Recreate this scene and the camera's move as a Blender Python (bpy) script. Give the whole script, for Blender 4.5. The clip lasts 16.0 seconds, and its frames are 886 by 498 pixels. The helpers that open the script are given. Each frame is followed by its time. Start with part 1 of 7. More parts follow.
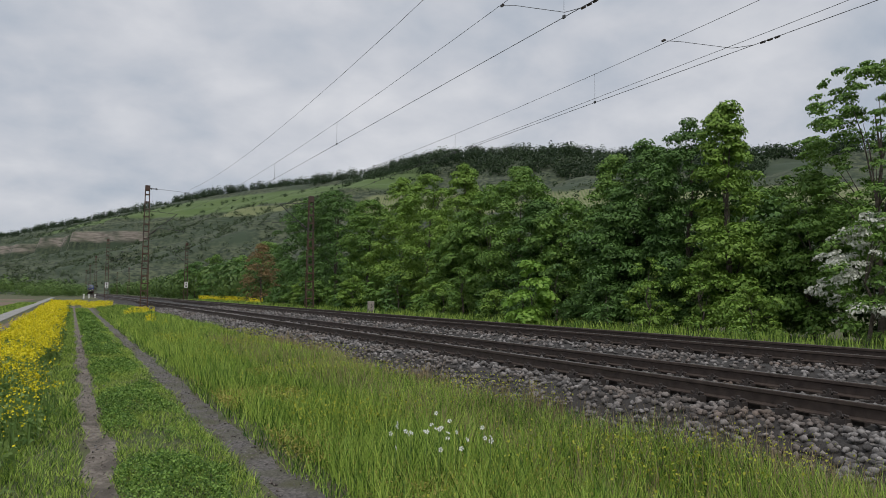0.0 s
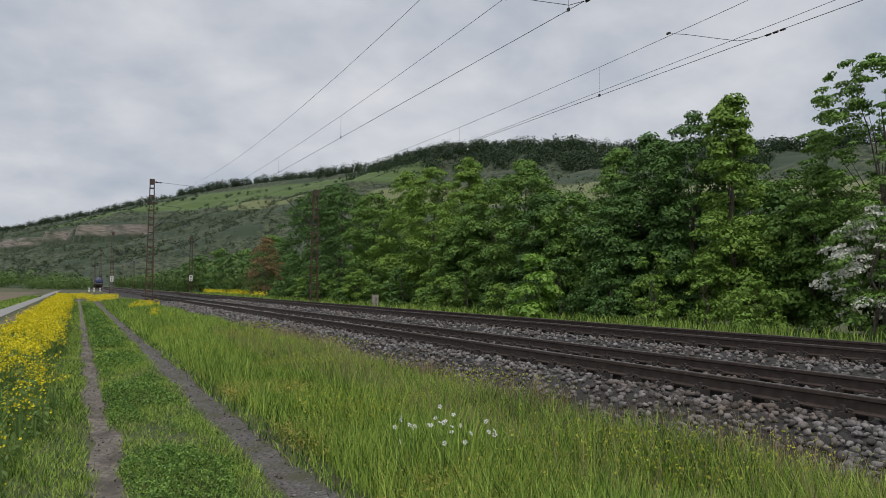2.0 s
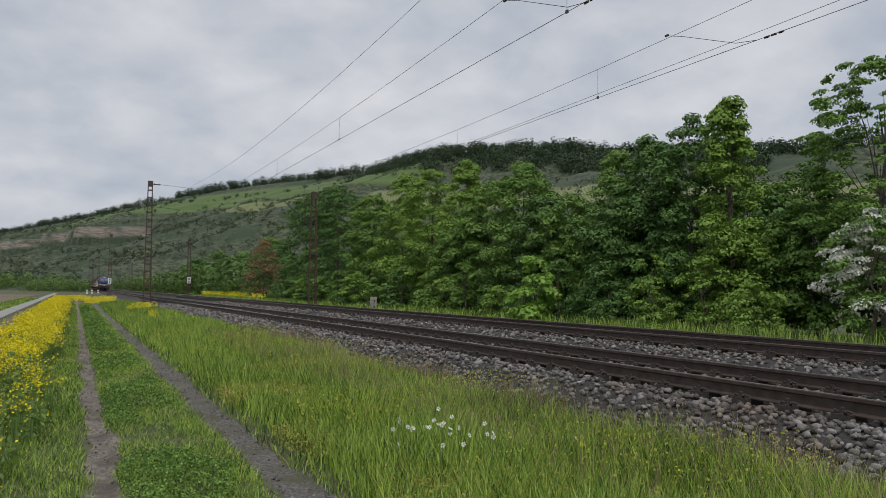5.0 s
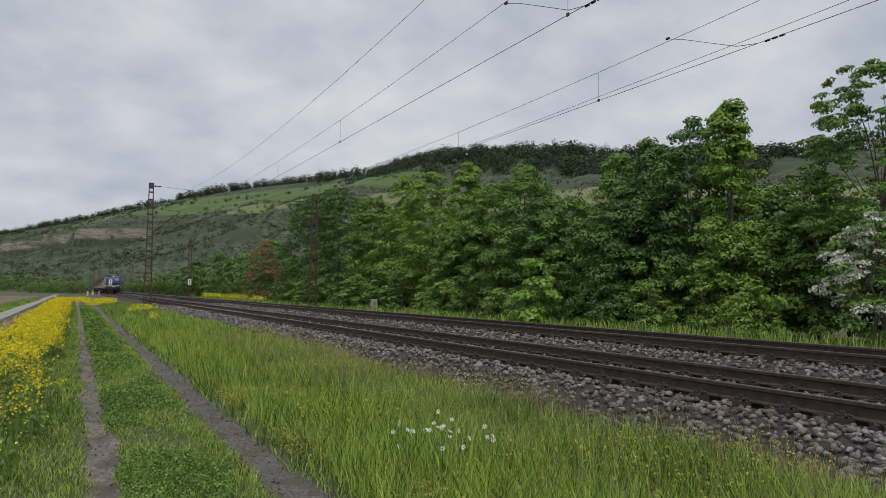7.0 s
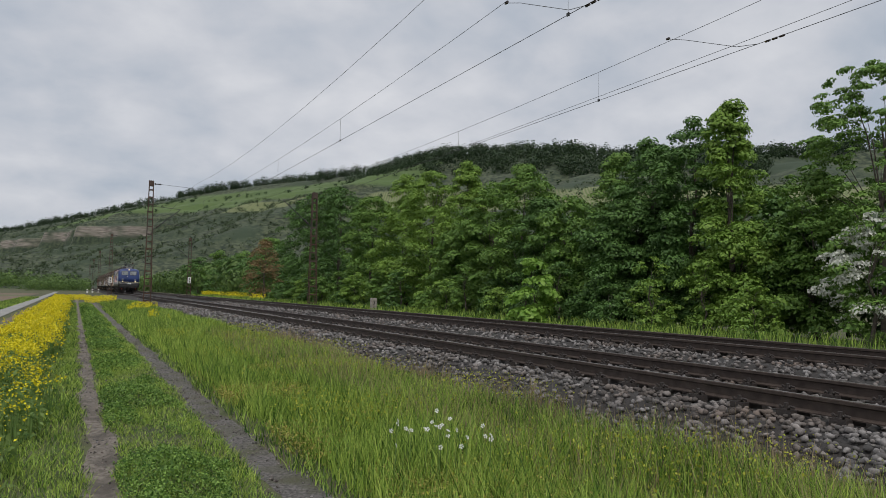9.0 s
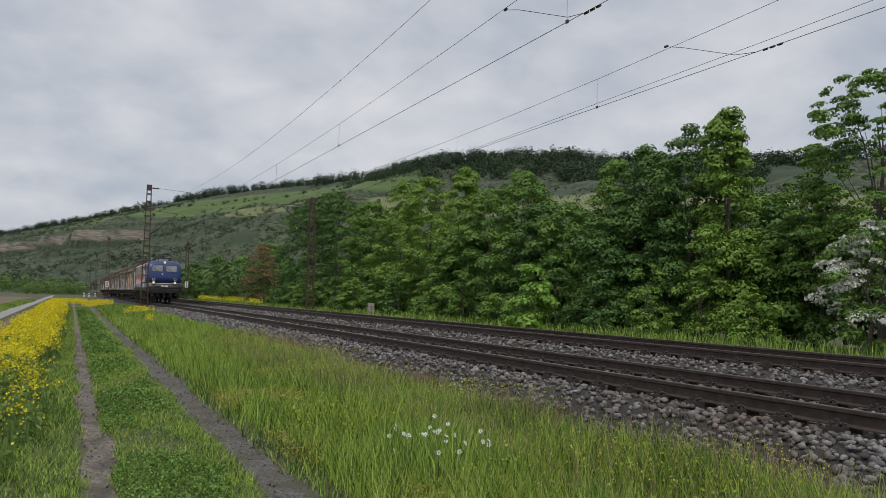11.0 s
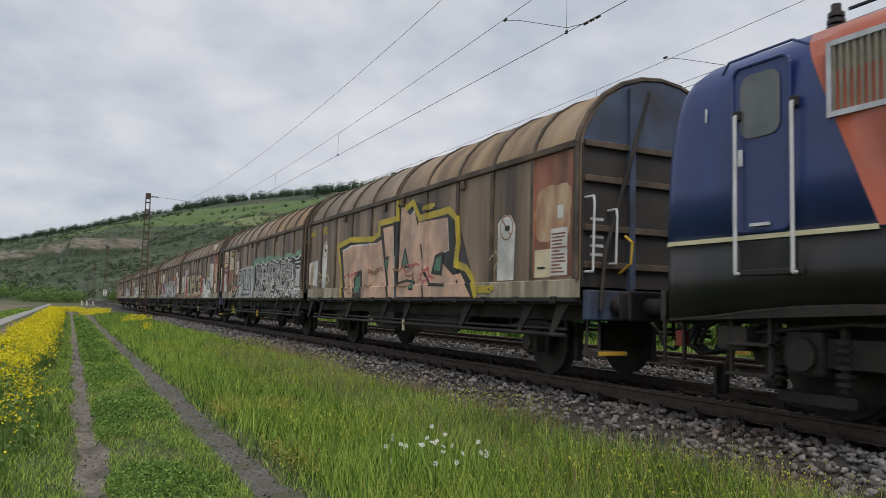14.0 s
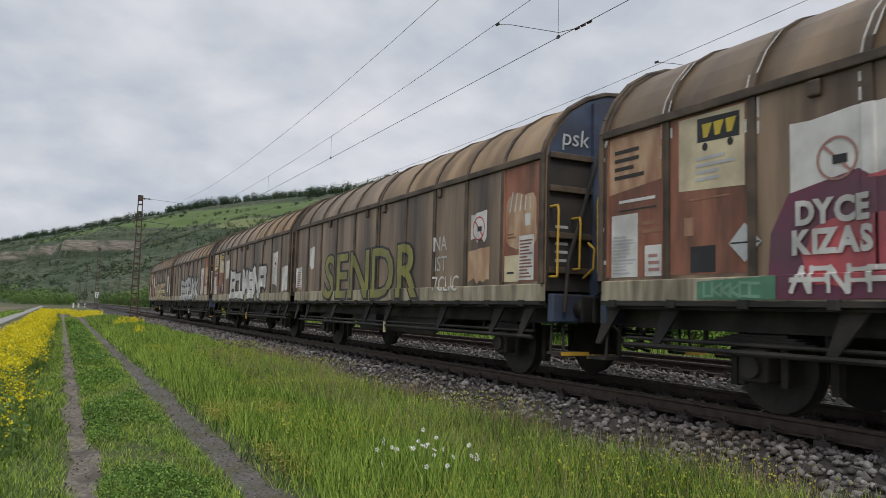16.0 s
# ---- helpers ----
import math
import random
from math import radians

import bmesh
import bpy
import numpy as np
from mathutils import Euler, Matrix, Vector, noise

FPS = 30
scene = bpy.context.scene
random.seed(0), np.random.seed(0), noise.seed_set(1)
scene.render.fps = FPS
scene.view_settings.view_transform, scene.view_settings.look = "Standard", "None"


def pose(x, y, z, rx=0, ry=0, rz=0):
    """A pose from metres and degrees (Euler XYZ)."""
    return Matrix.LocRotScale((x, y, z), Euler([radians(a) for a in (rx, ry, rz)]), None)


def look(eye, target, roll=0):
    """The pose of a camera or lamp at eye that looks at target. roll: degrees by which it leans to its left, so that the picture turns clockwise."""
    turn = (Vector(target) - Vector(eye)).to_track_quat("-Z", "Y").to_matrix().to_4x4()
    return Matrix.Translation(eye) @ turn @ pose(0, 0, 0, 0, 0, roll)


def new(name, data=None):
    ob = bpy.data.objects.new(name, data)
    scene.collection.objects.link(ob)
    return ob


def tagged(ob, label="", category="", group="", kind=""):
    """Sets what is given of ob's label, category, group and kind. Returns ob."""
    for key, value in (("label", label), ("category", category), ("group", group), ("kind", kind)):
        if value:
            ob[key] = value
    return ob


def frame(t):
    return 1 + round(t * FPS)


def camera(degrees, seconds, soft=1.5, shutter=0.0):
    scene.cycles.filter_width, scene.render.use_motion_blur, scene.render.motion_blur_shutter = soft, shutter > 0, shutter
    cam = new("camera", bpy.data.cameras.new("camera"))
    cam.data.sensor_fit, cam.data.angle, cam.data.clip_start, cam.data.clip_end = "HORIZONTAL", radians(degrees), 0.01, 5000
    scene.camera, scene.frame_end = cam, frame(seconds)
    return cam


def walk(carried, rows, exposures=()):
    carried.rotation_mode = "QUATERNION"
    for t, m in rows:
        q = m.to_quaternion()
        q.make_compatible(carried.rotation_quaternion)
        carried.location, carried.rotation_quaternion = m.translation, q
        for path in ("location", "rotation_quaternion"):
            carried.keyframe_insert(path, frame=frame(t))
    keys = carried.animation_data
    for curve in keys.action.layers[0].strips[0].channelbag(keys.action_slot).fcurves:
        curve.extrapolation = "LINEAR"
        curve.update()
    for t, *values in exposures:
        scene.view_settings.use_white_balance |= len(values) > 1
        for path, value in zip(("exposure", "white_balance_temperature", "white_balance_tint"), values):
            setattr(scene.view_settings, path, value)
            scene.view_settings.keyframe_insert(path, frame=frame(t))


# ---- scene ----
cam = camera(61.35, 16.0, soft=0.7, shutter=0.03)
EYE = (0.0, 0.0, 0.979)
CAMERA_ROWS = [  # seconds, heading to the right of the track, tilt, lean, sway
    (0.0, 26.40, 3.53, 0.54, -0.013, 0.005, -0.006),
    (0.5, 26.38, 3.44, 0.54, -0.013, -0.001, 0.002),
    (1.0, 26.30, 3.24, 0.54, -0.016, -0.000, 0.001),
    (1.5, 26.14, 3.09, 0.56, -0.009, 0.004, -0.004),
    (2.0, 26.08, 3.02, 0.55, -0.012, -0.001, -0.001),
    (2.5, 26.15, 2.99, 0.55, -0.006, 0.012, -0.001),
    (3.0, 26.16, 2.97, 0.57, -0.007, 0.007, -0.006),
    (3.5, 26.15, 2.94, 0.54, -0.005, 0.013, -0.008),
    (4.0, 26.22, 2.99, 0.56, -0.010, 0.014, -0.005),
    (6.5, 26.14, 3.42, 0.63, 0.001, 0.015, -0.006),
    (7.0, 26.15, 3.38, 0.70, -0.002, 0.015, -0.004),
    (7.5, 26.11, 3.34, 0.82, 0.003, 0.012, -0.003),
    (8.0, 26.11, 3.26, 0.86, 0.002, 0.009, -0.003),
    (8.5, 26.11, 3.26, 0.88, 0.002, 0.007, -0.003),
    (9.0, 26.16, 3.30, 0.93, -0.000, -0.000, 0.000),
    (11.5, 26.36, 3.85, 1.28, -0.017, -0.008, -0.004),
    (12.0, 26.36, 3.95, 1.32, -0.009, -0.002, -0.002),
    (12.5, 26.33, 4.09, 1.37, -0.005, 0.004, -0.003),
    (13.0, 26.36, 4.20, 1.39, 0.002, 0.014, -0.004),
    (13.5, 26.39, 4.38, 1.45, 0.006, 0.035, -0.014),
    (14.0, 26.42, 4.53, 1.52, 0.004, 0.024, -0.013),
    (14.5, 26.46, 4.62, 1.45, -0.003, 0.014, -0.010),
    (15.0, 26.52, 4.68, 1.50, -0.011, -0.008, 0.001),
    (15.5, 26.64, 4.73, 1.54, -0.017, -0.021, -0.000),
    (16.0, 26.93, 4.70, 1.52, -0.004, -0.032, 0.006),
]


def held(yaw, tilt, lean, dx, dy, dz):
    return pose(EYE[0] + dx, EYE[1] + dy, EYE[2] + dz, 90 + tilt, 0, -yaw) @ pose(0, 0, 0, 0, 0, lean)


walk(cam, [(r[0], held(*r[1:])) for r in CAMERA_ROWS], exposures=[(0, 0.0), (13.0, 0.0), (13.5, -0.05), (13.9, 0.08), (14.3, 0.13), (16, 0.12)])

# ---- light: overcast sky with a weak, wide sun ----
SUN_EL, SUN_AZ = radians(58), radians(200)
world = bpy.data.worlds.new("overcast_sky")
scene.world = world
world.use_nodes = True
wn, wl = world.node_tree.nodes, world.node_tree.links
wn.clear()


def wnode(kind, **kw):
    n = wn.new(kind)
    for k, v in kw.items():
        n.inputs[k].default_value = v
    return n


sky = wn.new("ShaderNodeTexSky")
sky.sky_type = "NISHITA"
sky.sun_disc = False
sky.sun_elevation, sky.sun_rotation = SUN_EL, SUN_AZ
coord = wn.new("ShaderNodeTexCoord")
sep = wn.new("ShaderNodeSeparateXYZ")
wl.new(coord.outputs["Generated"], sep.inputs[0])
zmax = wn.new("ShaderNodeMath")
zmax.operation = "MAXIMUM"
wl.new(sep.outputs[2], zmax.inputs[0])
zmax.inputs[1].default_value = 0.0
zadd = wn.new("ShaderNodeMath")
zadd.operation = "ADD"
wl.new(zmax.outputs[0], zadd.inputs[0])
zadd.inputs[1].default_value = 0.42
flat = wn.new("ShaderNodeVectorMath")
flat.operation = "DIVIDE"
wl.new(coord.outputs["Generated"], flat.inputs[0])
comb = wn.new("ShaderNodeCombineXYZ")
for k in range(3):
    wl.new(zadd.outputs[0], comb.inputs[k])
wl.new(comb.outputs[0], flat.inputs[1])
cloud_big = wnode("ShaderNodeTexNoise", Scale=2.2, Detail=7.0, Roughness=0.5, Distortion=0.15)
cloud_small = wnode("ShaderNodeTexNoise", Scale=6.5, Detail=7.0, Roughness=0.5, Distortion=0.2)
for n in (cloud_big, cloud_small):
    wl.new(flat.outputs[0], n.inputs["Vector"])
mixc = wn.new("ShaderNodeMix")
mixc.inputs[0].default_value = 0.4
wl.new(cloud_big.outputs[0], mixc.inputs[2])
wl.new(cloud_small.outputs[0], mixc.inputs[3])
ramp = wn.new("ShaderNodeValToRGB")
e = ramp.color_ramp.elements
e[0].position, e[0].color = 0.34, (0.47, 0.53, 0.62, 1)
e[1].position, e[1].color = 0.64, (0.80, 0.81, 0.85, 1)
mid = e.new(0.5)
mid.color = (0.65, 0.675, 0.735, 1)
wl.new(mixc.outputs[0], ramp.inputs[0])
bg_sky = wnode("ShaderNodeBackground", Strength=0.05)
wl.new(sky.outputs[0], bg_sky.inputs[0])
bg_cloud = wnode("ShaderNodeBackground", Strength=0.90)
wl.new(ramp.outputs[0], bg_cloud.inputs[0])
wmix = wnode("ShaderNodeMixShader", Fac=0.93)
wl.new(bg_sky.outputs[0], wmix.inputs[1])
wl.new(bg_cloud.outputs[0], wmix.inputs[2])
wout = wn.new("ShaderNodeOutputWorld")
wl.new(wmix.outputs[0], wout.inputs[0])

sun = new("sun", bpy.data.lights.new("sun", "SUN"))
sun.data.energy, sun.data.angle, sun.data.color = 1.7, radians(30), (1.0, 0.96, 0.9)
sun.matrix_world = look((0, 0, 0), (-math.sin(SUN_AZ) * math.cos(SUN_EL), -math.cos(SUN_AZ) * math.cos(SUN_EL), -math.sin(SUN_EL)))

# ---- materials ----
def surf(name, c1, c2, scale=3.0, rough=0.7, bump=0.0, bump_scale=40.0, metal=0.0, c3=None, scale3=0.6, island=0.0, spread=(0.35, 0.65), stretch=None):
    """Two colours mixed by noise, a third at a coarser scale, relief from fine noise."""
    m = bpy.data.materials.new(name)
    m.use_nodes = True
    n, l = m.node_tree.nodes, m.node_tree.links
    p = n["Principled BSDF"]
    co = n.new("ShaderNodeTexCoord")
    vec = co.outputs["Object"]
    if stretch:
        mp = n.new("ShaderNodeMapping")
        mp.inputs["Scale"].default_value = stretch
        l.new(vec, mp.inputs[0])
        vec = mp.outputs[0]

    def noisy(sc, detail=5.0):
        t = n.new("ShaderNodeTexNoise")
        t.inputs["Scale"].default_value, t.inputs["Detail"].default_value = sc, detail
        l.new(vec, t.inputs["Vector"])
        return t.outputs[0]

    def ranged(v, lo, hi):
        r = n.new("ShaderNodeMapRange")
        r.inputs[1].default_value, r.inputs[2].default_value = lo, hi
        l.new(v, r.inputs[0])
        return r.outputs[0]

    def mixed(fac, a, b):
        x = n.new("ShaderNodeMix")
        x.data_type = "RGBA"
        for sock, v in ((x.inputs[6], a), (x.inputs[7], b)):
            if isinstance(v, tuple):
                sock.default_value = (*v, 1)
            else:
                l.new(v, sock)
        l.new(fac, x.inputs[0])
        return x.outputs[2]

    col = mixed(ranged(noisy(scale), *spread), c1, c2)
    if c3:
        col = mixed(ranged(noisy(scale3, 4.0), 0.45, 0.68), col, c3)
    if island:
        g = n.new("ShaderNodeNewGeometry")
        hsv = n.new("ShaderNodeHueSaturation")
        l.new(col, hsv.inputs["Color"])
        l.new(ranged2(n, l, g.outputs["Random Per Island"], 1 - island, 1 + island), hsv.inputs["Value"])
        col = hsv.outputs[0]
    l.new(col, p.inputs["Base Color"])
    p.inputs["Roughness"].default_value, p.inputs["Metallic"].default_value = rough, metal
    if bump:
        b = n.new("ShaderNodeBump")
        b.inputs["Strength"].default_value, b.inputs["Distance"].default_value = bump, 0.02
        l.new(noisy(bump_scale, 6.0), b.inputs["Height"])
        l.new(b.outputs[0], p.inputs["Normal"])
    return m


def ranged2(n, l, v, lo, hi):
    r = n.new("ShaderNodeMapRange")
    r.inputs[3].default_value, r.inputs[4].default_value = lo, hi
    l.new(v, r.inputs[0])
    return r.outputs[0]


def leafy(name, c1, c2, through_light=0.35, rough=0.55, scale=0.5, spread=0.5):
    """Leaf: colour varies by leaf and by clump, some light passes through."""
    m = bpy.data.materials.new(name)
    m.use_nodes = True
    n, l = m.node_tree.nodes, m.node_tree.links
    p = n["Principled BSDF"]
    g = n.new("ShaderNodeNewGeometry")
    co = n.new("ShaderNodeTexCoord")
    t = n.new("ShaderNodeTexNoise")
    t.inputs["Scale"].default_value, t.inputs["Detail"].default_value = scale, 3.0
    l.new(co.outputs["Object"], t.inputs["Vector"])
    add = n.new("ShaderNodeMath")
    add.operation = "ADD"
    l.new(t.outputs[0], add.inputs[0])
    l.new(ranged2(n, l, g.outputs["Random Per Island"], -spread, spread), add.inputs[1])
    x = n.new("ShaderNodeMix")
    x.data_type = "RGBA"
    l.new(add.outputs[0], x.inputs[0])
    x.inputs[6].default_value, x.inputs[7].default_value = (*c1, 1), (*c2, 1)
    l.new(x.outputs[2], p.inputs["Base Color"])
    p.inputs["Roughness"].default_value = rough
    p.inputs["Specular IOR Level"].default_value = 0.3
    tr = n.new("ShaderNodeBsdfTranslucent")
    l.new(x.outputs[2], tr.inputs[0])
    mx = n.new("ShaderNodeMixShader")
    mx.inputs[0].default_value = through_light
    l.new(p.outputs[0], mx.inputs[1])
    l.new(tr.outputs[0], mx.inputs[2])
    l.new(mx.outputs[0], n["Material Output"].inputs[0])
    return m


def glow(name, col, strength):
    m = bpy.data.materials.new(name)
    m.use_nodes = True
    p = m.node_tree.nodes["Principled BSDF"]
    p.inputs["Base Color"].default_value = (*col, 1)
    p.inputs["Emission Color"].default_value = (*col, 1)
    p.inputs["Emission Strength"].default_value = strength
    return m


def glass(name, tint, rough=0.03):
    m = bpy.data.materials.new(name)
    m.use_nodes = True
    p = m.node_tree.nodes["Principled BSDF"]
    p.inputs["Base Color"].default_value = (*tint, 1)
    p.inputs["Roughness"].default_value = rough
    p.inputs["Transmission Weight"].default_value = 0.55
    p.inputs["IOR"].default_value = 1.5
    return m


M = dict(
    # Ground tone lowered: it carries the shade between the grass blades.
    soil=surf("valley_ground", (0.05, 0.065, 0.022), (0.10, 0.115, 0.042), 1.6, 0.95, 0.8, 45, c3=(0.085, 0.07, 0.045), scale3=0.7),
    rut=surf("rut_earth", (0.13, 0.11, 0.09), (0.27, 0.235, 0.20), 16, 0.95, 1.0, 90, c3=(0.10, 0.085, 0.07), scale3=2.2),
    rut_dark=surf("gravel_rut", (0.065, 0.06, 0.056), (0.19, 0.175, 0.165), 30, 0.95, 1.0, 90, c3=(0.09, 0.09, 0.05), scale3=2.5),
    field=surf("bare_field", (0.13, 0.09, 0.06), (0.19, 0.135, 0.095), 2, 0.95, 0.5, 20, c3=(0.10, 0.12, 0.05), scale3=0.05),
    lane=surf("concrete_lane", (0.24, 0.235, 0.22), (0.31, 0.305, 0.29), 1.2, 0.85, 0.2, 40),
    # Bed near black: shade of the gaps between stones is put into its colour.
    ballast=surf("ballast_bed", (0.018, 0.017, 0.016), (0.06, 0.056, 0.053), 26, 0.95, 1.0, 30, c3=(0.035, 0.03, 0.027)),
    stone=surf("ballast_stone", (0.10, 0.094, 0.092), (0.225, 0.212, 0.205), 12, 0.9, 0.4, 50, c3=(0.12, 0.095, 0.08), scale3=0.9, island=0.6),
    rail=surf("rusty_rail", (0.045, 0.032, 0.026), (0.075, 0.055, 0.045), 9, 0.75, 0.3, 80, metal=0.2),
    railtop=surf("polished_rail_head", (0.16, 0.145, 0.135), (0.24, 0.22, 0.21), 12, 0.38, 0.05, 80, metal=0.8),
    clip=surf("oily_clip", (0.028, 0.022, 0.02), (0.05, 0.04, 0.035), 20, 0.7, 0.3, 90),
    sleeper=surf("concrete_sleeper", (0.16, 0.15, 0.14), (0.24, 0.225, 0.21), 6, 0.9, 0.4, 50),
    mast=surf("rusty_mast", (0.06, 0.032, 0.022), (0.11, 0.06, 0.04), 4, 0.85, 0.3, 60, c3=(0.05, 0.045, 0.042)),
    wire=surf("dark_wire", (0.03, 0.032, 0.033), (0.05, 0.05, 0.05), 3, 0.6),
    insul=surf("brown_insulator", (0.03, 0.02, 0.016), (0.045, 0.03, 0.022), 6, 0.3),
    white=surf("weathered_white", (0.62, 0.62, 0.6), (0.75, 0.75, 0.73), 6, 0.7),
    black=surf("matt_black", (0.012, 0.012, 0.013), (0.025, 0.024, 0.024), 5, 0.7),
    concrete=surf("old_concrete", (0.24, 0.21, 0.18), (0.36, 0.33, 0.29), 8, 0.9, 0.4, 60),
    # locomotive
    blue=surf("blue_paint", (0.021, 0.043, 0.154), (0.030, 0.058, 0.191), 1.3, 0.33, 0.03, 3, c3=(0.03, 0.045, 0.13), scale3=0.9),
    orange=surf("faded_orange_paint", (0.36, 0.085, 0.042), (0.42, 0.11, 0.056), 1.1, 0.3, 0.02, 3, c3=(0.32, 0.09, 0.055), scale3=0.5),
    char=surf("black_lower_paint", (0.008, 0.008, 0.009), (0.015, 0.015, 0.015), 1.7, 0.38, 0.05, 5, c3=(0.028, 0.025, 0.022), scale3=0.8),
    cream=surf("cream_line", (0.62, 0.58, 0.36), (0.7, 0.65, 0.42), 4, 0.5),
    bogie=surf("grimy_bogie", (0.014, 0.013, 0.012), (0.029, 0.026, 0.023), 7, 0.8, 0.4, 40, c3=(0.04, 0.033, 0.028), scale3=2.5),
    alu=surf("aluminium_frame", (0.42, 0.43, 0.44), (0.55, 0.56, 0.57), 6, 0.4, 0.1, 60, metal=0.6),
    louvre=surf("louvre_metal", (0.20, 0.185, 0.14), (0.32, 0.30, 0.24), 2.5, 0.6, 0.1, 30, metal=0.1),
    roofgrey=surf("roof_grey", (0.14, 0.135, 0.125), (0.21, 0.20, 0.185), 2.5, 0.7, 0.2, 20, c3=(0.09, 0.085, 0.08)),
    panto=surf("pantograph_steel", (0.035, 0.036, 0.038), (0.07, 0.07, 0.072), 8, 0.5, metal=0.5),
    handrail=surf("pale_handrail", (0.55, 0.56, 0.57), (0.66, 0.67, 0.68), 8, 0.45),
    lampglass=glow("lit_headlamp", (1.0, 0.74, 0.42), 0.4),
    lampoff=surf("dark_lamp_glass", (0.03, 0.025, 0.024), (0.05, 0.04, 0.035), 5, 0.15),
    pane=glass("cab_glass", (0.62, 0.68, 0.68)),
    # Opaque panes: the pale sky's reflection is put into the base colour.
    panesky=surf("sky_toned_glazing", (0.17, 0.19, 0.195), (0.25, 0.27, 0.275), 2, 0.08),
    cabin=surf("cab_interior", (0.30, 0.32, 0.30), (0.40, 0.42, 0.40), 1.2, 0.7),
    red=surf("signal_red", (0.22, 0.03, 0.02), (0.32, 0.05, 0.035), 5, 0.5),
    # wagons
    wagon=surf("sooty_brown_wall", (0.125, 0.085, 0.055), (0.315, 0.222, 0.145), 1.4, 0.5, 0.15, 12, c3=(0.055, 0.038, 0.026), scale3=0.9, stretch=(1, 1.6, 0.22)),
    wroof=surf("dusty_brown_roof", (0.200, 0.136, 0.078), (0.325, 0.230, 0.140), 1.3, 0.5, 0.12, 10, c3=(0.085, 0.058, 0.036), scale3=0.8, stretch=(0.5, 1.4, 0.5)),
    wrib=surf("brown_rib", (0.045, 0.033, 0.024), (0.115, 0.083, 0.057), 3, 0.65, 0.15, 30),
    sill=surf("beige_sill", (0.33, 0.29, 0.20), (0.47, 0.42, 0.31), 2.2, 0.75, 0.2, 30, c3=(0.09, 0.07, 0.05), scale3=1.4, stretch=(1, 2.5, 0.4)),
    frame=surf("black_underframe", (0.008, 0.0075, 0.007), (0.018, 0.016, 0.015), 4, 0.75, 0.3, 40, c3=(0.045, 0.038, 0.032), scale3=1.8),
    wblue=surf("faded_blue_end", (0.04, 0.062, 0.115), (0.075, 0.10, 0.165), 1.6, 0.6, 0.1, 12, c3=(0.035, 0.03, 0.028), scale3=0.9),
    wend=surf("sooty_end_wall", (0.022, 0.02, 0.019), (0.045, 0.038, 0.033), 1.4, 0.7, 0.1, 14),
    rust=surf("red_brown_panel", (0.24, 0.085, 0.052), (0.37, 0.155, 0.098), 2.4, 0.65, 0.1, 14, c3=(0.10, 0.055, 0.038), scale3=1.6, stretch=(1, 1.4, 0.4)),
    doorglass=surf("dark_door_glass", (0.10, 0.115, 0.12), (0.16, 0.175, 0.18), 2, 0.1),
    yellow=surf("yellow_rail_paint", (0.55, 0.33, 0.03), (0.65, 0.4, 0.05), 6, 0.55),
    steel=surf("worn_wheel_rim", (0.10, 0.095, 0.09), (0.16, 0.15, 0.145), 8, 0.4, metal=0.7),
    # vegetation
    grass=leafy("meadow_grass", (0.035, 0.10, 0.012), (0.38, 0.52, 0.10), 0.25, spread=0.9),
    grass_bright=leafy("fresh_grass", (0.16, 0.30, 0.035), (0.52, 0.62, 0.13), 0.25, spread=0.7),
    grass_dry=leafy("seeding_grass", (0.15, 0.12, 0.06), (0.42, 0.33, 0.20), 0.25),
    dry_herb=leafy("yellowing_herb", (0.20, 0.20, 0.04), (0.42, 0.36, 0.09), 0.25),
    herb=leafy("clover_leaf", (0.045, 0.115, 0.018), (0.26, 0.41, 0.085), 0.2, spread=0.6),
    weed=leafy("yellow_green_weed", (0.26, 0.32, 0.04), (0.48, 0.48, 0.06), 0.3),
    rape_stem=leafy("rape_leaf", (0.11, 0.20, 0.05), (0.22, 0.31, 0.09), 0.3),
    rape=leafy("rape_blossom", (0.62, 0.53, 0.012), (0.85, 0.74, 0.03), 0.25),
    blossom=leafy("white_blossom", (0.55, 0.57, 0.5), (0.75, 0.75, 0.68), 0.3),
    petal=leafy("white_petal", (0.75, 0.75, 0.75), (0.85, 0.85, 0.85), 0.25),
    leaf_dark=leafy("dark_leaf", (0.048, 0.110, 0.028), (0.130, 0.245, 0.056), 0.16, spread=0.34, scale=0.8),
    leaf_mid=leafy("mid_leaf", (0.072, 0.155, 0.032), (0.20, 0.335, 0.064), 0.16, spread=0.34, scale=0.8),
    leaf_light=leafy("young_leaf", (0.106, 0.211, 0.032), (0.258, 0.392, 0.070), 0.16, spread=0.34, scale=0.8),
    leaf_bright=leafy("maple_leaf", (0.16, 0.31, 0.045), (0.32, 0.50, 0.10), 0.35),
    leaf_brown=leafy("reddish_leaf", (0.163, 0.106, 0.049), (0.293, 0.204, 0.098), 0.25),
    bark=surf("bark", (0.06, 0.05, 0.04), (0.12, 0.10, 0.08), 8, 0.95, 0.6, 30),
    far_tree=leafy("far_tree_leaf", (0.022, 0.042, 0.022), (0.05, 0.085, 0.033), 0.2, scale=0.02),
    far_bush=leafy("far_bush_leaf", (0.042, 0.066, 0.036), (0.10, 0.135, 0.066), 0.2, scale=0.04),
    valley_tree=leafy("valley_tree_leaf", (0.064, 0.120, 0.035), (0.160, 0.248, 0.064), 0.25, scale=0.08),
)


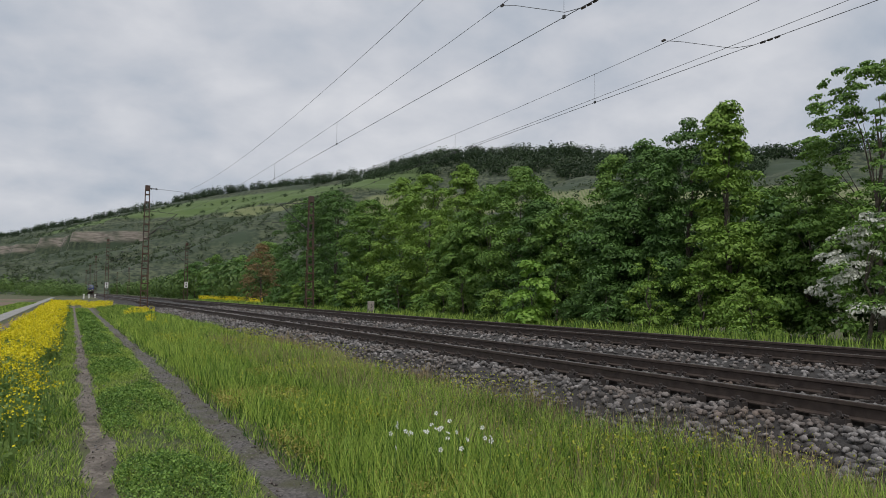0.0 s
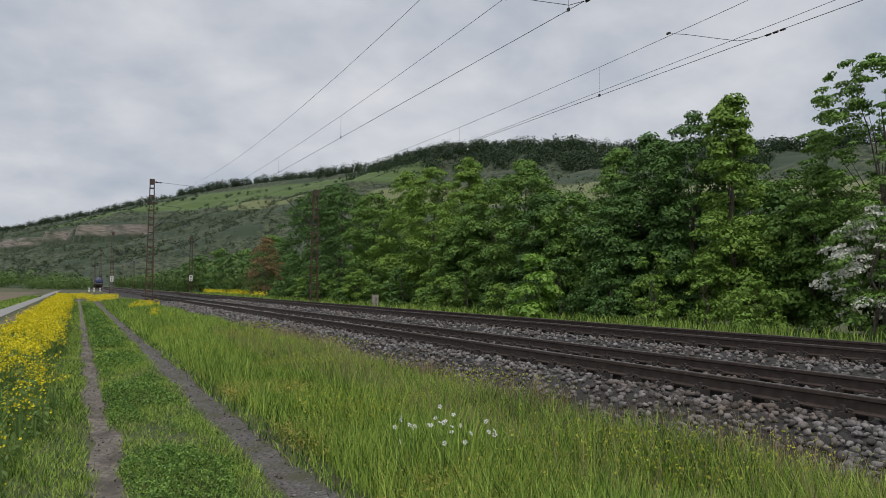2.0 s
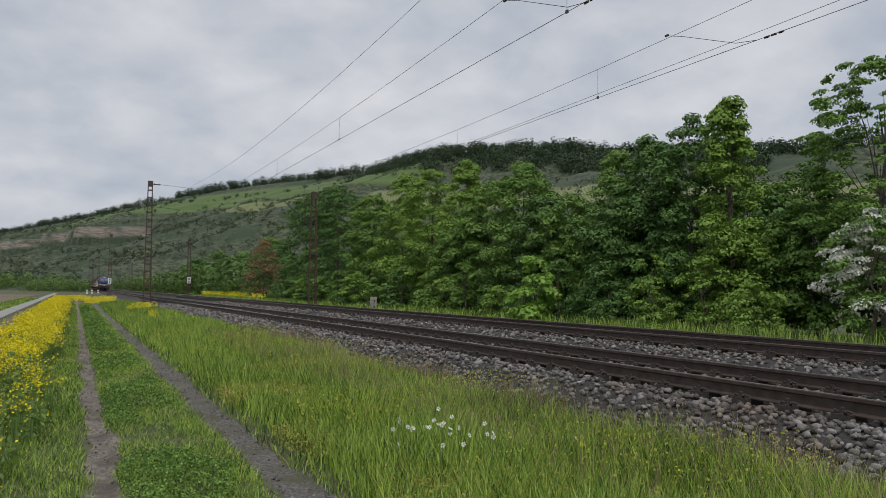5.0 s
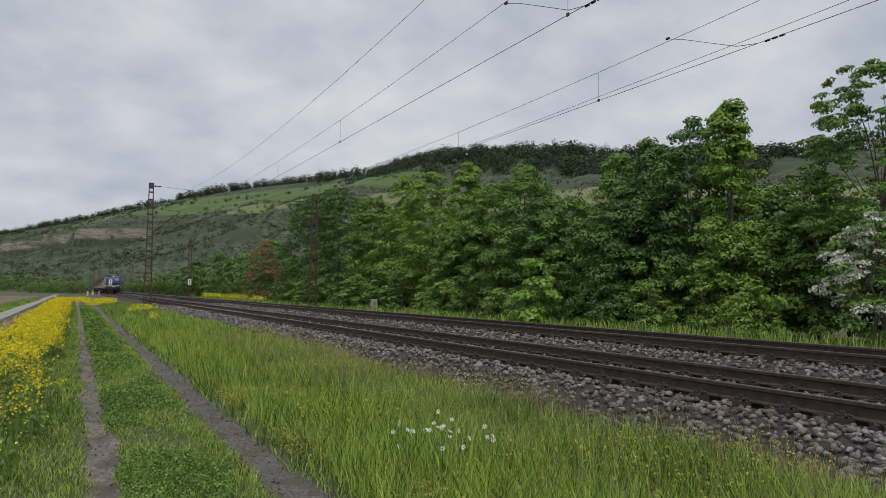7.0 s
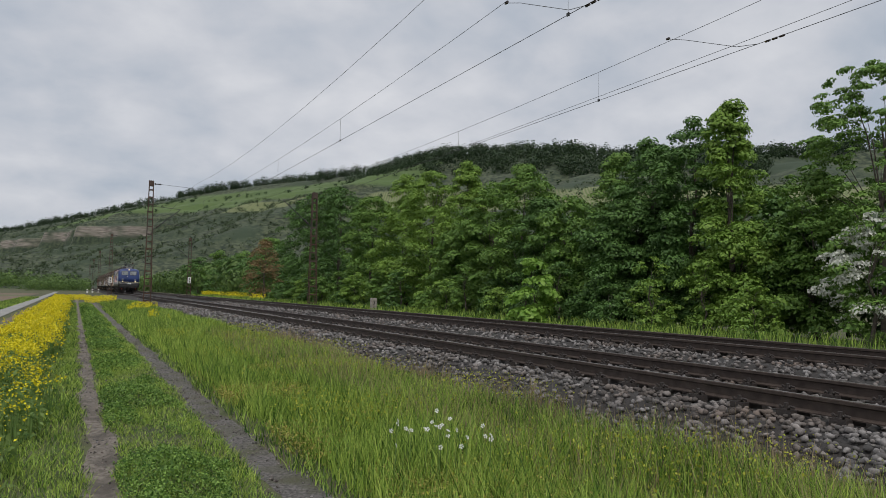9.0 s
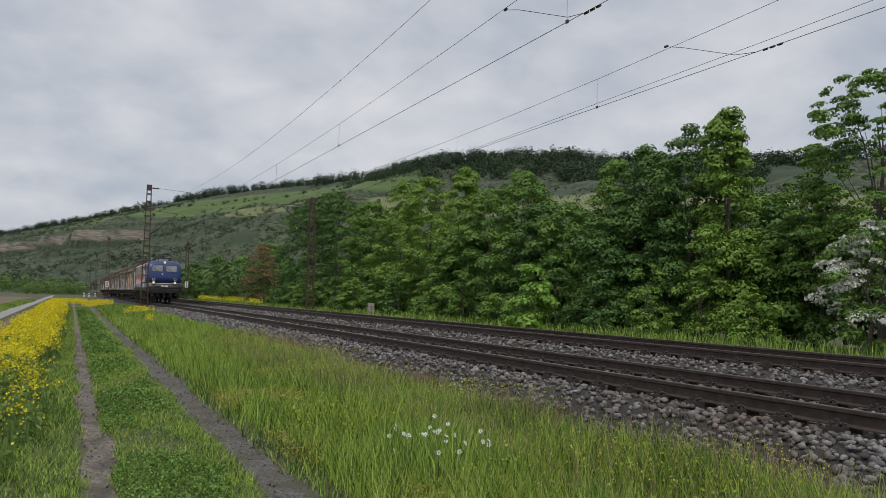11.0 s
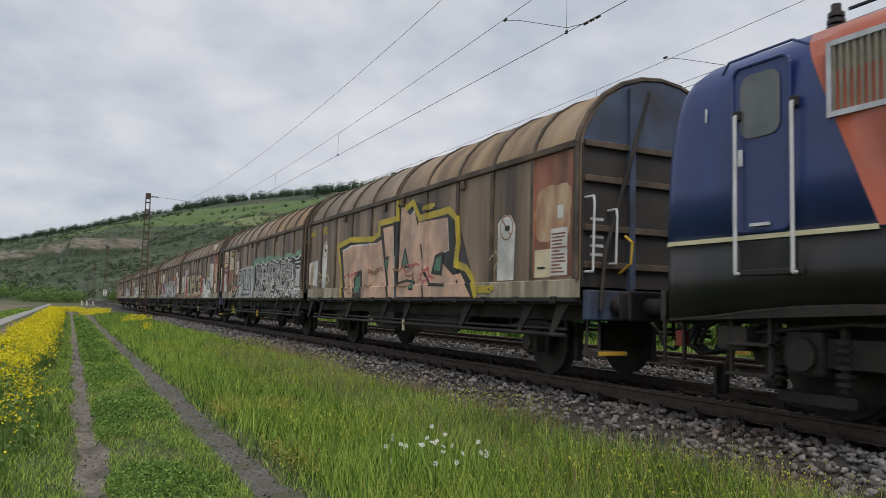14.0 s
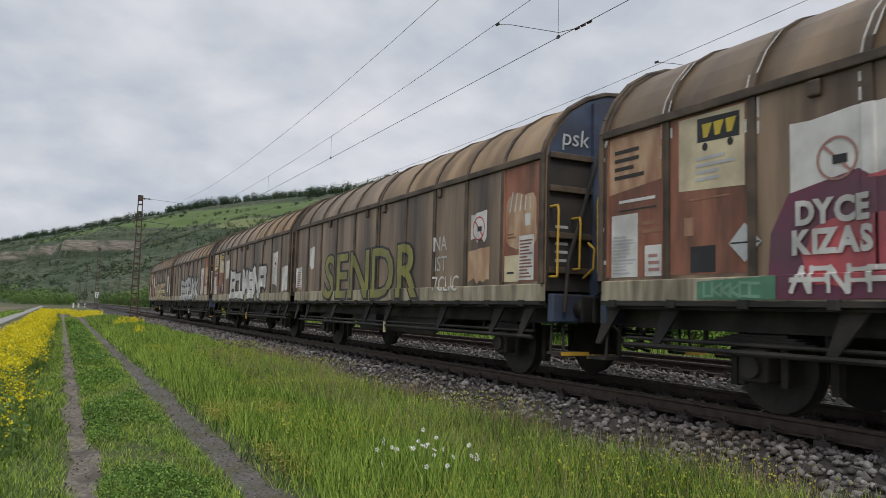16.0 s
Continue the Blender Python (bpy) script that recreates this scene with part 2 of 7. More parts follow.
# ---- mesh helpers ----
def part(name, bm, material, parent=None, label="", smooth=False):
    me = bpy.data.meshes.new(name)
    bm.to_mesh(me)
    bm.free()
    me.materials.append(M[material])
    if smooth:
        me.shade_smooth()
    ob = new(name, me)
    ob.parent = parent
    if label:
        ob["label"] = label
    return ob


def empty(name):
    return new(name)


def box(bm, x0, x1, y0, y1, z0, z1, bevel=0.0):
    r = bmesh.ops.create_cube(bm, size=1.0)
    vs = r["verts"]
    for v in vs:
        v.co = Vector(((x0 + x1) / 2 + v.co.x * (x1 - x0), (y0 + y1) / 2 + v.co.y * (y1 - y0), (z0 + z1) / 2 + v.co.z * (z1 - z0)))
    if bevel:
        es = list({e for v in vs for e in v.link_edges})
        bmesh.ops.bevel(bm, geom=es, offset=bevel, segments=2, affect="EDGES", profile=0.5)
    return bm


def rod(bm, a, b, r, n=8, r2=None):
    a, b = Vector(a), Vector(b)
    d = b - a
    m = Matrix.Translation((a + b) / 2) @ d.to_track_quat("Z", "Y").to_matrix().to_4x4()
    bmesh.ops.create_cone(bm, cap_ends=True, segments=n, radius1=r, radius2=r if r2 is None else r2, depth=d.length, matrix=m)
    return bm


def tube(bm, pts, r, n=8):
    for a, b in zip(pts[:-1], pts[1:]):
        rod(bm, a, b, r, n)
    return bm


def extrude_profile(bm, profile, axis_pts):
    """A closed cross-section (x, z) drawn along positions y."""
    rings = [[bm.verts.new((x, y, z)) for x, z in profile] for y in axis_pts]
    n = len(profile)
    for a, b in zip(rings[:-1], rings[1:]):
        for i in range(n):
            bm.faces.new((a[i], a[(i + 1) % n], b[(i + 1) % n], b[i]))
    bm.faces.new(rings[0][::-1])
    bm.faces.new(rings[-1])
    bmesh.ops.recalc_face_normals(bm, faces=bm.faces)
    return bm


def fast_mesh(name, V, F, material, smooth=False):
    """A mesh from arrays: V (n, 3); F (m, k) corners of faces of one size."""
    V, F = np.asarray(V, np.float32), np.asarray(F, np.int32)
    me = bpy.data.meshes.new(name)
    me.vertices.add(len(V))
    me.vertices.foreach_set("co", V.ravel())
    k = F.shape[1]
    me.loops.add(F.size)
    me.loops.foreach_set("vertex_index", F.ravel())
    me.polygons.add(len(F))
    me.polygons.foreach_set("loop_start", np.arange(0, F.size, k, dtype=np.int32))
    me.polygons.foreach_set("loop_total", np.full(len(F), k, np.int32))
    me.update(calc_edges=True)
    me.validate()
    me.materials.append(M[material])
    if smooth:
        me.shade_smooth()
    return new(name, me)


rng = np.random.default_rng(7)


def blade_field(name, x, y, z, height, width, lean, material):
    """Grass blades: each a bent, tapered strip of a quad and a tip."""
    n = len(x)
    a = rng.uniform(0, 2 * np.pi, n)
    w = np.stack([np.cos(a), np.sin(a), 0 * a], 1) * (width / 2)[:, None]
    b = rng.uniform(0, 2 * np.pi, n)
    ln = np.stack([np.cos(b), np.sin(b), 0 * b], 1) * (height * lean * rng.uniform(0.2, 1, n))[:, None]
    base = np.stack([x, y, z - 0.02], 1)
    up = np.zeros((n, 3))
    up[:, 2] = height
    p0, p1 = base - w, base + w
    m0, m1 = base + up * 0.55 + ln * 0.35 - w * 0.8, base + up * 0.55 + ln * 0.35 + w * 0.8
    V = np.stack([p0, p1, m0, m1, base + up + ln], 1).reshape(-1, 3)
    i = np.arange(n)[:, None] * 5
    F = np.concatenate([i + np.array([0, 1, 3]), i + np.array([0, 3, 2]), i + np.array([2, 3, 4])])
    return fast_mesh(name, V, F, material)


def leaf_quads(P, N, size, aspect=0.62):
    """Diamond leaves at P, facing roughly along N."""
    n = len(P)
    r = rng.normal(size=(n, 3))
    u = np.cross(N, r)
    u /= np.linalg.norm(u, axis=1)[:, None] + 1e-9
    v = np.cross(N, u)
    s = (size * rng.uniform(0.6, 1.25, n))[:, None]
    fold = N * s * 0.14
    V = np.stack([P - u * s * 0.5, P + v * s * 0.5 * aspect + fold, P + u * s * 0.5, P - v * s * 0.5 * aspect + fold], 1).reshape(-1, 3)
    F = np.arange(n * 4).reshape(n, 4)
    return V, F


# ---- the ground ----
XC, XF, ZF = 7.45, 11.45, 0.13     # track centres, rise of the far track


def ground_z(x):
    return np.interp(x, [-40, -0.6, 0.05, 0.28, 0.5, 1.0, 1.4, 1.65, 2.0, 3.2, 4.6, 5.3, 5.6, 13.6, 14.2, 17, 30, 120],
                     [-0.9, -0.66, -0.65, -0.70, -0.64, -0.62, -0.65, -0.69, -0.64, -0.58, -0.5, -0.5, -0.55, -0.45, -0.22, -0.15, -0.7, -1.2])


def build_ground():
    xs = np.concatenate([[-5000, -1500, -400, -120], np.arange(-40, -4, 4), np.arange(-4, 18, 0.12), np.arange(18, 60, 4), [120, 300, 900, 5000]])
    ys = np.concatenate([[-2000, -300, -60], np.arange(-20, 3, 1.5), np.arange(3, 30, 0.3), np.arange(30, 90, 2.0), np.arange(90, 400, 15), [500, 900, 2000, 5000]])
    X, Y = np.meshgrid(xs, ys)
    Z = ground_z(X) + 0.012 * np.sin(X * 5.1 + Y * 0.7) * np.cos(Y * 1.9 - X) * (np.abs(X) < 6)
    w = len(xs)
    i = (np.arange(len(ys) - 1)[:, None] * w + np.arange(w - 1)[None]).ravel()[:, None]
    ob = fast_mesh("ground", np.stack([X, Y, Z], -1).reshape(-1, 3), i + np.array([0, 1, w + 1, w]), "soil", True)
    tagged(ob, "grassy valley ground beside the railway line", "ground", kind="structure")
    for name, x0, x1, mat_name, lab in (("path_rut", 0.10, 0.44, "rut", "trodden bare earth wheel rut of the field path"),
                                        ("path_rut", 1.42, 1.88, "rut_dark", "dark stony wheel rut of the field path")):
        yy = np.arange(-6, 110, 0.3)
        k = 7
        u = np.linspace(0, 1, k)
        wob = 0.05 * np.sin(yy * 0.9 + x0) + 0.04 * np.sin(yy * 2.3)
        xl, xr = x0 + wob + rng.normal(size=len(yy)) * 0.015, x1 + wob * 0.6 + rng.normal(size=len(yy)) * 0.015
        X = xl[:, None] * (1 - u) + xr[:, None] * u
        Z = ground_z(X) + 0.02 - 0.03 * np.abs(u * 2 - 1)[None] ** 3 + rng.normal(size=X.shape) * 0.003
        V = np.stack([X, np.repeat(yy[:, None], k, 1), Z], -1).reshape(-1, 3)
        i = (np.arange(len(yy) - 1)[:, None] * k + np.arange(k - 1)[None]).ravel()[:, None]
        tagged(fast_mesh(name, V, i + np.array([0, 1, k + 1, k]), mat_name, True), lab, "path", kind="structure")
    bm = bmesh.new()
    box(bm, -60, -6.6, 20, 175, -0.95, -0.655)
    tagged(part("bare_field", bm, "field"), "ploughed brown field beyond the lane", "field", kind="structure")
    bm = bmesh.new()
    box(bm, -2.9, -1.7, 12, 120, -0.8, -0.645)
    tagged(part("bare_field", bm, "field"), "bare brown soil strip between lane and rape", "field", kind="structure")
    bm = bmesh.new()
    vs = [bm.verts.new(v) for v in ((-4.2, 15, -0.64), (-3.25, 15, -0.64), (-3.9, 230, -0.64), (-4.9, 230, -0.64))]
    bm.faces.new(vs)
    r = bmesh.ops.extrude_face_region(bm, geom=bm.faces[:])
    for v in [g for g in r["geom"] if isinstance(g, bmesh.types.BMVert)]:
        v.co.z -= 0.12
    tagged(part("farm_lane", bm, "lane"), "pale concrete farm lane along the fields", "lane", kind="structure")


# ---- the hill ----
RIDGE_A, RIDGE_U = np.array([307.0, 624.0]), np.array([-0.4386, 0.8987])
RIDGE_N = np.array([RIDGE_U[1], -RIDGE_U[0]])


def ridge_height(s):
    return np.interp(s, [-700, -300, -172, -137, -71, -8, 33, 108, 282, 370, 511, 663, 807, 975, 1800],
                     [90, 100, 110, 119, 125, 131, 128, 121, 122, 121, 114, 105, 99, 93, 85])


def hill_z(s, v):
    """Height at s along the ridge, v across it (0 at the crest, negative towards the valley)."""
    h = ridge_height(s)
    cliff = np.clip((s - 200) / 50, 0, 1)
    soft = np.interp(v, [-420, -330, -260, -180, -110, -60, 0, 120, 600], [0, 0.04, 0.20, 0.44, 0.66, 0.80, 1.0, 1.06, 1.1])
    hard = np.interp(v, [-420, -330, -240, -170, -152, -146, -100, -60, 0, 120, 600], [0, 0.04, 0.19, 0.335, 0.385, 0.54, 0.68, 0.80, 1.0, 1.03, 1.06])
    return -4 + (h + 3) * (soft * (1 - cliff) + hard * cliff)


def hill_material():
    m = surf("hillside", (0.018, 0.030, 0.018), (0.092, 0.11, 0.06), 0.3, 0.95, c3=(0.04, 0.06, 0.034), scale3=0.02, spread=(0.38, 0.62))
    n, l = m.node_tree.nodes, m.node_tree.links
    p = n["Principled BSDF"]
    base = p.inputs["Base Color"].links[0].from_socket
    at = {}
    for k in ("rock", "vine", "meadow"):
        a = n.new("ShaderNodeAttribute")
        a.attribute_name = k
        at[k] = a.outputs["Fac"]
    co = n.new("ShaderNodeTexCoord")

    def layer(fac, col_a, col_b, tex_scale, under, wave=None):
        if wave:
            t = n.new("ShaderNodeTexWave")
            t.inputs["Scale"].default_value = wave[0]
            mp = n.new("ShaderNodeMapping")
            mp.inputs["Rotation"].default_value = wave[1]
            l.new(co.outputs["Object"], mp.inputs[0])
            l.new(mp.outputs[0], t.inputs["Vector"])
            t.inputs["Distortion"].default_value = wave[2]
        else:
            t = n.new("ShaderNodeTexNoise")
            t.inputs["Scale"].default_value = tex_scale
            l.new(co.outputs["Object"], t.inputs["Vector"])
        c = n.new("ShaderNodeMix")
        c.data_type = "RGBA"
        c.inputs[6].default_value, c.inputs[7].default_value = (*col_a, 1), (*col_b, 1)
        l.new(t.outputs[1] if wave else t.outputs[0], c.inputs[0])
        x = n.new("ShaderNodeMix")
        x.data_type = "RGBA"
        l.new(fac, x.inputs[0])
        l.new(under, x.inputs[6])
        l.new(c.outputs[2], x.inputs[7])
        return x.outputs[2]

    col = layer(at["meadow"], (0.07, 0.12, 0.036), (0.115, 0.165, 0.052), 0.03, base)
    col = layer(at["vine"], (0.20, 0.20, 0.11), (0.11, 0.155, 0.05), 0.02, col, (0.16, (0, 0, 0.5), 0.4))
    strata = n.new("ShaderNodeMapping")     # beds of rock: stretched along the slope, thin upwards
    strata.inputs["Scale"].default_value = (0.12, 0.12, 0.9)
    l.new(co.outputs["Object"], strata.inputs[0])
    col = layer(at["rock"], (0.0, 0.0, 0.0), (0.44, 0.385, 0.33), 1.0, col)
    l.new(strata.outputs[0], col.node.inputs[7].links[0].from_node.inputs[0].links[0].from_node.inputs["Vector"])
    l.new(col, p.inputs["Base Color"])
    return m


def build_hill():
    ss, vv = np.linspace(-650, 1700, 420), np.concatenate([np.linspace(-420, -160, 36), np.linspace(-157, -141, 22), np.linspace(-140, 20, 50), np.linspace(40, 600, 12)])
    S, Vv = np.meshgrid(ss, vv)
    wob = 14 * np.sin(S * 0.021) + 9 * np.sin(S * 0.057 + 1) + 5 * np.sin(S * 0.13)
    fade = np.clip((-20 - Vv) / 60, 0, 1)
    Z = hill_z(S, Vv) + 1.6 * np.sin(S * 0.09 + Vv * 0.05) * np.sin(Vv * 0.11) + rng.normal(size=S.shape) * 0.3
    P = RIDGE_A + S[..., None] * RIDGE_U + (Vv - wob * fade)[..., None] * RIDGE_N
    w = len(ss)
    i = (np.arange(len(vv) - 1)[:, None] * w + np.arange(w - 1)[None]).ravel()[:, None]
    V = np.concatenate([P, Z[..., None]], -1).reshape(-1, 3)
    M["hill"] = hill_material()
    ob = fast_mesh("hill", V, i + np.array([0, 1, w + 1, w]), "hill", True)
    frac = ((Z + 1) / ridge_height(S)).ravel()
    s = S.ravel()
    band = lambda lo, hi, soft: np.clip((frac - lo) / soft, 0, 1) * np.clip((hi - frac) / soft, 0, 1)
    patch = 0.5 + 0.5 * np.sin(s * 0.018 + 2) * np.sin(s * 0.047 + frac * 9)
    rock = band(0.435, 0.535, 0.01) * np.clip(0.8 + 0.4 * np.sin(s * 0.11 + frac * 20) * np.sin(s * 0.31 + 1) + rng.normal(size=len(s)) * 0.3, 0, 1) * np.clip((s - 252) / 20, 0, 1) * (np.abs(s - 385) > 10) + 0.5 * band(0.215, 0.25, 0.012) * (s > 330) * (patch > 0.35)
    vine = band(0.54, 0.655, 0.015) * np.clip((190 - s) / 30, 0, 1) * np.clip((s + 10) / 30, 0, 1) + band(0.47, 0.64, 0.02) * (s < -20)
    meadow = band(0.67, 0.93, 0.02) * (s > -20) * (s < 620) * 0.9
    for name, val in (("rock", rock), ("vine", vine), ("meadow", meadow)):
        a = ob.data.attributes.new(name, "FLOAT", "POINT")
        a.data.foreach_set("value", np.clip(val, 0, 1).astype(np.float32))
    tagged(ob, "long green valley slope with rock cliffs and vineyards", "hill", kind="structure")

    def cover(name, n, s_rng, v_rng, size, leaves, mat_name, lab, keep=None, tall=0.85):
        s, v = rng.uniform(*s_rng, n), rng.uniform(*v_rng, n)
        if keep is not None:
            ok = keep(s, v)
            s, v = s[ok], v[ok]
        wob = 14 * np.sin(s * 0.021) + 9 * np.sin(s * 0.057 + 1) + 5 * np.sin(s * 0.13)
        z = hill_z(s, v)
        c = np.concatenate([RIDGE_A + s[:, None] * RIDGE_U + (v - wob * np.clip((-20 - v) / 60, 0, 1))[:, None] * RIDGE_N, z[:, None]], 1)
        r = size * rng.uniform(0.5, 1.3, len(s))
        k = np.repeat(np.arange(len(s)), leaves)
        e = rng.normal(size=(len(k), 3))
        e /= np.linalg.norm(e, axis=1)[:, None]
        p = c[k] + e * (r[k] * rng.uniform(0.5, 1.05, len(k)))[:, None] * np.array([1, 1, tall]) + np.stack([0 * r[k], 0 * r[k], r[k] * 0.7 * tall], 1)
        Vq, Fq = leaf_quads(p, e, r[k] * (0.5 if leaves < 30 else 0.34), 0.8)
        tagged(fast_mesh(name, Vq, Fq, mat_name), lab, "woodland", kind="stuff")

    cover("ridge_forest", 2000, (-420, 1350), (-14, 36), 4.4, 70, "far_tree", "dark forest along the crest of the hill",
          lambda s, v: (v > -6 + 8 * np.sin(s * 0.03)) | (s < 60), 1.35)
    cover("upper_wood", 800, (-300, 70), (-62, 10), 4.2, 60, "far_tree", "dark wood on the upper slope of the hill", None, 1.3)
    cover("slope_scrub", 9500, (-350, 1000), (-340, -105), 2.3, 20, "far_bush", "bushes scattered on the valley slope",
          lambda s, v: (np.sin(s * 0.03 + v * 0.05) + np.sin(v * 0.09 - s * 0.011) + rng.normal(size=len(s)) * 0.7 > -0.45) & ~((s > 240) & (v > -168) & (v < -138)))
    cover("slope_hedges", 1500, (-300, 900), (-105, -25), 2.2, 22, "far_tree", "dark hedges between the meadows of the slope",
          lambda s, v: (np.sin(v * 0.16 + s * 0.012) > 0.72) | (s > 330))
    cover("foot_wood", 800, (120, 1500), (-410, -320), 4.0, 50, "valley_tree", "trees along the foot of the hill")


# ---- the railway ----
RAIL_PROFILE = [(-0.068, -0.172), (0.068, -0.172), (0.068, -0.16), (0.012, -0.142), (0.010, -0.052), (0.036, -0.04), (0.036, -0.008), (0.026, 0.0),
                (-0.026, 0.0), (-0.036, -0.008), (-0.036, -0.04), (-0.010, -0.052), (-0.012, -0.142), (-0.068, -0.16)]


def build_track(name, xc, z0, lab):
    track = empty(name)
    track.location = (xc, 0, z0)
    tagged(track, lab, "railway track", kind="structure")
    bm_s = bmesh.new()
    box(bm_s, -1.3, 1.3, -0.13, 0.13, -0.46, -0.262, 0.02)
    sl = part("sleeper", bm_s, "sleeper", track)
    bm_c = bmesh.new()
    for sx in (-0.18, 0.10):
        box(bm_c, sx - 0.005, sx + 0.085, -0.09, 0.09, -0.25, -0.16)
        rod(bm_c, (sx + 0.035, 0, -0.17), (sx + 0.035, 0, -0.09), 0.024, 6)
        box(bm_c, sx + 0.005, sx + 0.065, -0.035, 0.035, -0.165, -0.148, 0.006)
        for k in (-1, 1):
            tube(bm_c, [(sx + 0.035, k * 0.03, -0.15), (sx + 0.01, k * 0.06, -0.12), (sx + 0.05, k * 0.09, -0.135)], 0.016, 5)
    cl = part("rail_clip", bm_c, "clip", track)
    first = {}
    for i in range(150):
        y = 2.35 + 0.6 * i - 1.2
        if i == 0:
            sl.location = (0, y, 0)
        elif i < 110:
            s2 = new("sleeper", sl.data)
            s2.parent, s2.location = track, (0, y, 0)
        for k, rx in enumerate((-0.75, 0.75)):
            if i == 0 and k == 0:
                cl.location = (rx, y, 0)
                continue
            c2 = new("rail_clip", cl.data)
            c2.parent, c2.location = track, (rx, y, 0)
    for rx in (-0.75, 0.75):
        bm = bmesh.new()
        extrude_profile(bm, [(rx + x, z) for x, z in RAIL_PROFILE], [-90, 0, 30, 120, 600])
        rail = part("rail", bm, "rail", track)
        rail.data.materials.append(M["railtop"])
        for f in rail.data.polygons:
            if f.normal.z > 0.9 and f.center.z > -0.004:
                f.material_index = 1
    return track


def bed_z(x):
    return np.interp(x, [4.9, 5.35, 6.05, 6.6, 8.4, 9.3, 9.9, 13.0, 13.5, 14.1], [-0.64, -0.52, -0.25, -0.228, -0.228, -0.20, -0.105, -0.10, -0.13, -0.42])


def build_ballast():
    xs = np.arange(4.9, 14.15, 0.08)
    ys = np.concatenate([np.arange(-6, 30, 0.12), np.arange(30, 100, 1.0), np.arange(100, 620, 20)])
    X, Y = np.meshgrid(xs, ys)
    Z = bed_z(X) + rng.normal(size=X.shape) * 0.012 - 0.015
    w = len(xs)
    i = (np.arange(len(ys) - 1)[:, None] * w + np.arange(w - 1)[None]).ravel()[:, None]
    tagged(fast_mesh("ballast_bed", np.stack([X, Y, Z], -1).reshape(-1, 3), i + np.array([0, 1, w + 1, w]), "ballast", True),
           "bed of crushed stone under both tracks, darkened as shade between stones", "ballast", kind="structure")

    def stones(n, x, y, size, level=bed_z):
        g = (1 + 5 ** 0.5) / 2
        ico = np.array([(-1, g, 0), (1, g, 0), (-1, -g, 0), (1, -g, 0), (0, -1, g), (0, 1, g), (0, -1, -g), (0, 1, -g), (g, 0, -1), (g, 0, 1), (-g, 0, -1), (-g, 0, 1)]) / 1.9
        fc = np.array([(0, 11, 5), (0, 5, 1), (0, 1, 7), (0, 7, 10), (0, 10, 11), (1, 5, 9), (5, 11, 4), (11, 10, 2), (10, 7, 6), (7, 1, 8),
                       (3, 9, 4), (3, 4, 2), (3, 2, 6), (3, 6, 8), (3, 8, 9), (4, 9, 5), (2, 4, 11), (6, 2, 10), (8, 6, 7), (9, 8, 1)])
        sc = size[:, None] * rng.uniform(0.6, 1.25, (n, 3)) * np.array([1, 1, 0.75])
        v = ico[None] * rng.uniform(0.7, 1.3, (n, 12, 1)) * sc[:, None]
        a, b = rng.uniform(0, 6.28, n), rng.uniform(-0.7, 0.7, n)
        ca, sa, cb, sb = np.cos(a)[:, None], np.sin(a)[:, None], np.cos(b)[:, None], np.sin(b)[:, None]
        x1, y1, z1 = v[..., 0], v[..., 1] * cb - v[..., 2] * sb, v[..., 1] * sb + v[..., 2] * cb
        v = np.stack([x1 * ca - y1 * sa, x1 * sa + y1 * ca, z1], -1)
        v += np.stack([x, y, level(x) + size * rng.uniform(-0.3, 0.7, n)], 1)[:, None]
        return v.reshape(-1, 3), (np.arange(n)[:, None, None] * 12 + fc[None]).reshape(-1, 3)

    n = 27000
    y = 2.2 + 58 * rng.random(n) ** 2.3
    x = np.concatenate([rng.uniform(5.0, 8.7, int(n * 0.55)), rng.uniform(8.2, 13.9, n - int(n * 0.55))])
    for c, z in ((XC, 0), (XF, 0)):
        for r in (-0.75, 0.75):
            d = x - (c + r)
            x = np.where(np.abs(d) < 0.13, x + np.sign(d) * 0.14, x)
    size = rng.uniform(0.024, 0.046, n) * (1 + y / 60)
    V, F = stones(n, x, y, size)
    m = 4000
    yp = 2.0 + 30 * rng.random(m) ** 1.7
    side = rng.random(m) < 0.35
    xp = np.where(side, rng.normal(0.27, 0.11, m), rng.normal(1.65, 0.17, m))
    Vp, Fp = stones(m, xp, yp, rng.uniform(0.004, 0.012, m) * (1 + yp / 30), lambda q: ground_z(q) + 0.018)
    tagged(fast_mesh("path_pebbles", Vp, Fp, "stone"), "small grey pebbles trodden into the wheel ruts", "gravel", kind="stuff")
    tagged(fast_mesh("ballast_stones", V, F, "stone"), "loose grey crushed stones between and beside the rails", "ballast", kind="stuff")


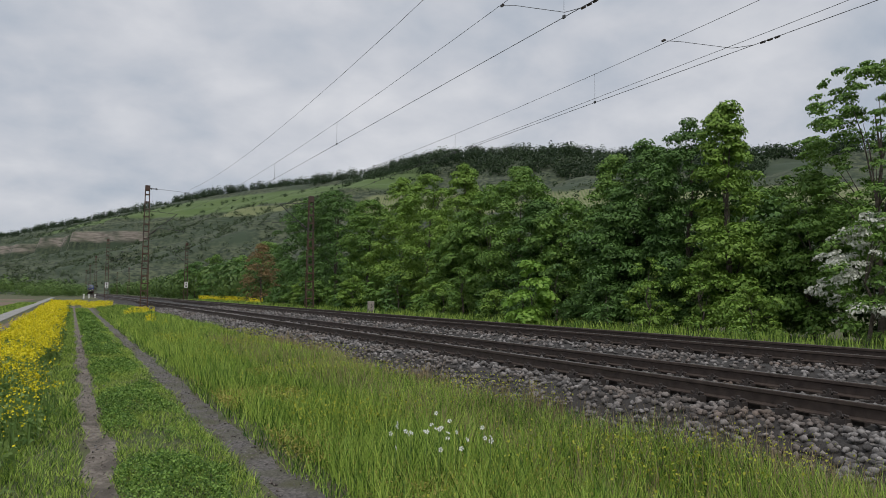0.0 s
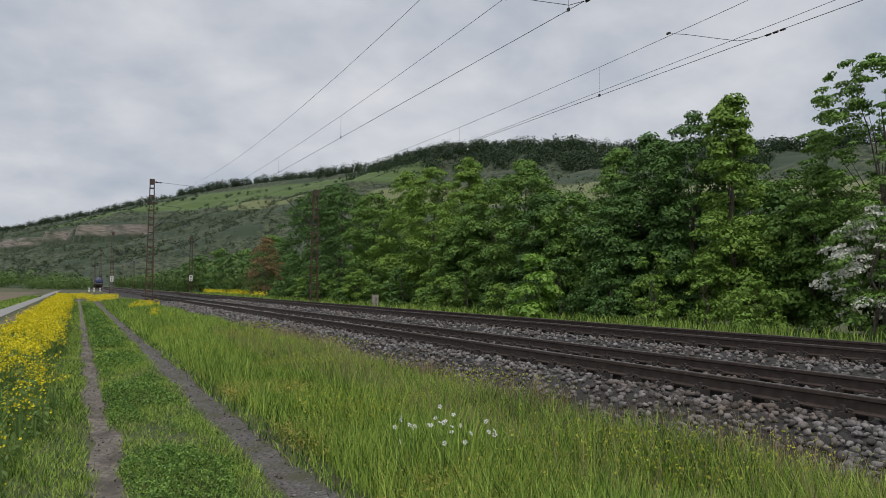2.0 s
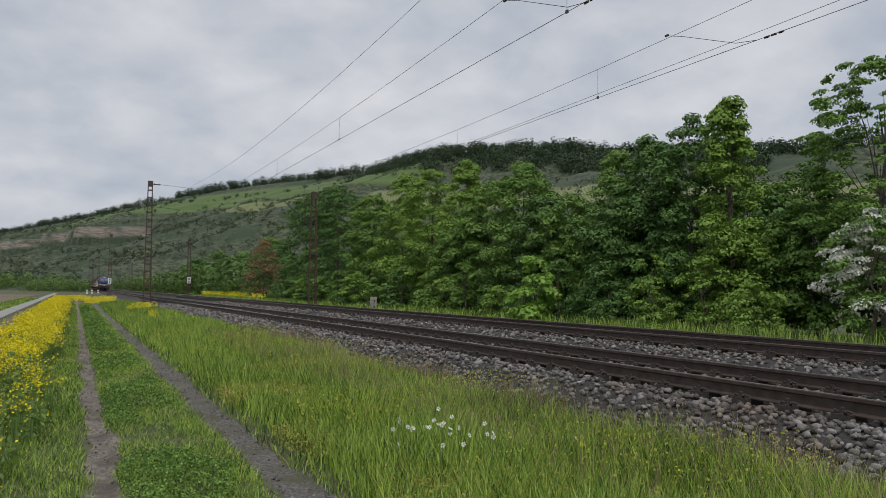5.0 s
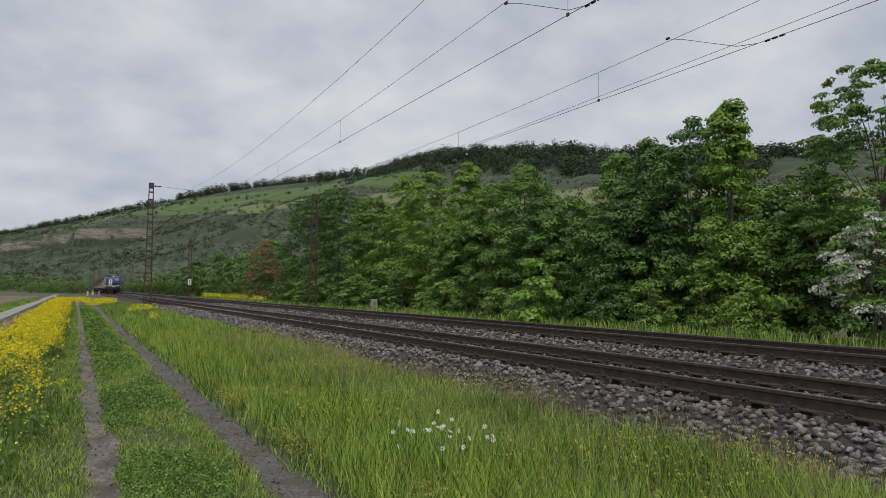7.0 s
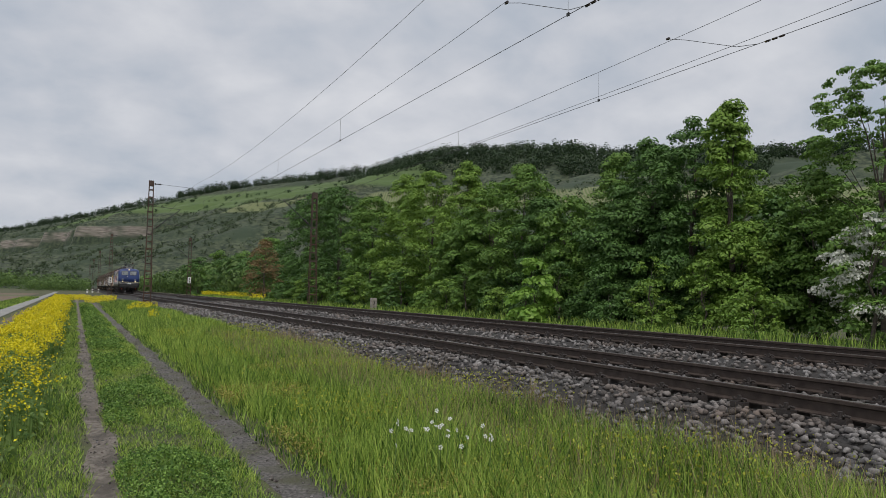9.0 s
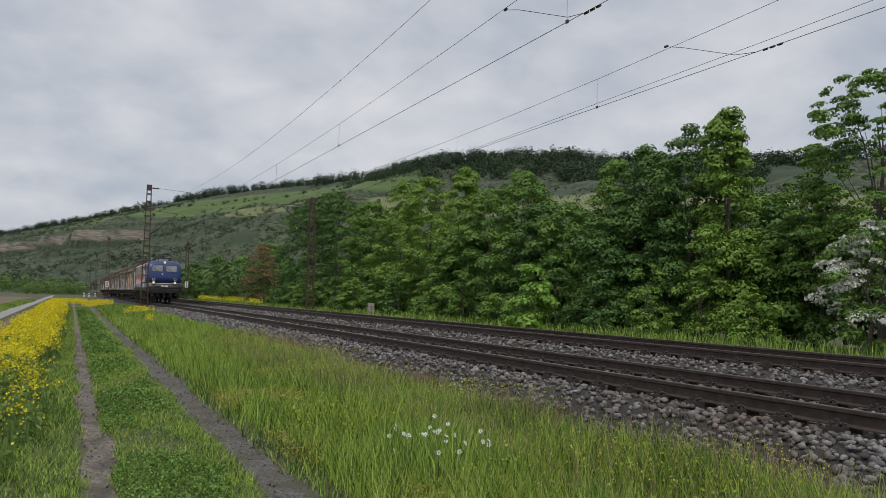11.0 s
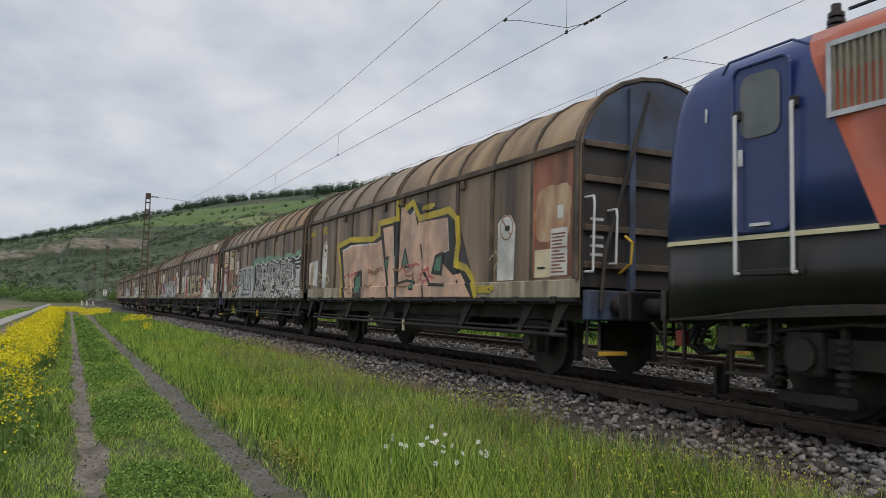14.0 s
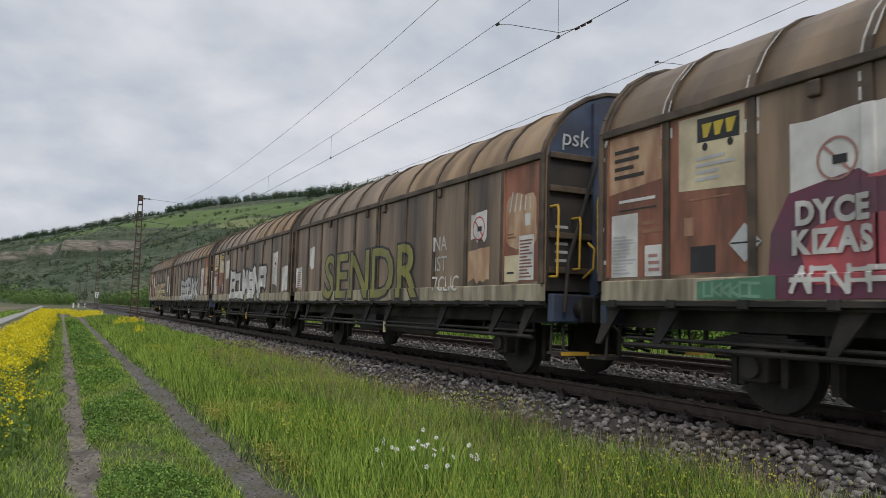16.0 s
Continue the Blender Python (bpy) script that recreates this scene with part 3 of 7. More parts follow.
def lattice_mast(x, y, z0, top, sign=False, arm=1, full=True):
    mast = empty("catenary_mast")
    mast.location = (x, y, z0)
    h = top - z0
    b, t = 0.27, 0.15
    for sx in (-1, 1):
        for sy in (-1, 1):
            bm = bmesh.new()
            rod(bm, (sx * b, sy * b * 0.7, 0), (sx * t, sy * t * 0.7, h), 0.038, 4)
            part("corner_post", bm, "mast", mast)
    n = int(h / 0.62)
    bm0 = None
    for k in range(n):
        zz = 0.3 + k * (h - 0.5) / n
        w = b + (t - b) * zz / h
        bm = bmesh.new()
        box(bm, -w, w, -w * 0.7 - 0.01, -w * 0.7 + 0.01, zz, zz + 0.09)
        box(bm, -w, w, w * 0.7 - 0.01, w * 0.7 + 0.01, zz, zz + 0.09)
        box(bm, -w - 0.01, -w + 0.01, -w * 0.7, w * 0.7, zz, zz + 0.09)
        box(bm, w - 0.01, w + 0.01, -w * 0.7, w * 0.7, zz, zz + 0.09)
        part("batten", bm, "mast", mast)
    bm = bmesh.new()
    box(bm, -0.19, 0.19, -0.15, 0.15, h - 0.45, h, 0.02)
    part("mast_head", bm, "mast", mast)
    bm = bmesh.new()
    box(bm, -0.4, 0.4, -0.35, 0.35, -0.5, 0.06, 0.04)
    part("footing", bm, "concrete", mast)
    # bracket: sloping strut up to the messenger wire, steady arm to the contact wire
    reach = arm * 2.3
    bm = bmesh.new()
    tube(bm, [(arm * 0.2, 0, 5.55 - z0), (reach, 0, 7.35 - z0)], 0.032, 7)
    tube(bm, [(arm * 0.2, 0, 7.5 - z0), (reach, 0, 7.35 - z0)], 0.018, 6)
    part("bracket", bm, "wire", mast)
    bm = bmesh.new()
    tube(bm, [(arm * 0.9, 0, 6.15 - z0), (reach + arm * 0.5, 0, 5.98 - z0), (reach + arm * 0.55, 0, 5.8 - z0)], 0.018, 6)
    part("steady_arm", bm, "wire", mast)
    bm = bmesh.new()
    for k in range(5):
        p = Vector((arm * 0.3, 0, 5.64 - z0)).lerp(Vector((reach, 0, 7.35 - z0)), 0.06 + 0.03 * k)
        q = p + Vector((arm * 0.03, 0, 0.024))
        rod(bm, p, q, 0.085, 10)
    part("insulator", bm, "insul", mast)
    if full and arm > 0:
        bm = bmesh.new()
        rod(bm, (0.15, 0, h - 0.25), (0.75, 0, h - 0.25), 0.04, 7)
        rod(bm, (0.3, 0, h - 0.33), (0.3, 0, h - 0.17), 0.03, 6)
        rod(bm, (0.65, 0, h - 0.33), (0.65, 0, h - 0.17), 0.03, 6)
        rod(bm, (0.75, 0, h - 0.25), (3.85, 0, h - 0.42), 0.012, 5)
        part("feeder_arm", bm, "wire", mast)
    if sign:
        bm = bmesh.new()
        box(bm, -0.24, 0.24, -0.32, -0.29, 2.0, 2.9, 0.01)
        board = part("number_board", bm, "white", mast, "white mast board with dark marks")
        bm = bmesh.new()
        box(bm, -0.08, 0.09, -0.328, -0.322, 2.50, 2.78)
        box(bm, -0.08, 0.09, -0.328, -0.322, 2.10, 2.38)
        part("mark", bm, "black", board)
    tagged(mast, "rusty lattice steel catenary mast beside the track", "mast", "catenary masts")
    return mast


def catenary(xc, masts_y, z_contact=5.77, z_low=6.42, z_high=7.4):
    line = empty("overhead_line")
    tagged(line, "dark overhead contact line with carrying wire and droppers", "overhead line")
    bm = bmesh.new()
    bmd = bmesh.new()
    drops = []
    pts_c, pts_m = [], []
    for a, b in zip(masts_y[:-1], masts_y[1:]):
        for k in range(17):
            u = k / 16
            y = a + (b - a) * u
            zig = 0.05 * (1 if masts_y.index(a) % 2 else -1) * (1 - 2 * u)
            zm = z_low + (z_high - z_low) * (2 * u - 1) ** 2
            pts_c.append((xc + zig, y, z_contact))
            pts_m.append((xc + zig, y, zm))
            if k in (3, 6, 8, 10, 13):
                drops.append((xc + zig, y, z_contact, zm))
    tube(bm, pts_c, 0.0062, 5)
    part("contact_wire", bm, "wire", line)
    bm = bmesh.new()
    tube(bm, pts_m, 0.0052, 5)
    part("carrying_wire", bm, "wire", line)
    for x, y, z0, z1 in drops:
        bm = bmesh.new()
        rod(bm, (x, y, z0), (x, y, z1), 0.004, 4)
        box(bm, x - 0.015, x + 0.015, y - 0.03, y + 0.03, z0 - 0.02, z0 + 0.035)
        part("dropper", bm, "wire", line)
    return line


def build_overhead():
    lattice_mast(5.2, 64.0, -0.45, 9.55)
    lattice_mast(15.35, 52.5, -0.3, 8.03, arm=-1)
    lattice_mast(4.9, 128, -0.45, 9.3, sign=True)
    lattice_mast(15.4, 118, -0.3, 8.5, sign=True, arm=-1)
    for y in (190, 252, 315):
        lattice_mast(4.9, y, -0.45, 9.2)
        lattice_mast(15.4, y - 8, -0.3, 8.4, arm=-1)
    catenary(XC, [-2.0, 64.0, 128.0, 190.0, 252.0, 315.0])
    catenary(XF, [-8.0, 52.5, 118.0, 182.0, 244.0, 307.0])
    feeder = empty("feeder_line")
    tagged(feeder, "single dark feeder cable high beside the tracks", "cable")
    bm = bmesh.new()
    masts = [-2.0, 64.0, 128.0, 190.0, 252.0, 315.0]
    pts = []
    for a, b in zip(masts[:-1], masts[1:]):
        za, sag = (10.3, 1.25) if a < 0 else (9.5, 0.7)
        pts += [(8.2 + 0.0056 * min(a + (b - a) * k / 12, 64), a + (b - a) * k / 12, za + (9.5 - za) * k / 12 - sag * (1 - (2 * k / 12 - 1) ** 2)) for k in range(13)]
    tube(bm, pts, 0.0065, 5)
    part("cable", bm, "wire", feeder)
    aux = empty("auxiliary_wire")
    tagged(aux, "thin auxiliary wire meeting the far contact wire", "overhead line")
    bm = bmesh.new()
    tube(bm, [(XF, 30, 5.785), (XF, 18, 5.84), (XF, 9.6, 5.93), (XF, -6, 6.2)], 0.005, 5)
    part("cable", bm, "wire", aux)
    # stitch wires near the supports, with their clamps and insulators
    for xc, ya, yb, za in ((XC, 12.5, 9.9, 6.72), (XF, 12.3, 9.9, 6.60)):
        st = empty("stitch_wire")
        tagged(st, "thin stitch wire tied to the carrying wire", "overhead line")
        bm = bmesh.new()
        tube(bm, [(xc, ya, za), (xc, ya - 0.5, za - 0.17), (xc, yb + 0.5, 5.87), (xc, yb, 5.78)], 0.006, 5)
        part("cable", bm, "wire", st)
        bm = bmesh.new()
        box(bm, xc - 0.02, xc + 0.02, ya - 0.06, ya + 0.04, za - 0.02, za + 0.025, 0.006)
        part("clamp", bm, "insul", st)
        yc = 9.5 if xc < 9 else 9.3
        for k in range(3):
            bm = bmesh.new()
            rod(bm, (xc, yc + 0.16 * k, 5.77), (xc, yc + 0.16 * k + 0.1, 5.77), 0.022, 8)
            part("insulator", bm, "insul", st)


def build_markers():
    st = empty("kilometre_stone")
    st.location = (15.1, 39.5, -0.2)
    bm = bmesh.new()
    box(bm, -0.17, 0.17, -0.12, 0.12, 0, 0.78, 0.03)
    part("stone_body", bm, "concrete", st)
    for txt, zz in (("3", 0.42), ("9", 0.10)):
        g = lettering(txt, 0.3)
        ob = part("numeral", g, "black", st)
        ob.matrix_basis = pose(-0.08, -0.124, zz, 90, 0, 0)
    tagged(st, "weathered concrete kilometre stone with black numerals", "kilometre stone")
    for i, (x, y) in enumerate(((2.6, 190), (3.7, 192), (5.0, 193))):
        p = empty("marker_post")
        p.location = (x, y, -0.6)
        bm = bmesh.new()
        box(bm, -0.17, 0.17, -0.1, 0.1, 0, 0.95, 0.03)
        part("post_body", bm, "white", p)
        bm = bmesh.new()
        box(bm, -0.18, 0.18, -0.11, 0.11, 0.55, 0.66)
        part("band", bm, "black", p)
        tagged(p, "short white marker post beside the track", "marker post", "white marker posts")


def lettering(txt, size, shear=0.0, bold=0.0):
    """The outline of a text as a thin solid bmesh."""
    cu = bpy.data.curves.new("letters", "FONT")
    cu.body, cu.size, cu.extrude, cu.shear, cu.offset = txt, size, 0.003, shear, bold
    cu.resolution_u = 3
    ob = bpy.data.objects.new("letters", cu)
    scene.collection.objects.link(ob)
    me = bpy.data.meshes.new_from_object(ob.evaluated_get(bpy.context.evaluated_depsgraph_get()))
    bm = bmesh.new()
    bm.from_mesh(me)
    bpy.data.objects.remove(ob)
    bpy.data.meshes.remove(me)
    return bm


# ---- the locomotive: y = 0 at the front buffers, y grows to the rear, z = 0 at the rail ----
LOCO_LEN, MID = 16.49, 8.245
LEVELS = [(1.74, 1.50, 0.66), (2.3, 1.50, 0.68), (2.75, 1.495, 0.72), (3.1, 1.485, 0.80), (3.35, 1.46, 0.89), (3.52, 1.40, 1.0), (3.65, 1.27, 1.14), (3.75, 1.05, 1.34), (3.82, 0.75, 1.62), (3.85, 0.4, 1.95)]


def outline(w, y0, r=0.34, n=6, side=26):
    """Points round a body of half width w from y0 to its mirror end, corners rounded."""
    r = min(r, w * 0.8)
    y1 = LOCO_LEN - y0
    pts = []
    for cx, cy, a0 in ((-w + r, y0 + r, 180), (w - r, y0 + r, 270), (w - r, y1 - r, 0), (-w + r, y1 - r, 90)):
        pts += [(cx + r * math.cos(radians(a0 + 90 * k / n)), cy + r * math.sin(radians(a0 + 90 * k / n))) for k in range(n + 1)]
        nxt = {180: ((w - r, y0), 6), 270: ((w, y1 - r), side), 0: ((-w + r, y1), 6), 90: ((-w, y0 + r), side)}[a0]
        a, b = pts[-1], nxt[0]
        pts += [(a[0] + (b[0] - a[0]) * k / nxt[1], a[1] + (b[1] - a[1]) * k / nxt[1]) for k in range(1, nxt[1])]
    return pts


def loft(rings):
    bm = bmesh.new()
    vr = [[bm.verts.new(p) for p in ring] for ring in rings]
    n = len(vr[0])
    for a, b in zip(vr[:-1], vr[1:]):
        for i in range(n):
            bm.faces.new((a[i], a[(i + 1) % n], b[(i + 1) % n], b[i]))
    bm.faces.new(vr[0][::-1])
    bm.faces.new(vr[-1])
    bmesh.ops.recalc_face_normals(bm, faces=bm.faces)
    return bm


def skirt_z(y):
    d = min(y, LOCO_LEN - y)
    return float(np.interp(d, [0.6, 1.3, 1.9, 2.6, 3.2], [0.90, 0.92, 0.99, 1.06, 1.08]))


def level_at(z):
    zs = [q[0] for q in LEVELS]
    return float(np.interp(z, zs, [q[1] for q in LEVELS])), float(np.interp(z, zs, [q[2] for q in LEVELS]))


def mirror_y(bm):
    for v in bm.verts:
        v.co.y = LOCO_LEN - v.co.y
        v.co.x = -v.co.x
    return bm


def plate(bm, pts, thick):
    """A thin solid plate from a planar outline, thickened along its normal."""
    f = bm.faces.new([bm.verts.new(p) for p in pts])
    f.normal_update()
    n = f.normal.copy()
    r = bmesh.ops.extrude_face_region(bm, geom=[f])
    for v in [g for g in r["geom"] if isinstance(g, bmesh.types.BMVert)]:
        v.co += n * thick
    bmesh.ops.recalc_face_normals(bm, faces=bm.faces)
    return bm


def rounded(x0, x1, z0, z1, r, n=4):
    pts = []
    for cx, cz, a0 in ((x1 - r, z1 - r, 0), (x0 + r, z1 - r, 90), (x0 + r, z0 + r, 180), (x1 - r, z0 + r, 270)):
        pts += [(cx + r * math.cos(radians(a0 + 90 * k / n)), cz + r * math.sin(radians(a0 + 90 * k / n))) for k in range(n + 1)]
    return pts


def ring_about_y(bm, c, R, r, n=22, m=6):
    """A round rim that faces along y."""
    rows = []
    for k in range(n):
        t = 6.2832 * k / n
        rows.append([bm.verts.new((c[0] + (R + r * math.cos(a)) * math.cos(t), c[1] + r * math.sin(a), c[2] + (R + r * math.cos(a)) * math.sin(t))) for a in (6.2832 * j / m for j in range(m))])
    for k in range(n):
        for j in range(m):
            bm.faces.new((rows[k][j], rows[(k + 1) % n][j], rows[(k + 1) % n][(j + 1) % m], rows[k][(j + 1) % m]))
    bmesh.ops.recalc_face_normals(bm, faces=bm.faces)
    return bm


def build_loco():
    loco = empty("locomotive")
    tagged(loco, "blue and orange electric locomotive with lit headlamps", "locomotive")
    low = outline(1.49, 0.67)
    part("lower_body", loft([[(x, y, skirt_z(y)) for x, y in low], [(x, y, 1.735) for x, y in outline(1.498, 0.662)]]), "char", loco, "sooty black lower body", True)
    part("upper_body", loft([[(x, y, z) for x, y in outline(w, y0)] for z, w, y0 in LEVELS]), "blue", loco, "", True)
    part("skirt_edge", loft([[(x * 1.003, y, skirt_z(y) - 0.012) for x, y in low], [(x * 1.003, y, skirt_z(y) + 0.012) for x, y in low]]), "bogie", loco)
    # orange middle with slanted ends, on both sides and over the roof shoulder
    for sx in (-1, 1):
        bm = bmesh.new()
        zs = [1.742, 2.3, 2.75, 3.1, 3.35, 3.52, 3.65, 3.75]
        grid = []
        for z in zs:
            w = level_at(z)[0] + 0.005
            ya = float(np.interp(z, [1.74, 3.47, 3.75], [3.49, 2.80, 2.68]))
            grid.append([bm.verts.new((sx * w, ya + (LOCO_LEN - 2 * ya) * k / 30, z + 0.003)) for k in range(31)])
        for a, b in zip(grid[:-1], grid[1:]):
            for k in range(30):
                bm.faces.new((a[k], a[k + 1], b[k + 1], b[k]) if sx < 0 else (b[k], b[k + 1], a[k + 1], a[k]))
        bmesh.ops.solidify(bm, geom=bm.faces[:], thickness=0.004)
        part("orange_panel", bm, "orange", loco, "faded orange side panel", True)
        # cream line round the cab ends
        for yy in ((0.0, 3.48), (LOCO_LEN - 3.48, LOCO_LEN)):
            bm = bmesh.new()
            ring = [p for p in outline(1.506, 0.655) if yy[0] <= p[1] <= yy[1] and p[0] * sx >= -0.02]
            ring.sort(key=lambda p: (abs(p[0]) if min(p[1], LOCO_LEN - p[1]) < 0.7 else 2 + min(p[1], LOCO_LEN - p[1])))
            end = (sx * 1.506, 3.48 if yy[0] == 0 else LOCO_LEN - 3.48)
            ring.append(end)
            a = [bm.verts.new((x, y, 1.715)) for x, y in ring]
            b = [bm.verts.new((x, y, 1.762)) for x, y in ring]
            for i in range(len(ring) - 1):
                bm.faces.new((a[i], a[i + 1], b[i + 1], b[i]))
            bmesh.ops.recalc_face_normals(bm, faces=bm.faces)
            bmesh.ops.solidify(bm, geom=bm.faces[:], thickness=0.006)
            part("cream_line", bm, "cream", loco, "thin cream line")
        # seven machine-room windows
        for k in range(7):
            y0 = 3.12 + 1.525 * k
            y1, z0, z1 = y0 + 1.19, 2.74, 3.43
            X = lambda d: sx * (1.497 + d)
            bm = bmesh.new()
            for a, b, c, d in ((y0, y1, z0 - 0.0, z0 + 0.05), (y0, y1, z1 - 0.05, z1), (y0, y0 + 0.05, z0, z1), (y1 - 0.05, y1, z0, z1)):
                box(bm, *sorted((X(-0.03), X(0.022))), a, b, c, d)
            w = part("side_window", bm, "alu", loco, "metal framed side opening")
            bm = bmesh.new()
            box(bm, *sorted((X(-0.035), X(-0.012 if k != 3 else 0.008))), y0 + 0.05, y1 - 0.05, z0 + 0.05, z1 - 0.05)
            part("pane", bm, "panesky" if k == 3 else "louvre", w)
            if k != 3:
                bm = bmesh.new()
                for j in range(17):
                    yy = y0 + 0.07 + j * (1.05 / 16)
                    box(bm, *sorted((X(-0.012), X(0.014))), yy - 0.012, yy + 0.012, z0 + 0.05, z1 - 0.05)
                part("louvres", bm, "louvre", w, "dull vertical metal louvres")
    # cab doors, handrails, steps, in four places
    for end in (0, 1):
        for sx in (-1, 1):
            X = lambda d: sx * (1.498 + d)

            def put(name, bm, m, parent, lab=""):
                if end:
                    for v in bm.verts:
                        v.co.y = LOCO_LEN - v.co.y
                    bmesh.ops.reverse_faces(bm, faces=bm.faces)
                return part(name, bm, m, parent, lab)
            bm = bmesh.new()
            plate(bm, [(X(0.004), y, z) for y, z in rounded(1.97, 2.65, 1.79, 3.46, 0.1)], 0.012)
            door = put("cab_door", bm, "blue", loco, "blue cab door")
            bm = bmesh.new()
            for p, q in zip(rounded(1.97, 2.65, 1.79, 3.46, 0.1), rounded(1.97, 2.65, 1.79, 3.46, 0.1)[1:] + rounded(1.97, 2.65, 1.79, 3.46, 0.1)[:1]):
                rod(bm, (X(0.012), p[0], p[1]), (X(0.012), q[0], q[1]), 0.016, 5)
            put("door_seal", bm, "blue", door)
            bm = bmesh.new()
            plate(bm, [(X(0.018), y, z) for y, z in rounded(2.07, 2.54, 2.72, 3.36, 0.12)], 0.006)
            put("door_window", bm, "doorglass", door, "tall rounded door window")
            bm = bmesh.new()
            box(bm, *sorted((X(0.015), X(0.05))), 2.06, 2.10, 2.45, 2.62, 0.006)
            box(bm, *sorted((X(0.015), X(0.045))), 2.2, 2.42, 1.84, 1.87)
            put("door_handle", bm, "handrail", door)
            for yy in (2.05, 2.71):
                bm = bmesh.new()
                tube(bm, [(X(0.02), yy, 2.96), (X(0.075), yy, 2.96), (X(0.075), yy, 1.38), (X(0.02), yy, 1.38)], 0.019, 8)
                put("handrail", bm, "handrail", loco, "pale vertical handrail")
                bm = bmesh.new()
                box(bm, *sorted((X(0.0), X(0.06))), yy - 0.04, yy + 0.04, 2.92, 3.02, 0.01)
                put("rail_bracket", bm, "black", loco)
            bm = bmesh.new()
            box(bm, *sorted((X(-0.02), X(0.03))), 1.98, 2.78, 1.36, 1.42, 0.012)
            box(bm, *sorted((X(-0.02), X(0.006))), 2.05, 2.7, 1.42, 1.70)
            put("door_step", bm, "black", loco)
            bm = bmesh.new()
            tube(bm, [(X(0.0), 1.82, 3.46), (X(0.035), 1.95, 3.55), (X(0.035), 2.7, 3.56), (X(0.0), 2.85, 3.48)], 0.014, 6)
            put("rain_gutter", bm, "blue", loco)
            bm = bmesh.new()
            for yy in (1.82, 2.3):
                box(bm, *sorted((X(-0.12), X(-0.08))), yy, yy + 0.035, 0.35, 1.0)
            for zz in (0.38, 0.68):
                box(bm, *sorted((X(-0.22), X(-0.02))), 1.82, 2.335, zz, zz + 0.03)
            put("footstep", bm, "bogie", loco)
        # windscreens, lamps, buffers
        for sx in (-1, 1):
            def fput(name, bm, m, parent, lab="", smooth=False):
                return part(name, mirror_y(bm) if end else bm, m, parent, lab, smooth)

            def fy(z, d):
                return level_at(z)[1] - d
            a, b = sorted((sx * 0.10, sx * 1.08))
            bm = bmesh.new()
            ring = rounded(a, b, 2.76, 3.40, 0.13, 5)
            vo = [bm.verts.new((x, fy(z, 0.012), z)) for x, z in ring]
            inner = rounded(a + 0.04, b - 0.04, 2.80, 3.36, 0.10, 5)
            vi = [bm.verts.new((x, fy(z, 0.03), z)) for x, z in inner]
            for i in range(len(vo)):
                j = (i + 1) % len(vo)
                bm.faces.new((vo[i], vo[j], vi[j], vi[i]))
            bmesh.ops.recalc_face_normals(bm, faces=bm.faces)
            ws = fput("windscreen", bm, "black", loco, "windscreen in a dark rubber seal", True)
            bm = bmesh.new()
            bm.faces.new([bm.verts.new((x, fy(z, 0.024), z)) for x, z in inner])
            bmesh.ops.triangulate(bm, faces=bm.faces)
            fput("pane", bm, "panesky", ws, "opaque glazing with the pale sky's reflection put into its colour")
            bm = bmesh.new()
            cx = (a + b) / 2
            rod(bm, (cx + 0.18, fy(2.78, 0.07), 2.76), (cx - 0.32, fy(3.08, 0.05), 3.08), 0.011, 6)
            rod(bm, (cx - 0.0, fy(2.9, 0.065), 2.88), (cx - 0.36, fy(3.14, 0.05), 3.12), 0.014, 5)
            fput("wiper", bm, "black", ws)
            bm = bmesh.new()
            tube(bm, [(a + 0.02, fy(3.38, 0.02), 3.40), (cx, fy(3.47, 0.03), 3.475), (b - 0.02, fy(3.38, 0.02), 3.40)], 0.014, 6)
            fput("rain_strip", bm, "blue", loco)
            for zz, lit in ((1.80, True), (2.09, False)):
                bm = bmesh.new()
                rod(bm, (sx * 0.91, 0.78, zz), (sx * 0.91, 0.575, zz), 0.118, 20)
                lamp = fput("headlamp" if lit else "tail_lamp", bm, "blue", loco)
                bm = bmesh.new()
                ring_about_y(bm, (sx * 0.91, 0.572, zz), 0.105, 0.019)
                fput("lamp_ring", bm, "handrail", lamp, "pale lamp ring")
                bm = bmesh.new()
                rod(bm, (sx * 0.91, 0.60, zz), (sx * 0.91, 0.566, zz), 0.096, 20)
                fput("lamp_glass", bm, "lampglass" if lit and not end else "lampoff", lamp)
            bm = bmesh.new()
            rod(bm, (sx * 0.875, 0.72, 1.05), (sx * 0.875, 0.36, 1.05), 0.135, 16)
            rod(bm, (sx * 0.875, 0.40, 1.05), (sx * 0.875, 0.05, 1.05), 0.105, 16)
            buf = fput("buffer", bm, "bogie", loco, "greasy black buffer", True)
            bm = bmesh.new()
            box(bm, sx * 0.875 - 0.31, sx * 0.875 + 0.31, 0.0, 0.05, 0.86, 1.25, 0.03)
            fput("buffer_plate", bm, "char", buf)
            for k, xx in enumerate((0.42, 0.52, 0.62)):
                bm = bmesh.new()
                tube(bm, [(sx * xx, 0.62, 0.92), (sx * xx, 0.45, 0.82), (sx * (xx + 0.04), 0.42, 0.62), (sx * (xx - 0.02), 0.5, 0.50), (sx * (xx - 0.1), 0.6, 0.55)], 0.022, 7)
                fput("brake_hose", bm, "black", loco)
            bm = bmesh.new()
            box(bm, sx * 0.98 - 0.06, sx * 0.98 + 0.06, 0.52, 0.60, 0.60, 0.78, 0.012)
            fput("cable_socket", bm, "red", loco, "small red socket box")
            bm = bmesh.new()
            box(bm, sx * 1.25 - 0.16, sx * 1.25 + 0.16, 0.62, 0.98, 0.42, 0.45)
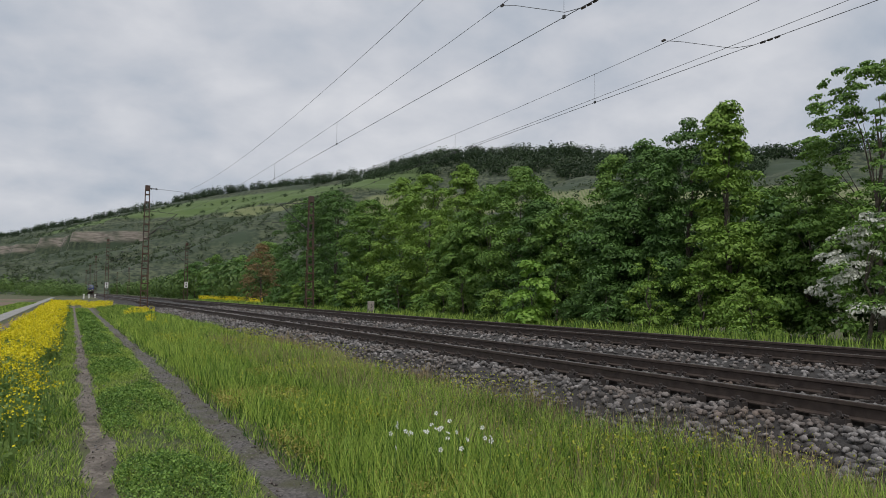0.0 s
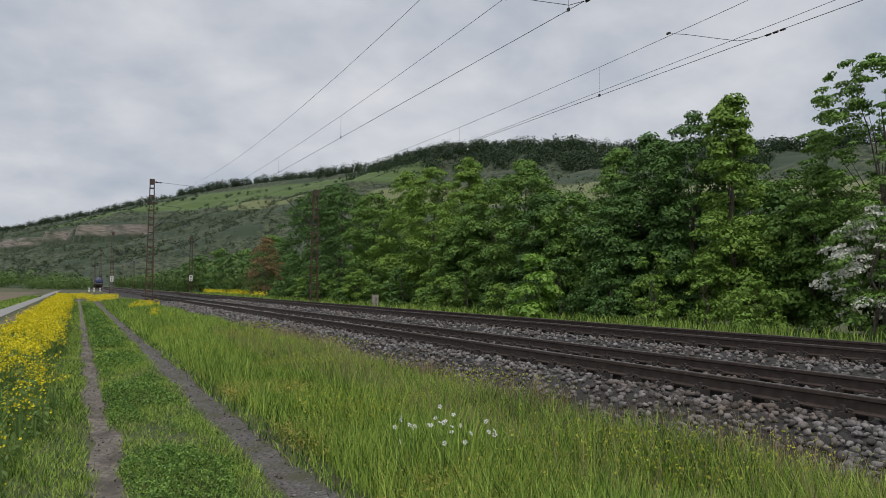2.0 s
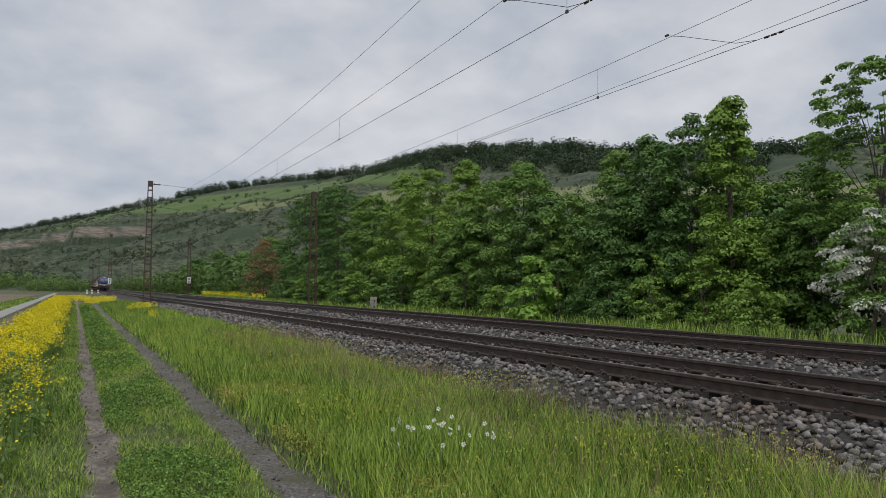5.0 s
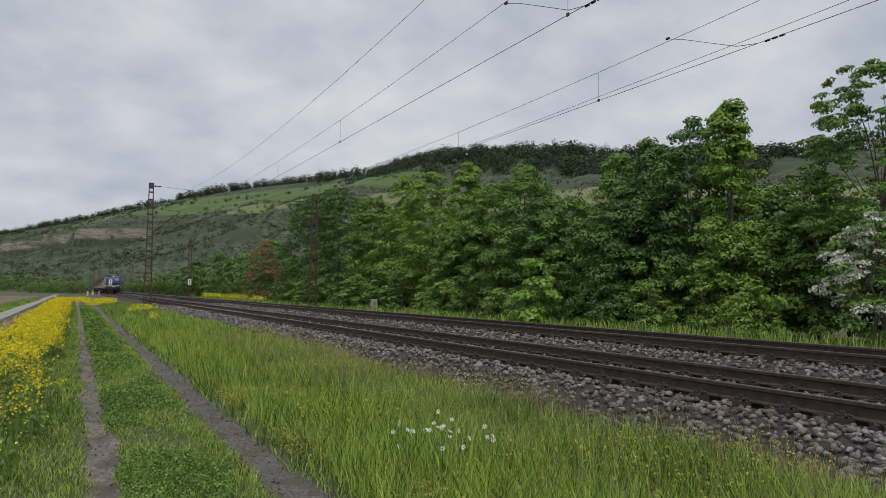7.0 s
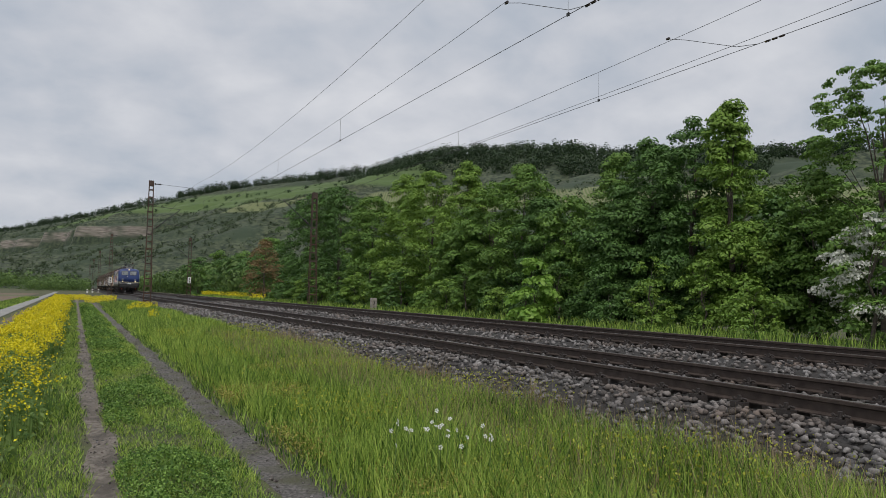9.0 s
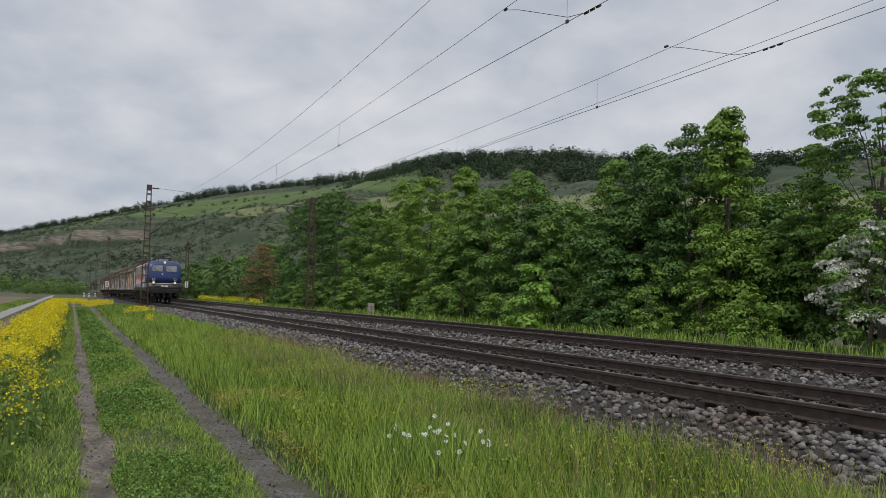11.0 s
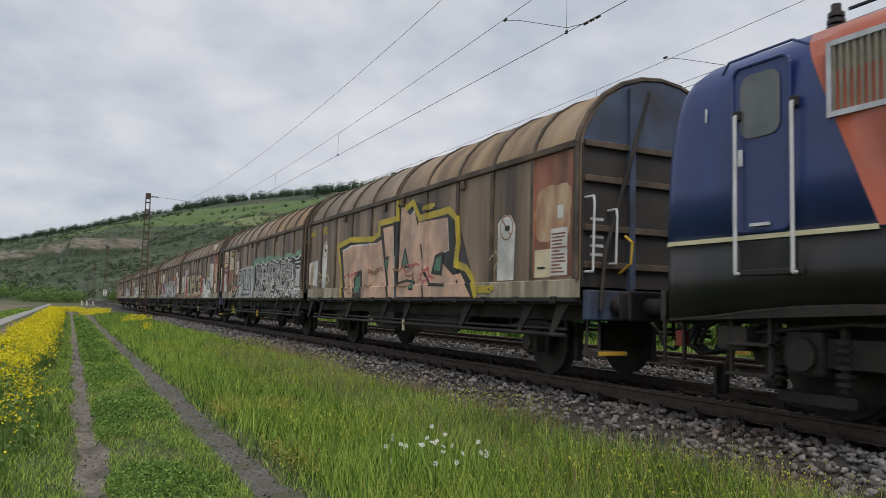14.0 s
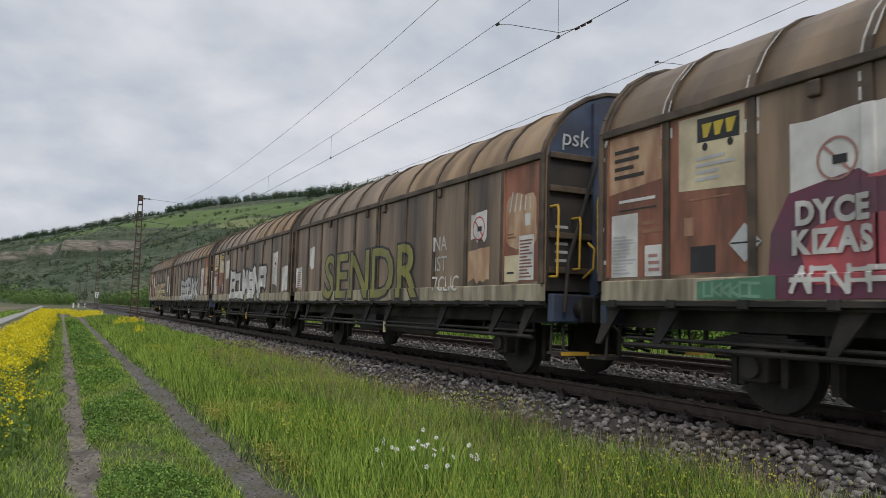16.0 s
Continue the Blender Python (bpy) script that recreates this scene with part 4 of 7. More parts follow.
            for xx in (-0.15, 0.14):
                box(bm, sx * 1.25 + xx, sx * 1.25 + xx + 0.03, 0.7, 0.74, 0.42, 0.95)
            fput("shunter_step", bm, "bogie", loco)
            bm = bmesh.new()
            rod(bm, (sx * 0.72, 1.2, 0.9), (sx * 0.72, 0.95, 0.12), 0.05, 7)
            box(bm, sx * 0.72 - 0.1, sx * 0.72 + 0.1, 0.9, 0.95, 0.08, 0.4)
            fput("rail_guard", bm, "bogie", loco)
        bm = bmesh.new()
        rod(bm, (0, 1.35, 3.68), (0, 0.90, 3.65), 0.115, 18)
        top = fput("top_lamp", bm, "blue", loco, "", True)
        bm = bmesh.new()
        ring_about_y(bm, (0, 0.895, 3.65), 0.108, 0.02)
        fput("lamp_ring", bm, "handrail", top, "pale lamp ring")
        bm = bmesh.new()
        rod(bm, (0, 0.92, 3.65), (0, 0.89, 3.65), 0.10, 18)
        fput("lamp_glass", bm, "lampglass" if not end else "lampoff", top)
        bm = bmesh.new()
        box(bm, -1.38, 1.38, 0.60, 0.70, 0.88, 1.24, 0.02)
        fput("buffer_beam", bm, "char", loco)
        bm = bmesh.new()
        tube(bm, [(0, 0.62, 1.04), (0, 0.40, 1.04), (0, 0.36, 1.12)], 0.045, 8)
        for q in (-0.06, 0.06):
            tube(bm, [(q, 0.5, 1.0), (q, 0.36, 0.82), (q, 0.38, 0.60)], 0.024, 7)
        box(bm, -0.1, 0.1, 0.34, 0.42, 0.52, 0.6, 0.015)
        fput("coupling_hook", bm, "bogie", loco)
        bm = bmesh.new()
        for g in ((-0.28, 0.0), (0.06, 0.36)):
            for q in range(3):
                x0 = g[0] + q * 0.1
                box(bm, x0, x0 + 0.075, 0.648, 0.658, 1.42, 1.56)
        fput("number_mark", bm, "white", loco, "white number marks shown as plain bars")
        bm = bmesh.new()
        tube(bm, [(-0.40, 0.69, 2.62), (-0.40, 0.60, 2.58), (-0.40, 0.60, 2.36), (-0.40, 0.69, 2.32)], 0.014, 6)
        fput("grab_handle", bm, "black", loco)
        bm = bmesh.new()
        box(bm, -0.24, -0.15, 0.62, 0.70, 2.52, 2.64, 0.015)
        fput("flag_bracket", bm, "handrail", loco)
        bm = bmesh.new()
        box(bm, -0.75, -0.15, 0.60, 0.66, 1.47, 1.50)
        box(bm, -1.2, 1.2, 0.60, 0.66, 1.255, 1.275)
        fput("front_step", bm, "char", loco)
    # side lettering strip (maker's name as slanted bars) and small marks
    widths = [0.34, 0.27, 0.25, 0.25, 0.2, 0.27, 0.36, 0.27, 0.27, 0.27]
    yy = 7.36
    for k, w in enumerate(widths):
        tall = 0.52 if k in (0, 6, 8) else 0.36
        drop = 0.14 if k == 2 else 0.0
        z0 = 2.03 - drop
        bm = bmesh.new()
        for q, qw in ((0.0, 0.075), (w - 0.12, 0.075)):
            ya = yy - q
            s = 0.14
            plate(bm, [(-1.507, ya, z0), (-1.507, ya - s * tall / 0.52, z0 + tall), (-1.507, ya - qw - s * tall / 0.52, z0 + tall), (-1.507, ya - qw, z0)], 0.004)
        for zz in ((0.0, 0.07), (tall - 0.07, 0.07)):
            if zz[0] == 0.0 and k % 2:
                continue
            sh = 0.14 * zz[0] / 0.52
            plate(bm, [(-1.507, yy - sh, z0 + zz[0]), (-1.507, yy - sh - 0.01, z0 + zz[0] + zz[1]), (-1.507, yy - w + 0.045 - sh, z0 + zz[0] + zz[1]), (-1.507, yy - w + 0.045 - sh, z0 + zz[0])], 0.004)
        yy -= w + 0.055
        part("company_mark", bm, "blue", loco, "dark blue slanted company mark")
    bm = bmesh.new()
    for k in range(6):
        box(bm, -1.503, -1.497, 7.9 + k * 0.09 + (0.06 if k > 2 else 0), 7.96 + k * 0.09 + (0.06 if k > 2 else 0), 1.36, 1.46)
    for r in range(3):
        box(bm, -1.503, -1.497, 5.33, 5.42, 1.34 + 0.07 * r, 1.37 + 0.07 * r)
        box(bm, -1.503, -1.497, 5.08, 5.22, 1.34 + 0.07 * r, 1.37 + 0.07 * r)
    for r in range(2):
        box(bm, -1.503, -1.497, 3.35, 3.78, 1.43 + 0.055 * r, 1.46 + 0.055 * r)
    for a, b, c, d in ((4.0, 4.48, 1.5, 1.515), (4.0, 4.48, 1.41, 1.425), (4.0, 4.015, 1.41, 1.515), (4.465, 4.48, 1.41, 1.515), (4.08, 4.4, 1.44, 1.485)):
        box(bm, -1.503, -1.497, a, b, c, d)
    part("data_mark", bm, "white", loco, "small white data marks as bars")
    for end, ch in ((0, "2"), (1, "1")):
        ob = part("cab_numeral", lettering(ch, 0.22), "white", loco, "white cab numeral")
        ob.matrix_basis = Matrix.Translation((-1.50, 1.72 if not end else LOCO_LEN - 1.55, 3.0)) @ Matrix(((0, 0, -1, 0), (-1, 0, 0, 0), (0, 1, 0, 0), (0, 0, 0, 1)))
    # the nose stands back from the buffers
    for ob in list(loco.children) + [q for k in loco.children for q in k.children]:
        if ob.name.startswith("cab_numeral"):
            continue
        for v in ob.data.vertices:
            d = min(v.co.y, LOCO_LEN - v.co.y)
            if d > 1.9:
                continue
            e = float(np.interp(d, [0, 0.36, 0.57, 0.66, 1.0, 1.9], [0, 0.4, 0.76, 0.85, 1.14, 1.9]))
            v.co.y += (e - d) if v.co.y < MID else (d - e)
    # running gear
    for cy in (4.295, 12.195):
        for sx in (-1, 1):
            bm = bmesh.new()
            prof = [(-2.35, 0.62), (-2.2, 0.78), (-0.9, 0.78), (-0.6, 0.62), (0.6, 0.62), (0.9, 0.78), (2.2, 0.78), (2.35, 0.62), (2.3, 0.50), (1.0, 0.52), (0.6, 0.40), (-0.6, 0.40), (-1.0, 0.52), (-2.3, 0.50)]
            plate(bm, [(sx * 1.14, cy + y, z) for y, z in prof], 0.09)
            fr = part("bogie_frame", bm, "bogie", loco)
            for dy in (-1.7, 1.7):
                bm = bmesh.new()
                rod(bm, (sx * 0.70, cy + dy, 0.625), (sx * 0.80, cy + dy, 0.625), 0.625, 28)
                rod(bm, (sx * 0.66, cy + dy, 0.625), (sx * 0.70, cy + dy, 0.625), 0.655, 28)
                part("wheel", bm, "frame", loco)
                bm = bmesh.new()
                box(bm, *sorted((sx * 1.02, sx * 1.3)), cy + dy - 0.2, cy + dy + 0.2, 0.42, 0.84, 0.04)
                rod(bm, (sx * 1.28, cy + dy, 0.625), (sx * 1.36, cy + dy, 0.625), 0.16, 12)
                part("axle_box", bm, "bogie", fr)
                for k in (-0.36, 0.36):
                    bm = bmesh.new()
                    for j in range(6):
                        rod(bm, (sx * 1.2, cy + dy + k, 0.36 + j * 0.075), (sx * 1.2, cy + dy + k, 0.40 + j * 0.075), 0.09, 10)
                    rod(bm, (sx * 1.2, cy + dy + k, 0.3), (sx * 1.2, cy + dy + k, 0.95), 0.045, 7)
                    part("spring", bm, "bogie", fr)
                bm = bmesh.new()
                box(bm, *sorted((sx * 0.68, sx * 0.86)), cy + dy - 0.85, cy + dy - 0.66, 0.22, 0.85, 0.02)
                box(bm, *sorted((sx * 0.68, sx * 0.86)), cy + dy + 0.66, cy + dy + 0.82, 0.22, 0.85, 0.02)
                box(bm, *sorted((sx * 1.0, sx * 1.15)), cy + dy - 0.42, cy + dy + 0.42, 0.14, 0.26, 0.02)
                part("brake_block", bm, "bogie", fr)
            bm = bmesh.new()
            for j in range(5):
                box(bm, *sorted((sx * 1.12, sx * 1.32)), cy - 0.55 + 0.05 * j, cy + 0.55 - 0.05 * j, 0.42 + 0.05 * j, 0.455 + 0.05 * j)
            for k in (-0.5, 0.5):
                rod(bm, (sx * 1.24, cy + k, 0.42), (sx * 1.24, cy + k, 1.02), 0.05, 8)
            box(bm, *sorted((sx * 1.1, sx * 1.34)), cy - 0.65, cy + 0.65, 0.32, 0.40, 0.02)
            part("leaf_spring", bm, "bogie", fr)
            bm = bmesh.new()
            tube(bm, [(sx * 1.3, cy - 2.3, 0.95), (sx * 1.32, cy - 1.2, 0.88), (sx * 1.3, cy + 1.2, 0.92), (sx * 1.28, cy + 2.3, 0.8)], 0.022, 6)
            tube(bm, [(sx * 1.3, cy - 1.1, 0.95), (sx * 1.36, cy - 1.0, 0.6), (sx * 1.34, cy - 0.8, 0.5), (sx * 1.3, cy - 0.7, 0.9)], 0.024, 6)
            part("pipe", bm, "bogie", fr)
            bm = bmesh.new()
            box(bm, *sorted((sx * 1.2, sx * 1.42)), cy + 2.25, cy + 2.62, 0.62, 0.86, 0.02)
            rod(bm, (sx * 1.2, cy - 0.98, 0.45), (sx * 1.2, cy - 0.98, 0.9), 0.12, 12)
            part("sand_box", bm, "bogie", fr)
        bm = bmesh.new()
        box(bm, -0.9, 0.9, cy - 2.2, cy + 2.2, 0.45, 1.0)
        part("motor_casing", bm, "frame", loco)
    bm = bmesh.new()
    box(bm, -1.40, 1.40, 7.18, 9.30, 0.54, 1.06, 0.03)
    boxed = part("battery_box", bm, "bogie", loco, "ribbed grey-black equipment box")
    bm = bmesh.new()
    for zz in (0.66, 0.80, 0.94):
        box(bm, -1.425, -1.395, 7.25, 9.22, zz, zz + 0.03)
    for yy in (7.2, 9.22):
        box(bm, -1.43, -1.395, yy, yy + 0.06, 0.56, 1.04)
    part("rib", bm, "bogie", boxed)
    bm = bmesh.new()
    rod(bm, (-1.0, 6.45, 0.7), (-1.0, 7.05, 0.7), 0.16, 12)
    box(bm, -1.4, -1.1, 6.5, 6.95, 0.6, 0.95, 0.03)
    part("air_tank", bm, "bogie", loco)
    # roof gear
    bm = bmesh.new()
    prof = [(4.9, 3.78), (5.3, 4.16), (5.9, 4.26), (8.6, 4.26), (10.1, 3.95), (10.3, 3.78)]
    plate(bm, [(-0.78, y, z) for y, z in prof], -1.56)
    bmesh.ops.bevel(bm, geom=[e for e in bm.edges], offset=0.05, segments=2, affect="EDGES")
    hood = part("roof_hood", bm, "roofgrey", loco, "dusty grey roof hood", True)
    bm = bmesh.new()
    for j in range(9):
        box(bm, -0.80, -0.77, 6.0, 7.9, 3.86 + j * 0.04, 3.88 + j * 0.04)
    box(bm, -0.79, -0.775, 5.95, 7.95, 3.84, 4.22)
    part("vent_grille", bm, "black", hood)
    bm = bmesh.new()
    for k in range(22):
        box(bm, -1.17, -1.11, 4.6 + 0.36 * k, 4.68 + 0.36 * k, 3.70, 3.77)
        box(bm, 1.11, 1.17, 4.6 + 0.36 * k, 4.68 + 0.36 * k, 3.70, 3.77)
    part("roof_clip", bm, "black", loco)
    for x, y in ((-0.7, 2.9), (0.7, 2.9), (-0.7, 4.3), (0.7, 4.3), (-0.7, 11.0), (0.7, 11.0), (-0.7, 12.4), (0.7, 12.4), (-0.45, 4.75), (-0.75, 10.45), (-0.75, 13.2), (-0.75, 13.9)):
        bm = bmesh.new()
        for j in range(4):
            rod(bm, (x, y, 3.76 + j * 0.07), (x, y, 3.80 + j * 0.07), 0.105 - 0.008 * j, 12)
        rod(bm, (x, y, 3.7), (x, y, 4.1), 0.05, 8)
        part("roof_insulator", bm, "insul", loco)
    for base, up in ((12.5, True), (3.6, False)):
        pan = None
        bm = bmesh.new()
        for x in (-0.7, 0.7):
            rod(bm, (x, base - 0.75, 4.12), (x, base + 0.75, 4.12), 0.03, 7)
        for y in (-0.7, 0.7):
            rod(bm, (-0.7, base + y, 4.12), (0.7, base + y, 4.12), 0.03, 7)
        pan = part("pantograph", bm, "panto", loco, "raised single-arm pantograph" if up else "folded pantograph")
        if up:
            knee, head = (0, base - 1.0, 4.85), (0, base + 0.25, 5.62)
            low0 = (0, base + 0.3, 4.15)
        else:
            knee, head = (0, base - 1.15, 4.3), (0, base + 0.55, 4.42)
            low0 = (0, base + 0.4, 4.15)
        bm = bmesh.new()
        rod(bm, low0, knee, 0.055, 8)
        rod(bm, (0.1, low0[1] - 0.25, 4.15), (0.1, knee[1] + 0.1, knee[2] - 0.06), 0.022, 6)
        part("lower_arm", bm, "panto", pan)
        bm = bmesh.new()
        for s in (-1, 1):
            rod(bm, (s * 0.08, knee[1], knee[2]), (s * 0.42, head[1], head[2]), 0.026, 7)
        rod(bm, (-0.42, head[1], head[2]), (0.42, head[1], head[2]), 0.02, 7)
        part("upper_arm", bm, "panto", pan)
        for dy in (-0.19, 0.19):
            bm = bmesh.new()
            hz = head[2] + 0.11
            tube(bm, [(-0.98, head[1] + dy, hz - 0.22), (-0.82, head[1] + dy, hz - 0.06), (-0.6, head[1] + dy, hz), (0.6, head[1] + dy, hz), (0.82, head[1] + dy, hz - 0.06), (0.98, head[1] + dy, hz - 0.22)], 0.02, 6)
            part("collector_strip", bm, "panto", pan)
        bm = bmesh.new()
        for x in (-0.42, 0.42):
            rod(bm, (x, head[1] - 0.2, head[2] + 0.1), (x, head[1] + 0.2, head[2] + 0.1), 0.014, 5)
            rod(bm, (x, head[1], head[2]), (x, head[1], head[2] + 0.1), 0.014, 5)
        part("head_frame", bm, "panto", pan)
    bm = bmesh.new()
    tube(bm, [(-0.55, 2.6, 4.12), (-0.55, 4.8, 4.14), (-0.5, 5.1, 4.32), (-0.45, 8.0, 4.36), (-0.5, 10.4, 4.12), (-0.55, 13.9, 4.1)], 0.02, 6)
    part("roof_cable", bm, "panto", loco)
    bm = bmesh.new()
    rod(bm, (-0.5, 1.75, 3.78), (-0.5, 1.75, 4.0), 0.05, 8)
    rod(bm, (-0.5, 1.75, 4.0), (-0.5, 1.75, 4.1), 0.065, 8)
    part("whistle", bm, "mast", loco)
    return loco


# ---- covered wagons ----
WLEN = 12.5
RIBS = [0.06, 1.11, 2.29, 3.5, 4.8, 6.18, 6.32, 7.7, 9.0, 10.21, 11.39, 12.44]
WHALF = 1.42


def wagon_profile(d=0.0):
    half = [(WHALF + d, 1.40), (WHALF + d, 3.24), (1.36 + d, 3.44), (1.22 + d, 3.68 + d * 0.5), (1.0 + d * 0.7, 3.92 + d), (0.7, 4.12 + d), (0.36, 4.24 + d), (0.0, 4.28 + d)]
    return half + [(-x, z) for x, z in half[-2::-1]]


def on_ribs(bm, depth=0.026, half=0.055):
    """Lays a thin sheet over the wall's ribs: cut at each rib's edges, lifted over it."""
    ys = [v.co.y for v in bm.verts]
    lo, hi = min(ys), max(ys)
    if max(v.co.z for v in bm.verts) < 1.4:
        lo = hi
    cuts = [r + k for r in RIBS for k in (-half - 0.006, -half, half, half + 0.006) if lo < r + k < hi]
    for c in cuts:
        bmesh.ops.bisect_plane(bm, geom=bm.verts[:] + bm.edges[:] + bm.faces[:], dist=1e-5, plane_co=(0, c, 0), plane_no=(0, 1, 0))
    zs = [v.co.z for v in bm.verts]
    for c in (1.398, 1.406):
        if min(zs) < c < max(zs):
            bmesh.ops.bisect_plane(bm, geom=bm.verts[:] + bm.edges[:] + bm.faces[:], dist=1e-5, plane_co=(0, 0, c), plane_no=(0, 0, 1))
    for v in bm.verts:
        if v.co.z < 1.402:
            v.co.x -= 0.033
        elif any(abs(v.co.y - r) <= half + 1e-4 for r in RIBS):
            v.co.x -= depth
    return bm


def blob(y0, y1, z0, z1, seed, rough=0.12, n=28):
    """A patch with an uneven edge on the wall."""
    r = random.Random(seed)
    ph = [r.uniform(0, 6.28) for _ in range(4)]
    pts = []
    for k in range(n):
        a = 6.2832 * k / n
        c, s = math.cos(a), math.sin(a)
        q = 1.0 / max(abs(c), abs(s)) ** 0.82
        q *= 1 + rough * (math.sin(2 * a + ph[0]) * 0.4 + math.sin(5 * a + ph[1]) * 0.35 + math.sin(9 * a + ph[2]) * 0.25)
        pts.append(((y0 + y1) / 2 - c * q * (y1 - y0) / 2, (z0 + z1) / 2 + s * q * (z1 - z0) / 2))
    return pts


# ---- vegetation ----
def crown_clumps(h, r, low, form, count, size):
    """Centres and sizes of the leaf clumps of a crown: h its height, low where it begins, form its outline."""
    u = rng.random(count) ** 0.85
    if form == "pointed":
        env = np.interp(u, [0, 0.15, 0.4, 0.7, 0.9, 1], [0.75, 1.0, 0.95, 0.62, 0.32, 0.1])
    elif form == "round":
        env = np.interp(u, [0, 0.1, 0.45, 0.75, 0.92, 1], [0.8, 0.95, 1.0, 0.85, 0.5, 0.2])
    else:
        env = np.interp(u, [0, 0.2, 0.5, 0.8, 1], [0.6, 0.95, 1.0, 0.75, 0.25])
    a = rng.uniform(0, 2 * np.pi, count)
    bulge = 1 + 0.13 * np.sin(3 * a + u * 7) + 0.1 * np.sin(5 * a - u * 11)
    q = r * env * bulge * np.sqrt(rng.uniform(0.12, 1.0, count))
    s = size * rng.uniform(0.55, 1.35, count) * (1 - 0.35 * u)
    z = h * (low + (1.03 - low) * u) - s * 0.3
    return np.stack([q * np.cos(a), q * np.sin(a), z], 1), s


def clump_leaves(c, s, leaves, flat, droop, jitter=0.3):
    """Leaves on the upper shell of each clump, its rim hanging outwards from the trunk."""
    w = s ** 2
    k = rng.choice(len(c), leaves, p=w / w.sum())
    e = rng.normal(size=(leaves, 3))
    e /= np.linalg.norm(e, axis=1)[:, None]
    e[:, 2] = np.where(rng.random(leaves) < 0.72, np.abs(e[:, 2]), e[:, 2])
    p = e * (s[k] * rng.uniform(0.62, 1.08, leaves))[:, None] * np.array([1.2, 1.2, flat])
    out = c[k].copy()
    out[:, 2] = 0
    out /= np.linalg.norm(out, axis=1)[:, None] + 0.3
    p[:, 2] -= droop * np.clip((p * out).sum(1), -0.2, None)
    n = e + rng.normal(size=(leaves, 3)) * jitter + np.array([0, 0, 0.35])
    n /= np.linalg.norm(n, axis=1)[:, None]
    return c[k] + p, n


def build_tree(name, x, y, top, r, mat_name, lab, leaves=8000, leaf=0.17, blobs=60, low=0.04, z0=-0.2, cat="tree", size=0.0, form="round", flat=0.62, droop=0.35, group="trees beside the line"):
    tree = empty(name)
    tree.location = (x, y, z0)
    h = top - z0
    c, s = crown_clumps(h, r, low, form, blobs, size or 0.3 * r)
    p, n = clump_leaves(c, s, leaves, flat, droop)
    p[:, 2] = np.maximum(p[:, 2], 0.06)
    V, F = leaf_quads(p, n, leaf)
    crown = fast_mesh("crown", V, F, mat_name)
    crown.parent = tree
    bm = bmesh.new()
    pts = [Vector((0.08 * math.sin(k * 1.7 + x), 0.08 * math.cos(k * 2.1 + y), h * 0.84 * k / 5 - 0.1)) for k in range(6)]
    for k in range(5):
        rod(bm, pts[k], pts[k + 1], 0.13 * (1 - k / 5.6) * h / 7, 7, 0.13 * (1 - (k + 1) / 5.6) * h / 7)
    part("trunk", bm, "bark", tree)
    for q in c[:: max(1, len(c) // (16 if form == "airy" else 12))]:
        bm = bmesh.new()
        a = pts[min(4, max(0, int(q[2] / h * 4.4)))]
        b = Vector(q)
        mdl = a.lerp(b, 0.5) + Vector((0, 0, 0.12))
        mdl.z += 0.1 * (b - a).length
        rod(bm, a, mdl, 0.026 * h / 7, 5, 0.016 * h / 7)
        rod(bm, mdl, b, 0.016 * h / 7, 5, 0.006)
        part("limb", bm, "bark", tree)
    tagged(tree, lab, cat, group)
    return tree


